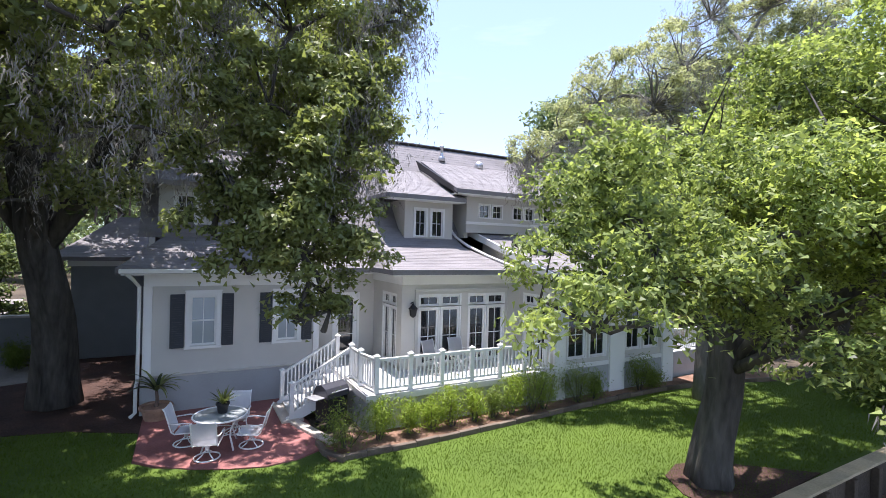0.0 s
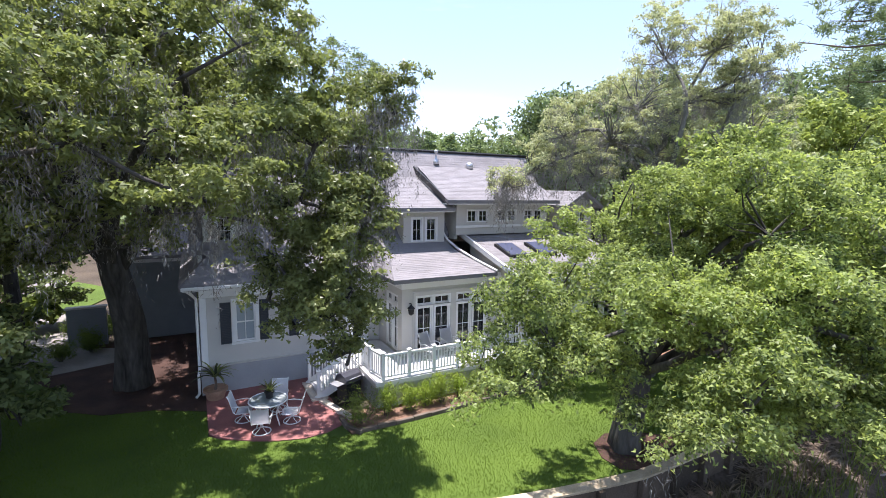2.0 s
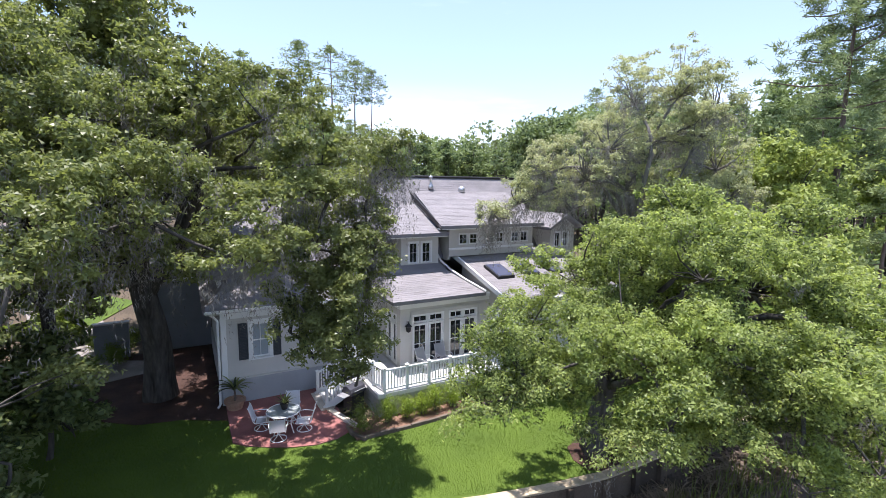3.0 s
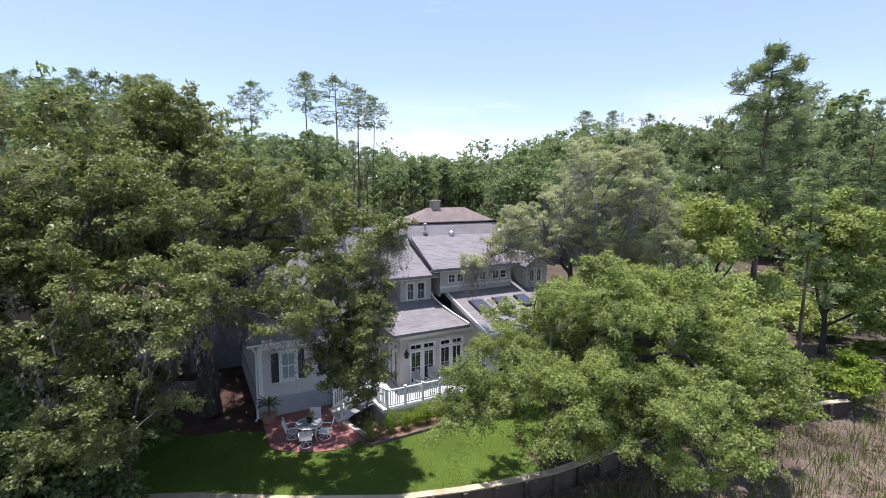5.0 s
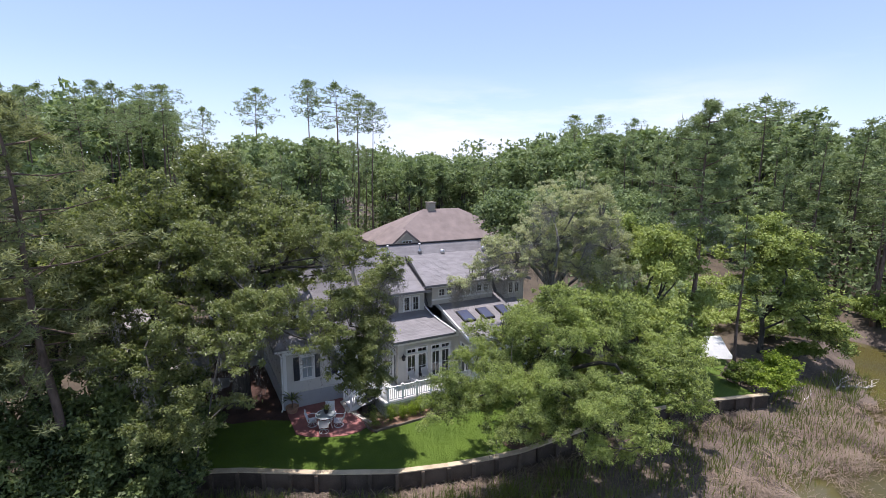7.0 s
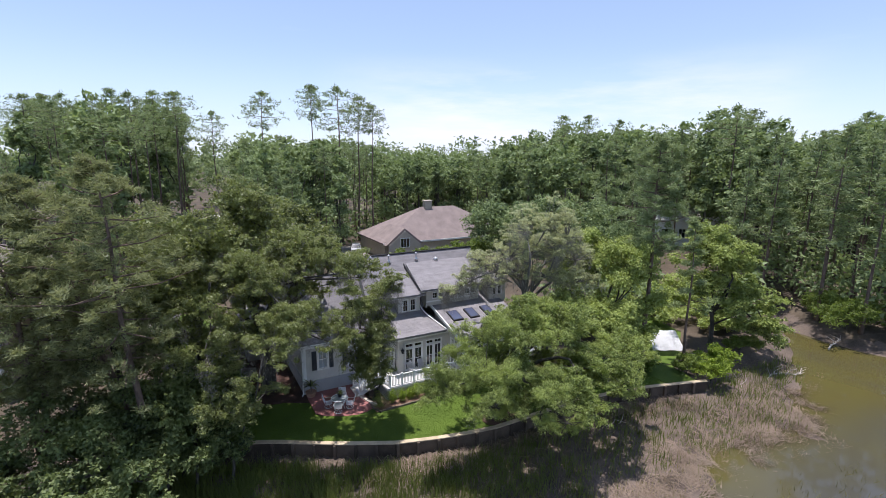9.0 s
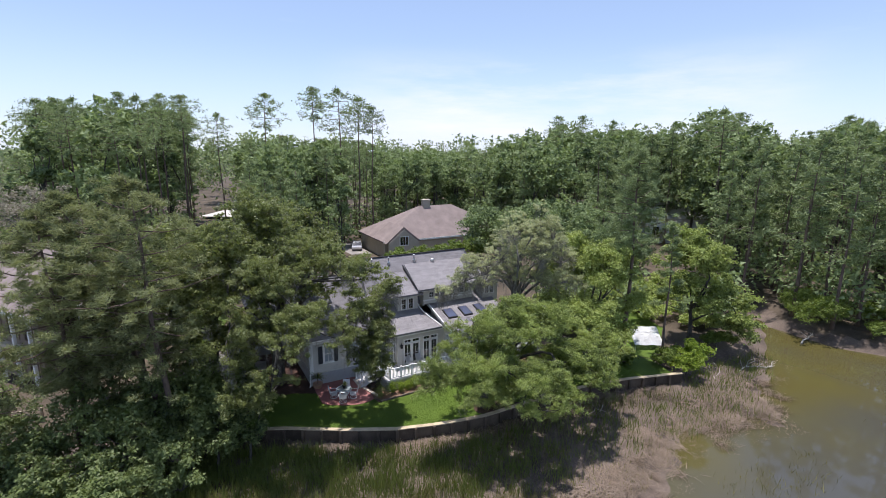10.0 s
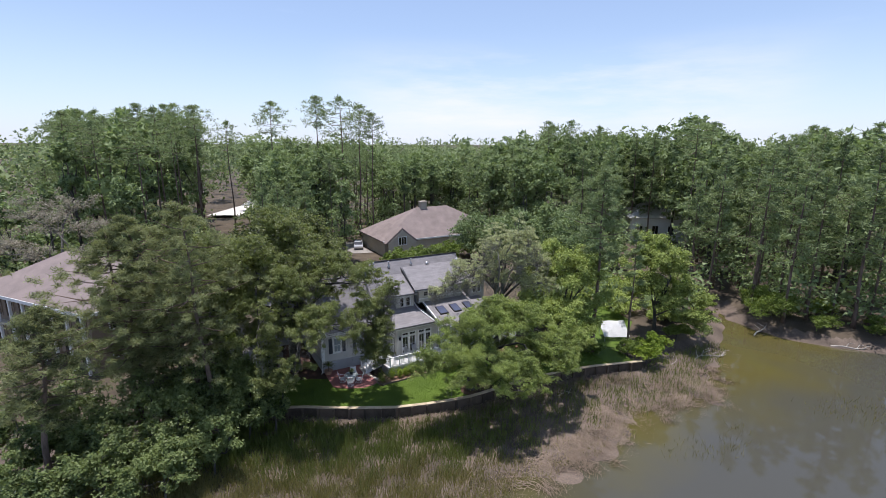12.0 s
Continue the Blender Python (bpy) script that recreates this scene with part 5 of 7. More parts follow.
make_tree("live_oak_tree", "grey-green live oak draped with hanging moss over the roof", (14.6, 11.8, 0), (14.3, 11.7, 9.4), 0.26, MOSS_OAK + MOSS_OAK_LOW, OAKGREY, PALEBARK, puff=0.17, cover=0.42, lobes=8, leaf_len=0.085, leaf_w=0.048, moss=520, moss_len=1.4, leaves=82000, quads=False, seed=8, limb_count=12, twigs=260, category="oak tree", moss_low=12.5)

# trees along the shore and beyond the garden
SHORE_OAK = [(33.0, 9.0, 8.0, 2.6, 2.5, 1.8), (34.8, 9.2, 8.4, 2.4, 2.4, 1.8), (36.0, 8.4, 5.6, 2.0, 2.0, 1.6), (32.0, 8.6, 6.0, 1.9, 2.0, 1.4), (34.0, 10.4, 9.8, 2.0, 2.0, 1.3), (37.4, 7.2, 4.0, 1.9, 1.9, 1.4), (34.6, 6.0, 2.8, 1.8, 1.7, 1.3), (36.6, 5.0, 1.8, 1.8, 1.5, 1.1), (38.6, 6.2, 2.2, 1.4, 1.4, 1.0), (33.4, 6.8, 4.4, 1.6, 1.5, 1.2)]
make_tree("shore_oak_tree", "leaning fresh green oak at the end of the retaining wall", (34.6, 9.2, 0), (34.2, 9.2, 3.2), 0.22, SHORE_OAK, FRESHLEAF, BARK, puff=0.4, leaf_len=0.22, leaf_w=0.13, leaves=40000, quads=False, seed=11, twigs=60, category="oak tree")
GARDEN_OAK = [(21.0, 8.8, 8.6, 2.1, 1.9, 1.6), (23.2, 9.2, 7.8, 2.1, 1.9, 1.6), (21.4, 12.2, 9.6, 2.3, 2.2, 1.6), (18.8, 7.8, 6.0, 1.9, 1.7, 1.3), (24.8, 10.6, 8.2, 2.1, 2.0, 1.6), (17.2, 6.8, 5.4, 1.7, 1.5, 1.2), (25.6, 12.4, 8.8, 2.1, 2.1, 1.5), (22.0, 8.8, 4.9, 1.8, 1.6, 1.2), (20.0, 8.2, 4.2, 1.5, 1.3, 1.0), (19.0, 12.5, 7.6, 2.0, 2.0, 1.5), (17.5, 10.0, 6.2, 1.8, 1.6, 1.3), (24.6, 9.0, 5.4, 1.7, 1.5, 1.1), (19.5, 6.6, 3.7, 1.6, 1.3, 1.0), (22.2, 7.2, 3.6, 1.6, 1.3, 1.0), (16.8, 5.6, 3.8, 1.5, 1.3, 0.9)]
make_tree("garden_oak_tree", "fresh green oak on the lawn's far side", (21.5, 11.0, 0), (21.5, 10.8, 3.6), 0.22, GARDEN_OAK, FRESHLEAF, BARK, puff=0.38, leaf_len=0.19, leaf_w=0.11, moss=20, leaves=66000, quads=False, seed=12, twigs=70, category="oak tree")
make_tree("garden_oak_tree", "tall green oak behind the sunroom", (20.5, 19.5, 0), (20.5, 19, 5), 0.3, [(19, 19, 9, 3, 3, 2.2), (22.5, 19.5, 9.5, 3, 3, 2.4), (20.5, 17.5, 11.4, 2.6, 2.6, 1.8), (24, 17, 7, 2.4, 2.4, 2), (18, 21.5, 10.5, 2.6, 2.6, 2), (26, 15.5, 8.6, 2.4, 2.4, 1.9), (28.5, 17.5, 10.2, 2.6, 2.6, 2.0)], WOODLEAF, BARK, puff=0.45, leaf_len=0.25, leaf_w=0.15, moss=40, leaves=34000, quads=False, seed=14, twigs=60, category="oak tree")
make_pine("pine_tree", "slender pine on the lawn by the shore", (28.9, 8.1, 0), 12.6, 0.36, 1.9, PINELEAF, 0.13, 170, 34, 0.28, 0.05, (0.3, 0.3), 21)
make_pine("pine_tree", "tall dark pine behind the garden", (24.6, 8.9, 0), 18.6, 0.52, 3.1, PINELEAF, 0.22, 330, 60, 0.3, 0.045, (-0.5, -0.3), 22, True)
for i, (x, y, h, s, ln) in enumerate(((-10.3, 12.6, 17.0, 4.4, (-0.8, -0.4)), (-10.6, 14.2, 16.2, 4.0, (-3.9, 0.1)), (-19.6, 10.4, 11.5, 3.0, (0.9, 0.8)), (-14.9, 14.0, 15.2, 4.2, (-0.5, 0.2)), (-14.9, 14.9, 12.5, 3.0, (0.3, 0.5)))):
    make_pine("pine_tree", "old pine with tufted brownish green needles", (x, y, -0.25), h, 0.4, s, NEARPINE, 0.22, 330, 72, 0.29, 0.038, ln, 31 + i, True)
# thicket along the bank beside the wall
# the last two stand by the drive, added to throw shade on it
THICKET = [(-7.5, 13.4, 4.2, 3.2), (-9.6, 11.4, 3.6, 2.8), (-12.6, 10.8, 4.6, 3.2), (-14.8, 12.6, 5.2, 3.4), (-17.2, 11.6, 4.0, 3.0), (-6.0, 15.8, 3.8, 2.6), (-9.2, 15.4, 5.6, 3.2), (-13.4, 16.2, 6.2, 3.4), (-18.8, 15.2, 5.0, 3.2), (-22.0, 13.6, 4.4, 3.0), (-16.4, 9.6, 3.2, 3.0), (-13.2, 8.6, 3.0, 2.8), (-19.6, 12.4, 3.6, 2.8), (-10.8, 8.4, 2.8, 2.6), (-13.6, 6.6, 3.4, 3.0), (-16.6, 7.2, 3.6, 3.2), (-19.8, 6.8, 3.4, 3.0), (-21.4, 9.8, 3.0, 2.8), (-8.2, 11.2, 4.2, 2.8), (-6.4, 11.0, 3.0, 2.0), (-8.8, 12.6, 5.0, 3.2), (-11.0, 13.0, 5.4, 3.2), (-9.6, 22.6, 5.0, 3.2), (-7.6, 29.6, 4.6, 3.0)]
for i, (x, y, h, w) in enumerate(THICKET):
    make_tree("thicket_tree", "dense dark green bushy tree on the bank", (x, y, float(ground_height(np.array([x]), np.array([y]))[0]) - 0.05), (x + 0.2, y, h * 0.4), 0.09, [(x, y, h * 0.62, w * 0.5, w * 0.5, h * 0.3), (x + w * 0.3, y - w * 0.25, h * 0.38, w * 0.4, w * 0.4, h * 0.28), (x - w * 0.32, y - w * 0.1, h * 0.42, w * 0.38, w * 0.4, h * 0.3), (x + 0.2, y + 0.4, h * 0.85, w * 0.3, w * 0.3, h * 0.2)], THICKETLEAF, BARK, puff=0.36, leaf_len=0.19, leaf_w=0.125, leaves=5600, quads=False, seed=200 + i, twigs=14)
# oaks between the drive and the big oak
for i, (x, y, h, w) in enumerate(((-7.5, 23.5, 12.5, 4.4), (-2.0, 30.5, 13, 4.8), (2.5, 36.0, 12, 4.6), (-12.5, 21.5, 10, 3.6))):
    bl = [(x + w * 0.5 * math.cos(a), y + w * 0.5 * math.sin(a), h * (0.58 + 0.14 * (k % 3)), w * 0.55, w * 0.55, h * 0.16) for k, a in enumerate((0.3, 1.5, 2.7, 3.9, 5.2))] + [(x, y, h * 0.86, w * 0.55, w * 0.55, h * 0.14)]
    make_tree("live_oak_tree", "rounded dark green live oak beside the drive", (x, y, 0), (x + 0.3, y, h * 0.4), 0.3, bl, OAKLEAF, BARK, puff=0.45, leaf_len=0.27, leaf_w=0.17, moss=30, leaves=19000, quads=False, seed=230 + i, twigs=30, category="oak tree")

make_tree("grey_oak_tree", "greyish half-bare oak hung with moss behind the neighbour's roof", (-25, 49, 0), (-25, 49, 4.5), 0.36, [(-29, 48, 9.0, 2.6, 2.6, 1.6), (-24, 48, 10.5, 2.8, 2.6, 1.6), (-20.5, 49, 9.6, 2.4, 2.4, 1.5), (-31.5, 50, 8, 2.4, 2.4, 1.5), (-26.5, 46.5, 7.6, 2.2, 2.0, 1.2), (-22, 46.5, 7.4, 2.2, 2.0, 1.2), (-27, 51, 12, 2.6, 2.6, 1.6), (-23, 52, 12.6, 2.6, 2.6, 1.6)], PALEMOSS, PALEBARK, puff=0.5, cover=0.6, leaf_len=0.26, leaf_w=0.1, leaves=9000, quads=False, seed=260, twigs=300, category="oak tree")

# ---- woods ----


def wood_models():
    rng = np.random.default_rng(77)
    models = []
    for s, (h, w) in enumerate(((17, 4.6), (20, 4.3), (14, 4.6), (18, 5.6), (22, 3.4))):
        blobs = []
        for _ in range(13):
            u = rng.random()
            a = rng.uniform(0, 6.28)
            r = w * 0.66 * math.sin(math.pi * (0.25 + 0.68 * u)) * rng.uniform(0.4, 1.0)
            blobs.append((r * math.cos(a), r * math.sin(a), h * (0.3 + 0.6 * u), w * 0.4, w * 0.4, w * 0.36))
        blobs.append((0, 0, h * 0.94, w * 0.33, w * 0.33, w * 0.28))
        t = make_tree("broadleaf_tree", "green broadleaf tree in the woods", (0, 0, 0), (0.2, 0.1, h * 0.6), 0.22, blobs, WOODLEAF, BARK, puff=0.7, cover=0.8, lobes=6, flat=0.9, leaf_len=0.55, leaf_w=0.33, leaves=2300, quads=False, seed=90 + s, category="tree", limb_count=4, sides=4)
        models.append((t, h))
    for s, (h, w, fl, cf) in enumerate(((26, 2.9, True, 0.77), (23, 3.2, False, 0.42), (20, 3.2, False, 0.28), (26, 2.6, True, 0.8), (25, 3.2, True, 0.72))):
        t = make_pine("pine_tree", "tall pine with an open crown on a bare trunk" if fl else "tall dark green pine in the woods", (0, 0, 0), h, cf, w, PINELEAF, 0.2, 170 if fl else 180, 10 if fl else 10, 0.44 if fl else 0.58, 0.1 if fl else 0.13, (0.3, 0.2), 60 + s, fl)
        models.append((t, h))
    return models


def clear_of(x, y):
    """Open places where no wood tree stands."""
    rects = ((-4, 27, 4, 28), (18, 30, -3, 22), (15, 46, 40, 70), (-44, -13, 18, 57), (-16, -4, 18, 60), (25, 40, 5, 15), (6, 40, 26, 56))
    if 46 < math.hypot(x + 11, y + 23) < 190 and 2.4 < math.degrees(math.atan2(x + 11, y + 23)) < 7.3:
        return False
    if 50 < math.hypot(x + 11, y + 23) < 108 and 50.3 < math.degrees(math.atan2(x + 11, y + 23)) < 56.8:
        return False
    return all(not (a < x < b and c < y < d) for a, b, c, d in rects)


# height of the wood's upper edge by bearing, as seen from over the creek
CANOPY = ([-14, -11, -9.9, -6, 0, 3, 4.5, 8, 12, 18, 22, 26, 30, 33, 37, 41, 45, 49, 53, 56.5, 59, 61, 65, 66.5, 69, 72],
          [13, 16, 26.5, 28, 28.5, 27, 22.5, 22, 23, 22.5, 23.4, 24.2, 24, 25.2, 26, 26.5, 25.7, 25, 25, 27, 25, 23, 23.5, 25.6, 25, 26])

# how fast the treetops may rise with distance, by bearing
RISE = ([-22, 2, 5, 18, 22, 33, 38, 42, 52, 56, 79], [0.2, 0.16, 0.105, 0.1, 0.06, 0.055, 0.095, 0.115, 0.12, 0.16, 0.16])


TALL_PINE, FULL_PINE = 6, 7
FLAT_PINES = (5, 8, 9)


def plant_woods():
    models = wood_models()
    rng = np.random.default_rng(5)
    used = set()
    spots = []

    def put(i, x, y, h):
        t, mh = models[i]
        s, wide = h / mh, rng.uniform(0.85, 1.25)
        m = pose(x, y, float(ground_height(np.array([x]), np.array([y]))[0]) - 0.05, 0, 0, rng.uniform(0, 360))
        if i in used:
            t = copy_thing(t, m)
        used.add(i)
        t.matrix_basis = m
        t.scale = (s * wide, s * wide, s)
        spots.append((x, y))
    # the pines that stand out on the skyline
    for x, y, h in ((-26.7, 75.8, 25.4), (-24.7, 80.1, 26.1), (-21.5, 74.5, 25.7), (-19.2, 81.7, 26.4), (-16.1, 76.9, 27.2), (-13.2, 74.0, 26.4), (-10.8, 81.0, 27.6), (-7.7, 76.0, 27.2), (-1.5, 80.6, 24.7), (6.8, 81.6, 28.8), (14.8, 74.7, 29.8),
                    (19.6, 75.4, 29.9), (23.9, 77.1, 28.6), (25.8, 74.4, 27.0), (66.1, 27.3, 25.0), (69.8, 27.1, 24.6), (80.7, 17.2, 24.1), (85.0, 17.3, 23.8), (63.4, 60.8, 25.7), (68.6, 60.1, 26.1), (69.3, 52.3, 24.6)):
        put(FLAT_PINES[len(spots) % 3], x, y, h)
    # pines close behind the far bank
    while len(spots) < 50:
        x, y = rng.uniform(51, 76), rng.uniform(-16, 20)
        d = shore_distance(np.array([x]), np.array([y]))[0]
        if 1.0 < d < 9 and all(math.hypot(x - p, y - q) > 2.6 for p, q in spots):
            put(TALL_PINE if rng.random() < 0.7 else FLAT_PINES[len(spots) % 3], x, y, rng.uniform(15, 21))
    tries = 0
    while len(spots) < 340 and tries < 30000:
        tries += 1
        r, a = 50 + 92 * math.sqrt(rng.random()), rng.uniform(-22, 79)
        x, y = -11 + r * math.sin(math.radians(a)), -23 + r * math.cos(math.radians(a))
        if shore_distance(np.array([x]), np.array([y]))[0] < (0.9 if x > 47 else 2.0) or not clear_of(x, y):
            continue
        d = math.hypot(x, y - 10)
        if d < 20 or any(math.hypot(x - p, y - q) < 2.9 + d * 0.013 for p, q in spots):
            continue
        top = 20.8 + (float(np.interp(a, *CANOPY)) - 20.8) * r / 100
        h = top * rng.uniform(0.86, 1.0) if r > 84 else min(top, rng.uniform(12, 16.5) if 20 < a < 48 else rng.uniform(14, 19))
        h = 0.94 * min(h, 12.6 + float(np.interp(a, *RISE)) * (r - 17))
        k = rng.random()
        if a > 50:
            i = TALL_PINE if k < 0.42 else FULL_PINE if k < 0.66 else (0, 3)[int(k * 100) % 2]
            h = max(h, 14)
        elif a < 4:
            i = FLAT_PINES[len(spots) % 3] if k < 0.5 and r > 80 else TALL_PINE if k < 0.66 else int(rng.integers(0, 5))
        else:
            i = int(rng.integers(0, 5)) if k < 0.62 else FLAT_PINES[len(spots) % 3] if k < 0.72 and r > 84 else (TALL_PINE, FULL_PINE)[int(rng.integers(0, 2))]
        # a low gap that lets the pale house beyond show
        if r < 104 and abs(a - 53.4) < 1.6 + 270 / r:
            h, i = 0.72 * (20.8 - 0.152 * r), 2
            if h < 5.2:
                continue
        put(i, x, y, h)


plant_woods()


def build_far_woods():
    """The undergrowth of the woods and a belt of distant crowns, too many to count."""
    rng = np.random.default_rng(9)

    def crowns(n, r0, r1, lo, hi, per, size, wide, floor):
        ang = np.radians(rng.uniform(-40, 96, n))
        r = rng.uniform(r0, r1, n)
        x, y = -11 + np.sin(ang) * r, -23 + np.cos(ang) * r
        keep = shore_distance(x, y) > 1.5
        if r1 < 150:
            keep &= np.array([clear_of(p, q) for p, q in zip(x, y)])
        x, y = x[keep], y[keep]
        h = rng.uniform(lo, hi, len(x))
        c = np.repeat(np.stack([x, y, h * floor], 1), per, 0)
        d = rng.normal(size=c.shape)
        d /= np.linalg.norm(d, axis=1)[:, None]
        d[:, 2] = np.minimum(d[:, 2], 0.62)
        c += d * np.stack([np.full(len(c), wide), np.full(len(c), wide), np.repeat(h, per) * (1 - floor)], 1) * rng.uniform(0.2, 1.0, len(c))[:, None] ** 0.7
        return leaf_quads(rng, c, size, size * 0.62)
    v, f = crowns(1500, 48, 135, 3.0, 10.0, 60, 0.6, 2.2, 0.5)
    tagged(new("undergrowth", mesh_of("undergrowth", v, f, WOODLEAF)), "shaded green undergrowth among the trees", "undergrowth", kind="stuff")
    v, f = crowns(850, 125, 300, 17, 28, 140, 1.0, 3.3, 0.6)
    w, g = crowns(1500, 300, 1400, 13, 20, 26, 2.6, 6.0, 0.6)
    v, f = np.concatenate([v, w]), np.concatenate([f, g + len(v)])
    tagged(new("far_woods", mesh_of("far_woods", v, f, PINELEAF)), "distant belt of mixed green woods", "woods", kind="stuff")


build_far_woods()

# ---- marsh reeds and lawn blades ----


def blades(name, x, y, z, height, width, material, label, category, seed, droop=0.25):
    rng = np.random.default_rng(seed)
    n = len(x)
    b = np.stack([x, y, z], 1)
    a = rng.uniform(0, math.pi, n)
    side = np.stack([np.cos(a), np.sin(a), np.zeros(n)], 1) * width / 2
    lean = rng.normal(size=(n, 3)) * droop
    lean[:, 2] = 1
    h = (height * rng.uniform(0.5, 1.2, n))[:, None]
    v = np.stack([b - side, b + side, b + lean * h], 1).reshape(-1, 3)
    tagged(new(name, mesh_of(name, v, np.arange(n * 3).reshape(n, 3), material)), label, category, kind="stuff")


def scatter(seed, n, x0, x1, y0, y1, want):
    rng = np.random.default_rng(seed)
    x, y = rng.uniform(x0, x1, n), rng.uniform(y0, y1, n)
    k = want(x, y, rng.random(n))
    return x[k], y[k]


def patchy(x, y, s=0.35, p=0.0):
    return 0.5 + 0.25 * np.sin(x * s * 2.1 + p + 1.3 * np.sin(y * s * 1.7)) + 0.25 * np.sin(y * s * 2.9 + p * 2 + 1.1 * np.sin(x * s * 1.9))


REACH = ([-27, 8, 16, 21, 26, 28.8, 32, 36, 40], [15, 9.8, 9.2, 7.2, 6.4, 7.8, 5.4, 4.4, 2.5])
def reed_ground(x, y, r):
    d = shore_distance(x, y)
    return (d < -1.0) & (d > -np.interp(x, *REACH) - 0.5 + 1.6 * patchy(x, y, 0.8, 1.0)) & (r < (patchy(x, y, 0.9) * 0.9 + 0.15) * np.interp(x, [-14, 3, 8, 12, 40], [1, 0.72, 0.28, 0.13, 0.14]))


x, y = scatter(1, 520000, -27, 40, -8, 13, reed_ground)
green = shore_distance(x, y) + 2.2 * patchy(x, y, 0.5, 3.0) + 0.9 * np.random.default_rng(17).normal(size=len(x)) > -4.9
blades("marsh_reeds", x[green], y[green], ground_height(x[green], y[green]) - 0.03, 0.8, 0.045, GREENREED, "dense green marsh reeds below the wall", "reeds", 2, 0.22)
blades("marsh_reeds", x[~green], y[~green], ground_height(x[~green], y[~green]) - 0.03, np.interp(x[~green], [3, 11], [0.7, 0.3]), 0.04, REED, "olive and ochre marsh reeds on the mud", "reeds", 12, 0.24)
x, y = scatter(3, 62000, 2, 40, -9, 8, lambda x, y, r: (lambda d: (d < -0.3) & (d > -np.interp(x, *REACH) - 1.6) & (r < patchy(x, y, 0.9, 2.0) ** 2.2))(shore_distance(x, y)))
blades("dead_reeds", x, y, np.clip(ground_height(x, y), -1.31, -0.85) - 0.02, 0.14, 0.03, DEADREED, "flattened pinkish tan dead reeds on the mud", "reeds", 4, 1.6)
TUFTS = ((21.1, -5.5, 1.8), (23.5, -6.5, 1.3), (37.8, -8.9, 2.6), (35.5, -7.6, 1.6), (40.5, -10.5, 2.4), (18.6, -4.6, 1.0), (26.0, -5.2, 0.9))
x, y = scatter(7, 60000, 14, 46, -14, -2, lambda x, y, r: sum((r * 7 < np.exp(-((x - a) ** 2 + (y - b) ** 2) / (w * w) * 2)).astype(int) for a, b, w in TUFTS) > 0)
blades("shallow_reeds", x, y, np.full(len(x), -1.33), 0.42, 0.035, REED, "sparse green reed tufts standing in shallow water", "reeds", 8, 0.35)


def reed_wracks():
    """Tangled mats of long dead stalks along the water's edge."""
    rng = np.random.default_rng(44)
    line = np.array([(4.0, -0.6), (7.0, -1.6), (10.0, -1.9), (12.5, -1.3), (15.0, -0.9), (17.0, -0.2), (18.5, 0.4), (21.0, 0.2), (24.5, 0.3), (27.5, 0.2), (29.0, -1.8), (31.5, 1.6), (35.0, 3.0)])
    foot = np.array([p[:2] for p in along(WALL_LINE[2:], 0.3)])[rng.integers(0, 85, 70)] + np.array([0.0, -1.15])
    seg = rng.integers(0, len(line) - 1, 90)
    k = rng.random(90)[:, None]
    c = line[seg] * (1 - k) + line[seg + 1] * k + rng.normal(size=(90, 2)) * np.array([0.7, 0.75])
    c = np.concatenate([c, foot + rng.normal(size=(70, 2)) * np.array([0.5, 0.16])])
    c = np.concatenate([c, np.stack([rng.normal(28, 3.2, 44), rng.normal(0.8, 0.9, 44)], 1)])
    n, per = len(c), 56
    ang = np.repeat(rng.uniform(0, 6.28, n), per) + rng.normal(size=n * per) * 0.55
    start = np.repeat(c, per, 0) + rng.normal(size=(n * per, 2)) * np.repeat(rng.uniform(0.2, 0.55, n), per)[:, None]
    m = n * per
    ln = rng.uniform(0.35, 1.2, m)
    curl = rng.normal(size=m) * 0.7
    pts = []
    x, y = start[:, 0].copy(), start[:, 1].copy()
    ground = np.clip(ground_height(x, y), -1.3, -0.85)
    hump = rng.uniform(0.02, 0.22, m)
    for s in range(4):
        a = ang + curl * s / 3
        z = ground + hump * math.sin(math.pi * (s + 0.4) / 3.8) + 0.015
        wide = 0.017 * (1 - 0.25 * s)
        pts += [np.stack([x - np.sin(a) * wide, y + np.cos(a) * wide, z], 1), np.stack([x + np.sin(a) * wide, y - np.cos(a) * wide, z + 0.008], 1)]
        x, y = x + np.cos(a) * ln / 3, y + np.sin(a) * ln / 3
    v = np.stack(pts, 1).reshape(-1, 3)
    b = np.arange(m)[:, None] * 8
    f = np.concatenate([b + np.array([q, q + 1, q + 3, q + 2]) for q in (0, 2, 4)])
    tagged(new("reed_wrack", mesh_of("reed_wrack", v, f, DEADREED)), "tangled pinkish tan mats of dead reed stalks", "reed wrack", kind="stuff")


reed_wracks()
LAWN_LOW = lambda x, y, r: (shore_distance(x, y) > 0.25) & (y < np.interp(x, [-8, -6.3, -5.4, -4.9, -3.8, -2.4, -0.95, -0.94, -0.5, 1.5, 2.7, 5, 10, 14, 20, 26], [21, 20.8, 19.8, 17.8, 17, 16.7, 15.9, 14.2, 13.6, 12.8, 12.45, 12.4, 12.75, 12.9, 11.7, 8]))
x, y = scatter(5, 300000, -8, 24, 5, 20, LAWN_LOW)
blades("lawn_grass", x, y, np.zeros(len(x)), 0.05, 0.016, GRASS, "short bright green lawn grass", "grass", 6, 0.4)

# ---- garden things ----


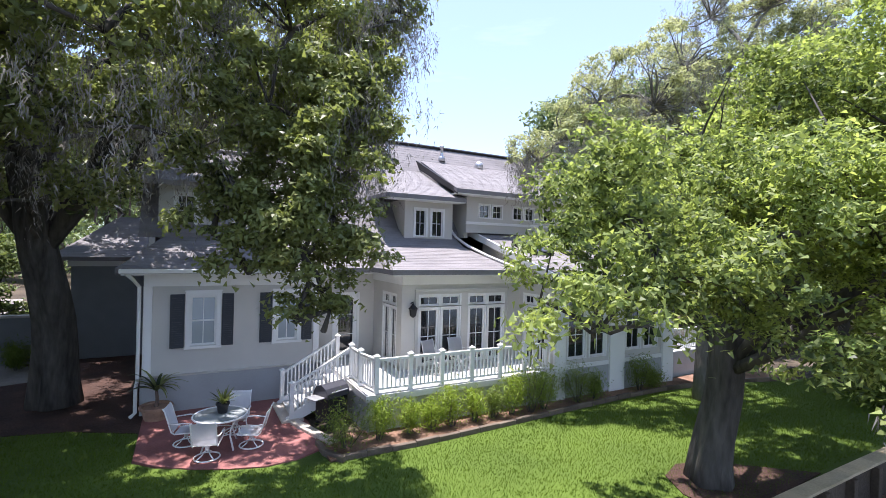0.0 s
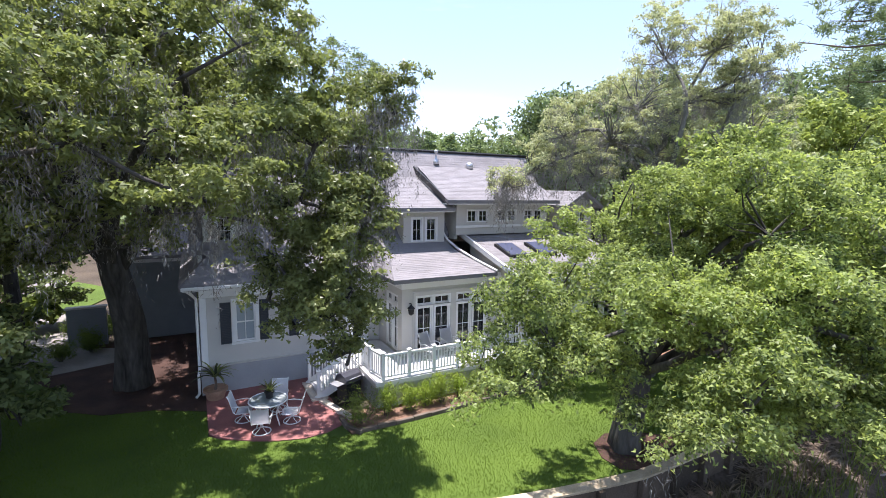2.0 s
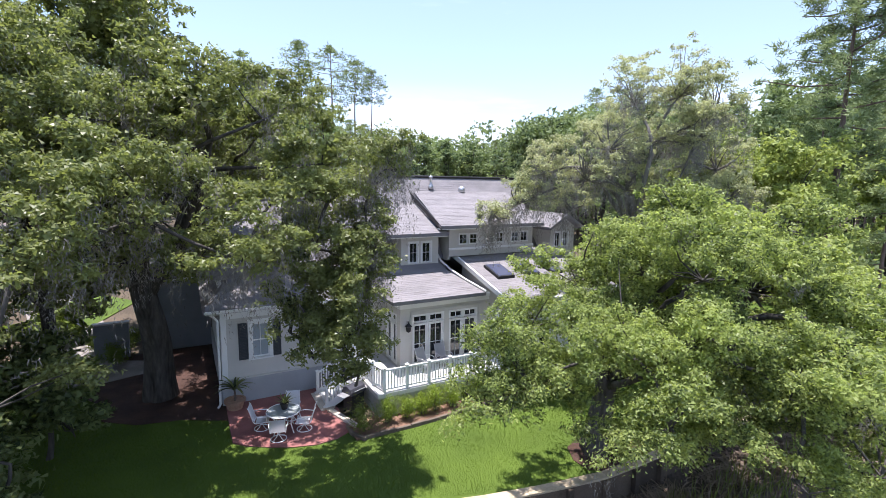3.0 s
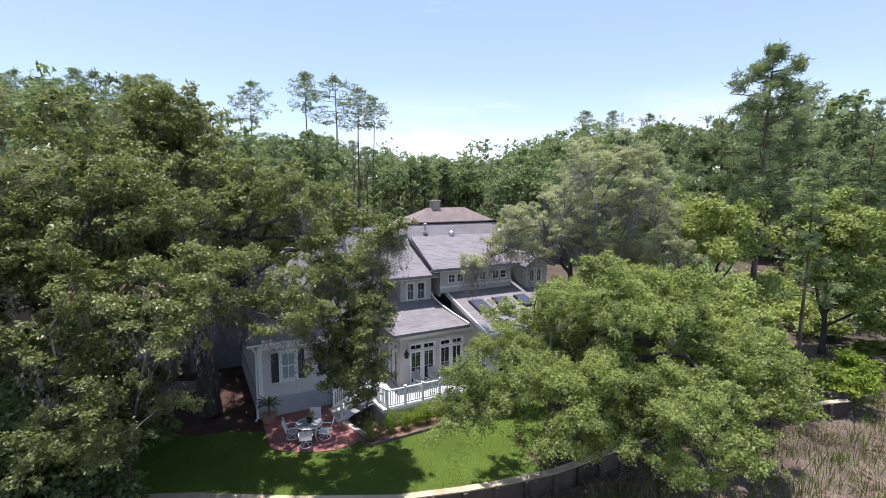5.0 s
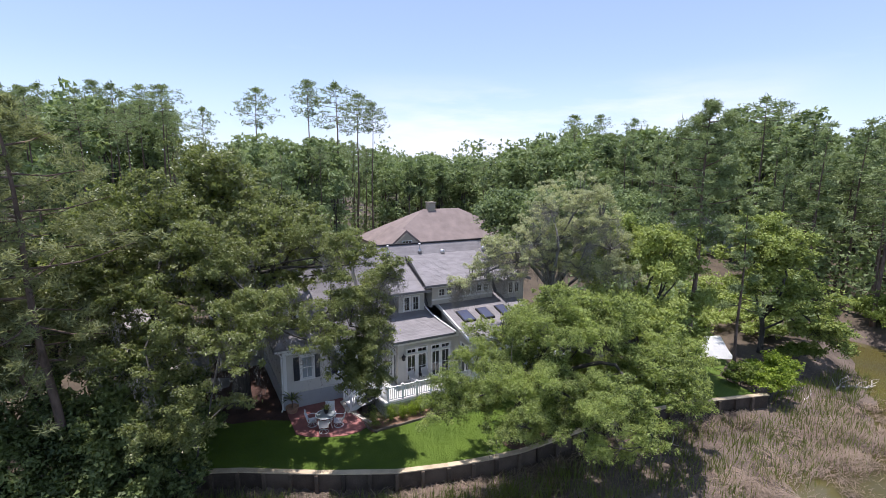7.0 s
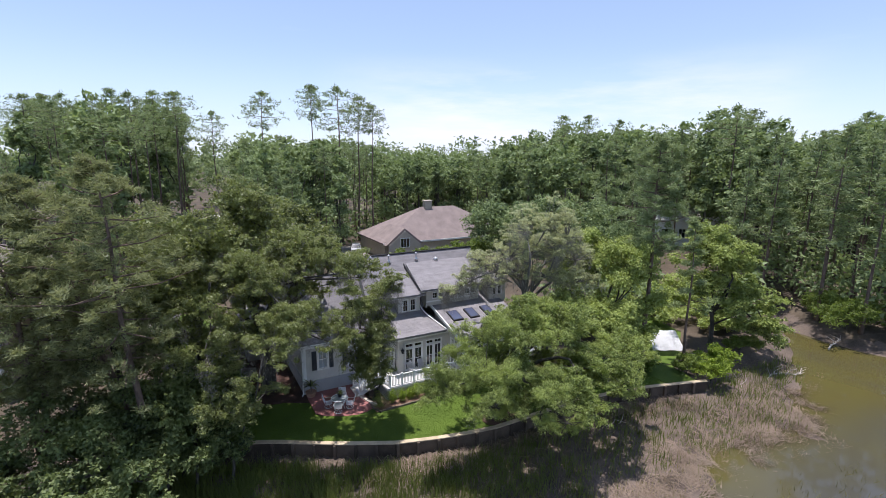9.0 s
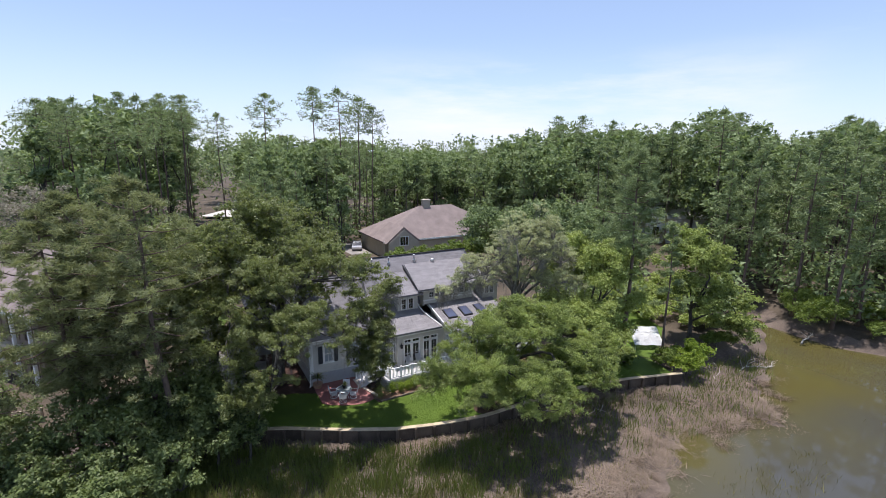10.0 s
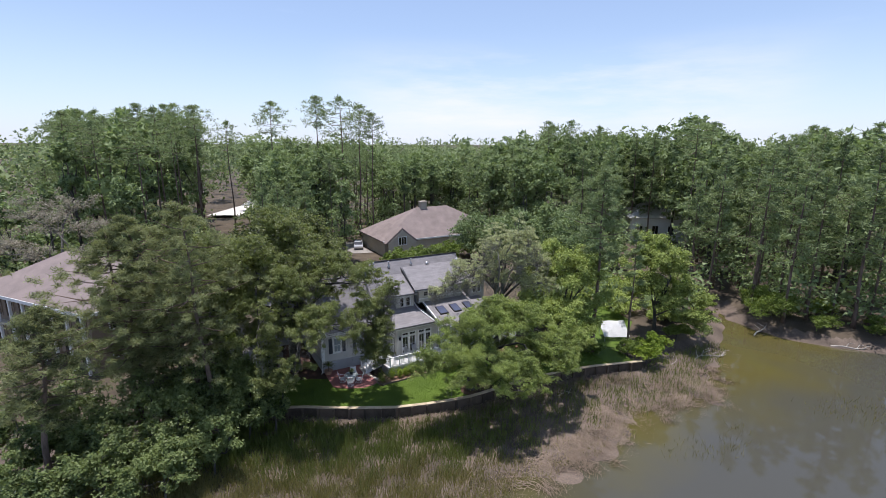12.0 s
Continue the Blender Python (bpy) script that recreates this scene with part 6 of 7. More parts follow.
def sling_chair():
    """A white patio swivel rocker: ring base, bent arms, sling seat and back."""
    root = group_at("patio_chair", 0, 0, 0)
    bm = bmesh.new()
    ring(bm, (0, 0, 0.035), 0.28, 0.018, 22)
    for k in range(4):
        a = math.pi / 4 + k * math.pi / 2
        tube(bm, [(0.28 * math.cos(a), 0.28 * math.sin(a), 0.035), (0.15 * math.cos(a), 0.15 * math.sin(a), 0.10), (0, 0, 0.22)], 0.014, 6)
    lathe(bm, [(0.05, 0.2), (0.05, 0.3), (0.12, 0.31), (0.12, 0.33)], 12)
    part("base", bm, WHITEPAINT, root, "", True)
    side_pts = [(0.30, 0.42), (0.26, 0.38), (-0.20, 0.36), (-0.27, 0.42), (-0.42, 0.92), (-0.47, 1.0)]
    for s in (-0.27, 0.27):
        bm = bmesh.new()
        tube(bm, [(s, -u, w) for u, w in side_pts], 0.017, 7)
        part("side_rail", bm, WHITEPAINT, root, "", True)
        bm = bmesh.new()
        k = 1 if s > 0 else -1
        tube(bm, [(s, -0.16, 0.36), (s + 0.05 * k, -0.22, 0.5), (s + 0.06 * k, -0.2, 0.62), (s + 0.06 * k, 0.0, 0.64), (s + 0.05 * k, 0.2, 0.62), (s, 0.31, 0.62)], 0.017, 7)
        part("arm", bm, WHITEPAINT, root, "", True)
    for name, pts in (("seat", [(0.29, 0.41), (0.2, 0.375), (0.0, 0.355), (-0.2, 0.37)]), ("backrest", [(-0.23, 0.40), (-0.28, 0.52), (-0.35, 0.72), (-0.43, 0.95), (-0.46, 0.985)])):
        bm = bmesh.new()
        lo = [[bm.verts.new((s, -u, w)) for s in (-0.255, 0, 0.255)] for u, w in pts]
        for a, b in zip(lo, lo[1:]):
            for i in range(2):
                bm.faces.new((a[i], a[i + 1], b[i + 1], b[i]))
        bmesh.ops.solidify(bm, geom=bm.faces[:], thickness=0.012)
        part(name, bm, SLING, root, "pale woven sling fabric")
    return root


def place_chairs():
    first = None
    spots = [(0.45, 13.74, 0.03, 165), (1.36, 14.02, 0.03, 250), (0.06, 14.72, 0.03, 75), (1.12, 15.0, 0.03, -20), (6.45, 14.75, 0.98, 20), (7.35, 14.85, 0.98, 5)]
    for i, (x, y, z, h) in enumerate(spots):
        c = sling_chair() if first is None else copy_thing(first, pose(x, y, z, 0, 0, h))
        c.matrix_basis = pose(x, y, z, 0, 0, h)
        c.scale = (0.9, 0.9, 0.9)
        first = first or c
        if z < 0.5:
            tagged(c, "white metal swivel patio chair with a sling seat", "chair", "chairs round the patio table")
        else:
            tagged(c, "white metal sling chair on the deck", "chair", "chairs on the deck")


place_chairs()


def patio_table(x, y):
    root = tagged(group_at("patio_table", x, y, 0.03), "round glass-topped patio table with white metal legs", "table")
    bm = bmesh.new()
    ring(bm, (0, 0, 0.71), 0.56, 0.022, 28)
    part("rim", bm, WHITEPAINT, root, "", True)
    bm = bmesh.new()
    lathe(bm, [(0.55, 0.705), (0.55, 0.715)], 28)
    part("tabletop", bm, TABLEGLASS, root, "clear glass top")
    for k in range(4):
        a = 0.6 + k * math.pi / 2
        c, s = math.cos(a), math.sin(a)
        bm = bmesh.new()
        tube(bm, [(0.5 * c, 0.5 * s, 0.70), (0.36 * c, 0.36 * s, 0.45), (0.34 * c, 0.34 * s, 0.3), (0.46 * c, 0.46 * s, 0.0)], 0.02, 7)
        part("leg", bm, WHITEPAINT, root, "", True)
    bm = bmesh.new()
    ring(bm, (0, 0, 0.34), 0.34, 0.012, 20)
    part("stretcher", bm, WHITEPAINT, root)


patio_table(0.72, 14.3)


def fronds(rng, n, length, arch, w, up=0.6):
    """Arching strap leaves from one point: arrays."""
    vs, fs = [], []
    for i in range(n):
        a = rng.uniform(0, 6.283)
        e = rng.uniform(0.3, 1.0)
        ln = length * rng.uniform(0.65, 1.1)
        p = np.zeros(3)
        d = np.array([math.cos(a) * (1 - e * up), math.sin(a) * (1 - e * up), 0.35 + e * up])
        d /= np.linalg.norm(d)
        side = np.array([-math.sin(a), math.cos(a), 0.0])
        segs = 6
        o = len(vs)
        for k in range(segs + 1):
            u = k / segs
            ww = w * (0.35 + 1.1 * math.sin(math.pi * min(1, 0.12 + 0.88 * u)) * 0.8) * (1 - 0.75 * u)
            vs += [p - side * ww, p + side * ww]
            p = p + d * ln / segs
            d = d + np.array([0, 0, -arch / segs])
            d /= np.linalg.norm(d)
        for k in range(segs):
            q = o + 2 * k
            fs.append((q, q + 1, q + 3, q + 2))
    return np.array(vs), np.array(fs)


def potted(name, label, x, y, z, pot_h, pot_r, leaf_n, length, arch, w, leaf, pot_mat, seed, stem=0.0):
    root = tagged(group_at(name, x, y, z), label, "potted plant")
    bm = bmesh.new()
    lathe(bm, [(pot_r * 0.72, 0), (pot_r * 0.95, pot_h * 0.8), (pot_r * 1.08, pot_h * 0.82), (pot_r * 1.08, pot_h), (pot_r * 0.92, pot_h), (pot_r * 0.9, pot_h * 0.88)], 20)
    part("pot", bm, pot_mat, root)
    rng = np.random.default_rng(seed)
    v, f = fronds(rng, leaf_n, length, arch, w)
    v[:, 2] += pot_h * 0.85 + stem
    if stem:
        bm = bmesh.new()
        tube(bm, [(0, 0, pot_h * 0.8), (0.02, 0.01, pot_h * 0.85 + stem * 0.5), (0, 0, pot_h * 0.87 + stem)], [0.05, 0.04, 0.035], 8)
        part("stem", bm, PINEBARK, root)
    part_mesh("foliage", mesh_of("foliage", v, f, leaf), root)


potted("potted_palm", "small palm in a wide terracotta pot", -0.62, 16.78, 0.0, 0.38, 0.36, 26, 0.85, 1.7, 0.05, OAKLEAF, TERRACOTTA, 4, 0.42)
potted("potted_plant", "leafy plant in a dark pot on the patio table", 0.78, 14.42, 0.745, 0.22, 0.14, 40, 0.42, 0.7, 0.028, OAKLEAF, DARKMETAL, 6)


def grill(x, y):
    """A barbecue cart with a domed lid."""
    root = tagged(group_at("barbecue_grill", x, y, 0.03, 25), "black and grey barbecue grill beside the steps", "grill")
    part("cart", boxes((-0.32, 0.32, -0.24, 0.24, 0.15, 0.75), bevel=0.02), DARKMETAL, root)
    bm = bmesh.new()
    prism(bm, [(-0.27, 0.76), (0.27, 0.76), (0.27, 0.86), (0.18, 1.02), (-0.02, 1.08), (-0.2, 1.0), (-0.27, 0.88)], "x", -0.36, 0.36)
    part("lid", bm, mat("grill_lid", (0.10, 0.10, 0.115), 0.35, 0.15, 5, 60, 0.03, 0.6), root, "dark grey metal lid")
    part("side_shelf", boxes((-0.68, -0.37, -0.2, 0.2, 0.78, 0.81), bevel=0.008), STEEL, root)
    part("side_shelf", boxes((0.37, 0.68, -0.2, 0.2, 0.78, 0.81), bevel=0.008), STEEL, root)
    bm = bmesh.new()
    tube(bm, [(-0.25, -0.31, 0.92), (0.25, -0.31, 0.92)], 0.014, 8)
    part("handle", bm, STEEL, root)
    for sx in (-0.28, 0.28):
        for sy in (-0.2, 0.2):
            bm = bmesh.new()
            tube(bm, [(sx, sy - 0.02, 0.06), (sx, sy + 0.02, 0.06)], 0.06, 12)
            part("wheel", bm, DARKMETAL, root)


grill(3.32, 14.55)


def shrub(x, y, h, w, leaf, label, seed, size=0.07, stems=9):
    root = tagged(group_at("shrub", x, y, 0.04), label, "shrub", "shrubs along the bed")
    rng = np.random.default_rng(seed)
    bm = bmesh.new()
    tips = []
    for _ in range(stems):
        a, r = rng.uniform(0, 6.283), w * 0.5 * rng.uniform(0.2, 1)
        tip = (r * math.cos(a), r * math.sin(a), h * rng.uniform(0.7, 1.0))
        tube(bm, [(0.05 * math.cos(a), 0.05 * math.sin(a), -0.02), (tip[0] * 0.6, tip[1] * 0.6, tip[2] * 0.5), tip], [0.012, 0.009, 0.004], 4, False)
        tips += [tip, (tip[0] * 0.8, tip[1] * 0.8, tip[2] * 0.7), (tip[0] * 0.9 + 0.06, tip[1] * 0.7, tip[2] * 0.45)]
    part("stem", bm, BARK, root)
    v, f = leaf_quads(rng, spray(rng, np.array(tips), 62, w * 0.27, 1.1), size * 1.35, size * 0.28)
    part_mesh("foliage", mesh_of("foliage", v, f, leaf), root)


SHRUBS = [(3.25, 12.95, 0.85, 0.8, 0), (4.05, 13.05, 0.85, 0.5, 1), (4.85, 13.1, 0.7, 0.5, 1), (5.5, 13.1, 0.7, 0.5, 1), (6.05, 13.05, 0.95, 0.65, 1), (6.75, 13.1, 0.75, 0.5, 1), (7.35, 13.1, 0.7, 0.5, 0), (7.95, 13.1, 0.95, 0.65, 1), (8.6, 13.05, 1.15, 0.8, 0), (9.1, 13.1, 0.9, 0.55, 1),
          (10.5, 13.15, 1.0, 0.85, 0), (11.2, 13.2, 0.6, 0.6, 0), (13.3, 13.2, 1.0, 0.7, 0), (14.1, 13.3, 0.5, 0.6, 0)]
for i, (x, y, h, w, k) in enumerate(SHRUBS):
    shrub(x, y, h * 1.08, w * 1.4, BRIGHTSHRUB if k else SHRUB, "feathery yellow-green shrub in the straw bed" if k else "leafy green shrub in the straw bed", 300 + i)
rng = np.random.default_rng(41)
for i in range(6):
    shrub(-5.2 + rng.normal() * 0.6, 23.0 + i * 0.8, 0.7, 0.8, SHRUB, "low green shrub beside the drive", 330 + i, 0.09)


def edging():
    """Dark stones set on edge round the bed, and the pale stone kerb by the patio."""
    root = tagged(group_at("bed_edging", 0, 0, 0), "dark stone edging along the straw bed", "edging", kind="structure")
    bm = boxes((0.003, 0.597, -0.055, 0.055, -0.05, 0.13), bevel=0.012)
    me = bpy.data.meshes.new("edging_stone")
    bm.to_mesh(me)
    bm.free()
    me.materials.append(EDGE)
    pts = along([(2.72, 13.5), (2.75, 12.5)] + BED_FRONT[1:], 0.6)
    for i, (x, y, h) in enumerate(pts[:-1]):
        ob = part_mesh("edging_stone", me, root)
        ob.matrix_basis = pose(x, y, 0.012 * math.sin(i * 2.7), 0, 0, math.degrees(math.atan2(pts[i + 1][1] - y, pts[i + 1][0] - x)))
    kerb = tagged(group_at("stone_kerb", 0, 0, 0), "pale stone kerb between patio and bed", "kerb", kind="structure")
    bm = boxes((0.01, 0.44, -0.12, 0.12, -0.04, 0.11), bevel=0.015)
    me = bpy.data.meshes.new("kerb_stone")
    bm.to_mesh(me)
    bm.free()
    me.materials.append(STONE)
    for x, y, h in along([(2.5, 15.0), (3.08, 13.15)], 0.45)[:-1]:
        ob = part_mesh("kerb_stone", me, kerb)
        ob.matrix_basis = pose(x, y, 0, 0, 0, h)


edging()

# ---- neighbouring houses ----


def hip_roof(parent, x0, x1, y0, y1, z, top, inset, material, over=0.5):
    """Four slopes on a rectangle, in the parent's own axes."""
    a, b, c, d = (x0 - over, y0 - over, z), (x1 + over, y0 - over, z), (x1 + over, y1 + over, z), (x0 - over, y1 + over, z)
    m = (y0 + y1) / 2
    e, f = (x0 + inset, m, top), (x1 - inset, m, top)
    v = [a, b, c, d, e, f] + [(p[0], p[1], p[2] - 0.18) for p in (a, b, c, d)]
    faces = [(0, 1, 5, 4), (1, 2, 5), (2, 3, 4, 5), (3, 0, 4), (0, 6, 7, 1), (1, 7, 8, 2), (2, 8, 9, 3), (3, 9, 6, 0), (9, 8, 7, 6)]
    part_mesh("roof", mesh_of("roof", v, faces, material), parent)


def plain_window(parent, x, z, w, h, y, cols=2):
    """A window in a wall that faces the parent's -y."""
    bm = boxes((x - w / 2 - 0.1, x + w / 2 + 0.1, y - 0.06, y + 0.02, z - 0.1, z), (x - w / 2 - 0.1, x + w / 2 + 0.1, y - 0.06, y + 0.02, z + h, z + h + 0.1), (x - w / 2 - 0.1, x - w / 2, y - 0.06, y + 0.02, z, z + h), (x + w / 2, x + w / 2 + 0.1, y - 0.06, y + 0.02, z, z + h))
    win = part("window", bm, TRIM, parent)
    part("pane", boxes((x - w / 2, x + w / 2, y - 0.02, y + 0.01, z, z + h)), PANE, win)
    for i in range(1, cols):
        u = x - w / 2 + w * i / cols
        part("glazing_bar", boxes((u - 0.03, u + 0.03, y - 0.045, y - 0.02, z, z + h)), TRIM, win)


def neighbour_back():
    root = tagged(group_at("neighbour_house", 21.2, 56.6, -0.5), "tan house with a broad brown hipped roof and chimney", "house")
    part("wall", boxes((0, 26, 0, 0.3, 0, 3.5), (0, 0.3, 0.3, 12, 0, 3.5), (25.7,26, 0.3, 12, 0, 3.5), (0.3, 25.7, 11.7, 12, 0, 3.5)), TANWALL, root)
    hip_roof(root, 0, 26, 0, 12, 3.5, 8.5, 9.5, TANROOF)
    bm = bmesh.new()
    prism(bm, [(-0.4, 3.3), (6.2, 3.3), (2.9, 6.0)], "y", -1.6, 5.0)
    part("gable_roof", bm, TANROOF, root)
    bm = bmesh.new()
    prism(bm, [(0.1, 0), (5.7, 0), (5.7, 3.3), (2.9, 5.6), (0.1, 3.3)], "y", -1.7, -1.2)
    part("gable_wall", bm, TANWALL, root)
    plain_window(root, 2.9, 2.9, 1.5, 1.4, -1.72, 3)
    plain_window(root, 19.5, 1.5, 1.6, 1.5, -0.02, 2)
    plain_window(root, 21.2, 1.5, 1.2, 1.5, -0.02, 2)
    part("chimney", boxes((10.2, 11.6, 5.5, 6.5, 6.8, 9.5), (10.1, 11.7, 5.4, 6.6, 9.5, 9.7), bevel=0.02), TANWALL, root)
    part("fascia", boxes((-0.5, 26.5, -0.56, -0.5, 3.25, 3.52)), TRIM, root)


def neighbour_side():
    root = tagged(group_at("neighbour_house", -19.06, 26.9, 0, 127.4), "two storey brown house with a brown hipped roof and porch", "house")
    part("wall", boxes((0, 17, -0.3, 0, 0, 5.8)), BROWNSIDING, root)
    part("wall", boxes((0, 0.3, -10, -0.3, 0, 5.8), (16.7, 17, -10, -0.3, 0, 5.8), (0.3, 16.7, -10, -9.7, 0, 5.8)), BROWNSIDING, root)
    hip_roof(root, 0, 17, -10, 0, 5.9, 9.3, 5.5, TANROOF, 0.7)
    part("porch_floor", boxes((-0.3, 17, 0, 0.62, 2.75, 2.98), bevel=0.02), TANWALL, root)
    part("fascia", boxes((-0.7, 17.7, 0.7, 0.76, 5.62, 5.94)), TRIM, root)
    part("fascia", boxes((-0.76, -0.7, -10.7, 0.76, 5.62, 5.94)), TRIM, root)
    for i in range(8):
        x = 0.1 + i * 2.3
        part("porch_post", boxes((x, x + 0.22, 0.4, 0.62, 0, 2.75), bevel=0.01), TRIM, root)
        part("porch_post", boxes((x, x + 0.22, 0.4, 0.62, 2.98, 5.72), bevel=0.01), TRIM, root)
    for i in range(7):
        for z, top in ((0.5, 2.0), (3.4, 1.9)):
            x = 1.3 + i * 2.3
            win = part("window", boxes((x - 0.8, x - 0.68, 0.0, 0.08, z, z + top), (x + 0.68, x + 0.8, 0.0, 0.08, z, z + top), (x - 0.68, x + 0.68, 0.0, 0.08, z + top - 0.1, z + top), (x - 0.68, x + 0.68, 0.0, 0.08, z, z + 0.1), (x - 0.03, x + 0.03, 0.0, 0.07, z + 0.1, z + top - 0.1)), BROWNSIDING, root)
            part("pane", boxes((x - 0.68, x + 0.68, 0.005, 0.03, z + 0.1, z + top - 0.1)), PANE, win)
    for y in (-2.2, -5.0, -7.8):
        for z in (0.8, 3.6):
            win = part("window", boxes((-0.07, 0.0, y - 0.7, y - 0.58, z, z + 1.6), (-0.07, 0.0, y + 0.58, y + 0.7, z, z + 1.6), (-0.07, 0.0, y - 0.58, y + 0.58, z + 1.5, z + 1.6), (-0.07, 0.0, y - 0.58, y + 0.58, z, z + 0.1)), TRIM, root)
            part("pane", boxes((-0.03, -0.005, y - 0.58, y + 0.58, z + 0.1, z + 1.5)), PANE, win)


neighbour_back()
neighbour_side()


def far_white_house(x, y, h):
    root = tagged(group_at("neighbour_house", x, y, 0, h), "pale house half hidden among the pines", "house")
    part("wall", boxes((0, 14, 0, 9, 0, 5.2)), TRIM, root)
    hip_roof(root, 0, 14, 0, 9, 5.2, 8.2, 4.0, CONCRETE)
    for i in range(4):
        plain_window(root, 2 + i * 3.3, 1.6, 1.2, 1.8, -0.02)


far_white_house(74.5, 46, -35)


def courtyard_wall():
    root = tagged(group_at("courtyard_wall", -6.0, 24.8, 0), "low grey rendered wall beside the drive", "wall")
    part("panel", boxes((0, 1.4, 0, 0.25, 0, 1.7), bevel=0.01), DARKENEDGREY, root)
    part("coping", boxes((-0.05, 1.45, -0.05, 0.3, 1.7, 1.78), bevel=0.01), CONCRETE, root)


courtyard_wall()


def canopy(x, y, h):
    """A white sheet canopy on four poles."""
    root = tagged(group_at("canopy", x, y, 0, h), "plain white canopy on poles under the trees", "canopy")
    bm = bmesh.new()
    n = 8
    grid = [[bm.verts.new((2.8 * i / n - 1.4, 2.0 * j / n - 1.0, 0.5 + 1.1 * j / n + 0.16 * math.sin(math.pi * i / n) * math.sin(math.pi * j / n) + 0.03 * math.sin(i * 1.7 + j))) for j in range(n + 1)] for i in range(n + 1)]
    for i in range(n):
        for j in range(n):
            bm.faces.new((grid[i][j], grid[i + 1][j], grid[i + 1][j + 1], grid[i][j + 1]))
    bmesh.ops.solidify(bm, geom=bm.faces[:], thickness=0.02)
    part("cover", bm, CANVAS, root)
    for sx in (-1.3, 1.3):
        for sy in (-0.9, 0.9):
            bm = bmesh.new()
            tube(bm, [(sx, sy, 0), (sx, sy, 0.55 if sy < 0 else 1.54)], 0.03, 8)
            part("pole", bm, STEEL, root)


canopy(29.2, 10.2, -28)

# ---- shore plants and driftwood ----
for i, (x, y, h, w, leaf) in enumerate(((28.3, 5.2, 1.7, 2.6, BRIGHTSHRUB), (30.3, 6.0, 1.9, 2.4, BRIGHTSHRUB), (27.2, 6.6, 1.4, 1.8, SHRUB), (51.4, 5.2, 4.4, 6.6, SHRUB), (54.0, 8.0, 3.0, 4.6, SHRUB), (35.5, 7.0, 1.6, 2.4, SHRUB), (57.5, 3.0, 2.4, 3.6, SHRUB), (53.5, 0.5, 1.6, 2.6, SHRUB), (56.0, -3.2, 1.8, 3.0, SHRUB), (60.0, -6.0, 1.6, 3.0, SHRUB), (55.5, 9.5, 2.0, 3.2, SHRUB), (47.0, 11.5, 1.8, 3.0, SHRUB), (64.0, -9.5, 1.8, 3.4, SHRUB), (24.0, 8.6, 1.2, 1.8, SHRUB), (19.5, 8.8, 1.0, 1.6, SHRUB))):
    make_tree("shore_bush", "rounded yellow-green bush at the water's edge" if leaf is BRIGHTSHRUB else "olive green bush on the shore", (x, y, -0.5), (x, y, 0.1), 0.05, [(x, y, h * 0.45, w * 0.45, w * 0.45, h * 0.4), (x + w * 0.3, y - 0.3, h * 0.3, w * 0.3, w * 0.3, h * 0.3), (x - w * 0.3, y + 0.2, h * 0.34, w * 0.3, w * 0.3, h * 0.3)], leaf, BARK, puff=0.3, leaves=int(3600 * max(1, w / 2.6)), quads=False, leaf_len=0.2, leaf_w=0.11, seed=400 + i, category="bush")


def driftwood(x, y, ln, h, seed):
    rng = np.random.default_rng(seed)
    root = tagged(group_at("driftwood", x, y, -1.28, h), "bleached fallen branch lying in the shallows", "driftwood")
    bm = bmesh.new()
    tube(bm, [(-ln / 2, 0, 0.05), (-ln / 6, 0.1, 0.14), (ln / 5, -0.05, 0.1), (ln / 2, 0.12, 0.22)], [0.09, 0.08, 0.06, 0.02], 7)
    for k in (-0.1, 0.2, 0.35):
        tube(bm, [(ln * k, 0, 0.1), (ln * k + 0.4, rng.uniform(-0.5, 0.5), 0.45), (ln * k + 0.7, rng.uniform(-0.8, 0.8), 0.7)], [0.04, 0.03, 0.01], 5)
    part("branch", bm, DRIFT, root)


driftwood(48.5, 5.0, 3.2, 10, 1)
driftwood(16.5, 5.2, 2.6, -15, 2)
driftwood(31.5, 4.6, 3.0, 40, 3)
driftwood(52.5, -2.4, 3.4, -50, 4)
driftwood(35.5, 4.2, 3.6, 15, 5)
driftwood(37.0, 3.6, 2.8, -30, 6)

for i, (x, y, h, w) in enumerate(((-8.2, 28.0, 1.6, 2.2), (27, 43, 5.0, 3.0), (33.5, 46, 6.2, 3.4), (21.5, 43, 3.4, 3.6), (17.5, 40, 3.6, 3.4), (38.5, 48, 6.5, 3.6), (24.5, 48, 3.2, 4.4), (30, 50, 3.0, 4.4), (35, 51, 3.4, 4.6), (20.5, 49, 3.2, 4.4))):
    make_tree("garden_bush", "rounded green garden bush before the neighbour's house", (x, y, 0), (x, y, h * 0.3), 0.08, [(x, y, h * 0.6, w * 0.5, w * 0.5, h * 0.35), (x + w * 0.3, y, h * 0.4, w * 0.35, w * 0.35, h * 0.3), (x - w * 0.3, y, h * 0.42, w * 0.35, w * 0.35, h * 0.3)], SHRUB, BARK, puff=0.4, leaves=2600, quads=False, leaf_len=0.34, leaf_w=0.22, seed=450 + i, category="bush")

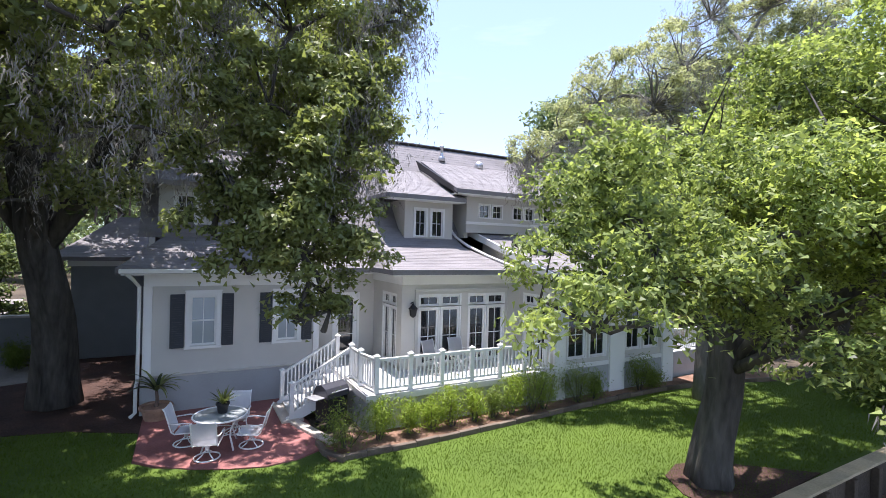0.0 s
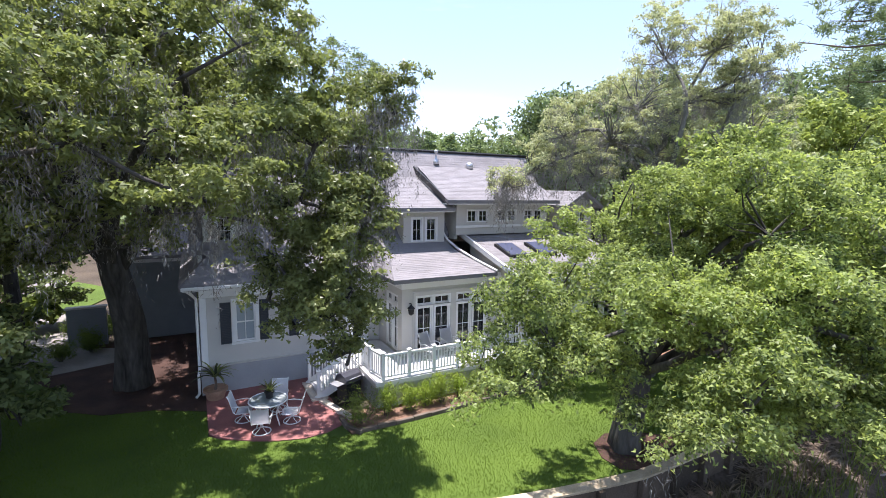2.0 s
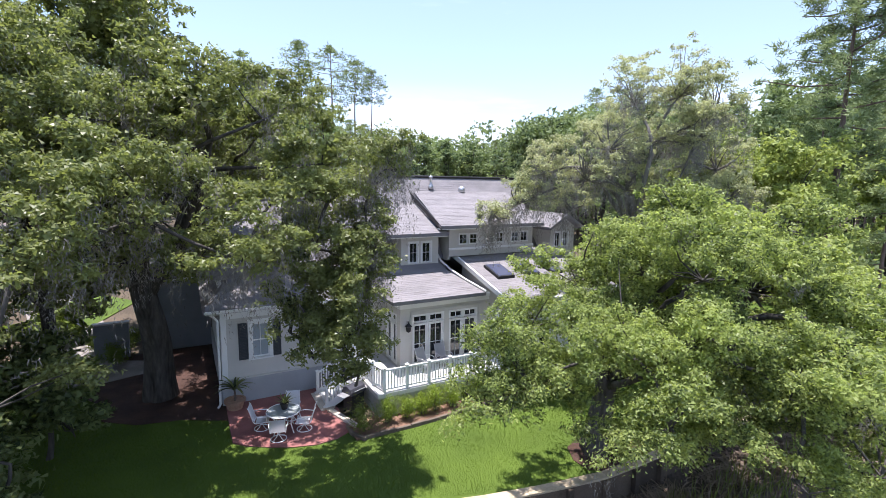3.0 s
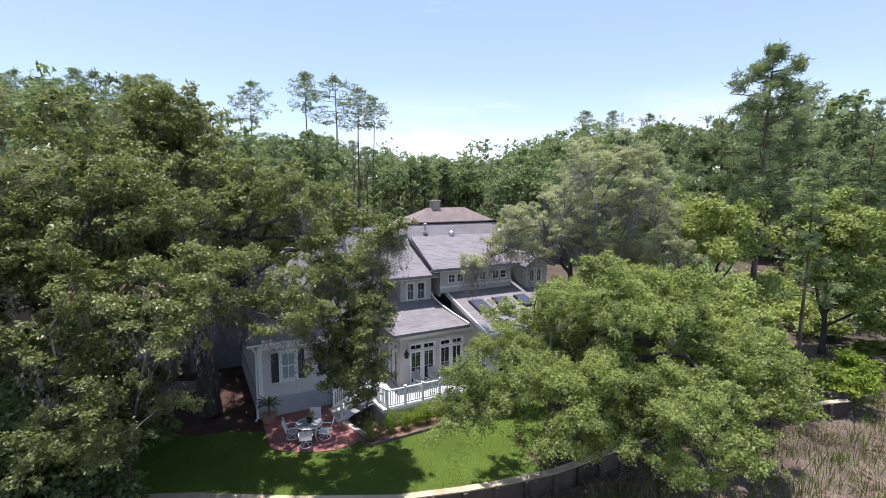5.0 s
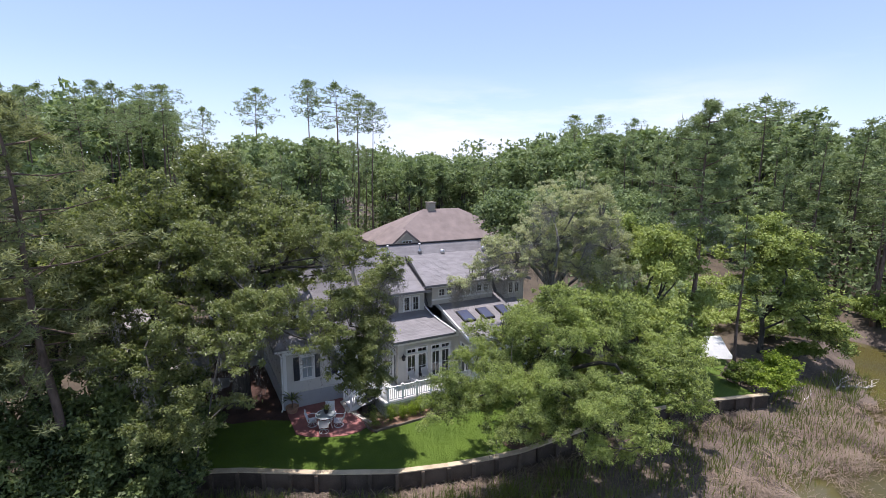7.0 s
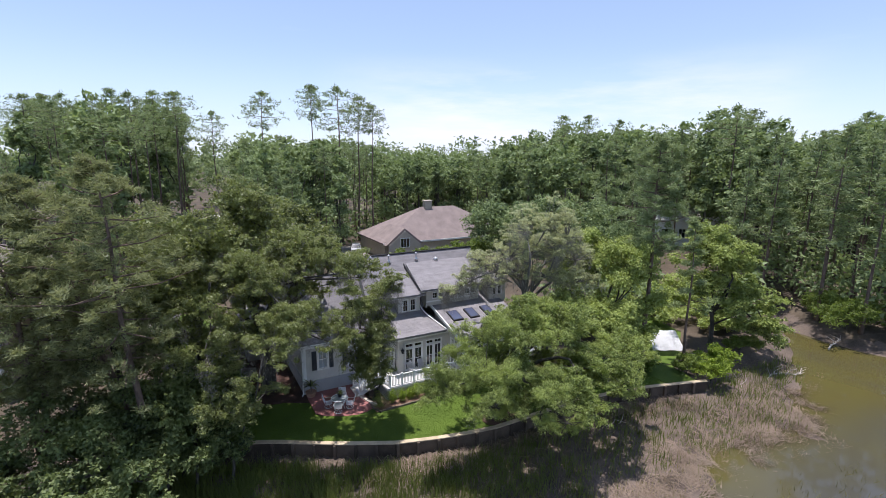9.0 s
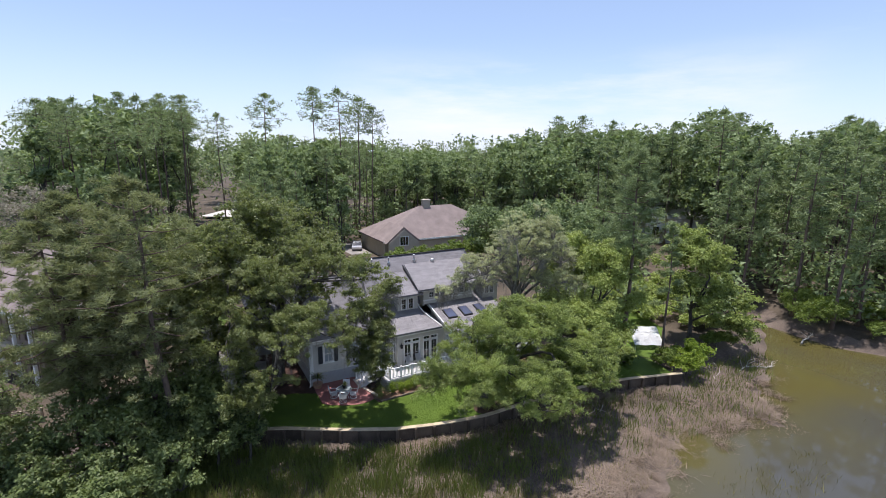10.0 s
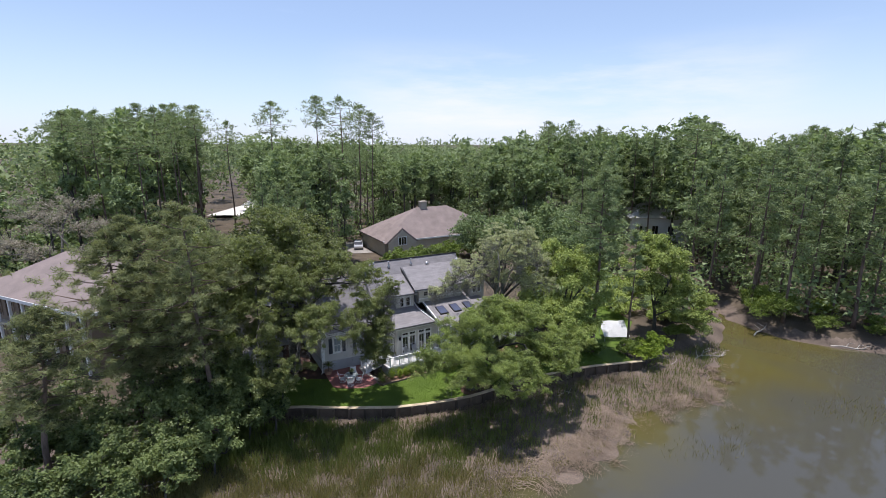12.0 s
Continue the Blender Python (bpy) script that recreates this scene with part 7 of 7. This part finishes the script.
for i, (x, y, h, w) in enumerate(((36, 15, 2.4, 4.2), (39, 18, 2.8, 4.6), (34.5, 20, 2.2, 4.0), (41, 13, 2.6, 4.4), (30.5, 19.5, 2.0, 3.6), (43.5, 16, 3.0, 4.6), (40, 22, 3.0, 4.8), (35, 24, 2.6, 4.4), (29, 23, 2.4, 4.2), (45.5, 20, 3.2, 4.8), (38.5, 11, 1.8, 3.2), (25.5, 17, 2.2, 3.6))):
    make_tree("woodland_bush", "spreading green bush at the edge of the woods", (x, y, 0), (x, y, h * 0.3), 0.07, [(x, y, h * 0.6, w * 0.5, w * 0.5, h * 0.35), (x + w * 0.3, y - 0.4, h * 0.4, w * 0.35, w * 0.35, h * 0.3), (x - w * 0.3, y, h * 0.42, w * 0.35, w * 0.35, h * 0.3)], FRESHLEAF, BARK, puff=0.4, leaves=3200, quads=False, leaf_len=0.27, leaf_w=0.17, seed=480 + i, category="bush")


def parked_car(x, y, h):
    """A small saloon, nose along its own x."""
    root = tagged(group_at("parked_car", x, y, 0.03, h), "silver car parked on the neighbour's drive", "car")
    bm = bmesh.new()
    prism(bm, [(-2.2, 0.3), (2.2, 0.3), (2.25, 0.7), (1.9, 0.88), (-2.1, 0.95), (-2.28, 0.7)], "y", -0.86, 0.86)
    part("body", bm, STEEL, root)
    bm = bmesh.new()
    prism(bm, [(-1.75, 0.93), (1.1, 0.9), (0.45, 1.42), (-1.1, 1.44)], "y", -0.74, 0.74)
    cabin = part("cabin", bm, PANE, root, "dark glass")
    part("roof_panel", boxes((-1.1, 0.42, -0.72, 0.72, 1.43, 1.47), bevel=0.01), STEEL, cabin)
    for sx in (-1.35, 1.35):
        for sy in (-0.8, 0.8):
            bm = bmesh.new()
            tube(bm, [(sx, sy - 0.1, 0.32), (sx, sy + 0.1, 0.32)], 0.32, 14)
            wheel = part("wheel", bm, DARKMETAL, root)
            bm = bmesh.new()
            tube(bm, [(sx, sy - 0.11, 0.32), (sx, sy + 0.11, 0.32)], 0.18, 10)
            part("rim", bm, STEEL, wheel)


parked_car(19.6, 66.5, 70)


def rail_fence(x, y, h, panels):
    """A low weathered rail fence."""
    root = tagged(group_at("rail_fence", x, y, 0, h), "low weathered rail fence before the brown house", "fence")
    for i in range(panels + 1):
        part("post", boxes((i * 1.8 - 0.06, i * 1.8 + 0.06, -0.06, 0.06, -0.4, 1.05), bevel=0.01), CAP, root)
    for i in range(panels):
        for z in (0.25, 0.55, 0.85):
            part("rail", boxes((i * 1.8 + 0.06, i * 1.8 + 1.74, -0.03, 0.03, z, z + 0.1)), CAP, root)


rail_fence(-23.5, 22.0, -12, 3)
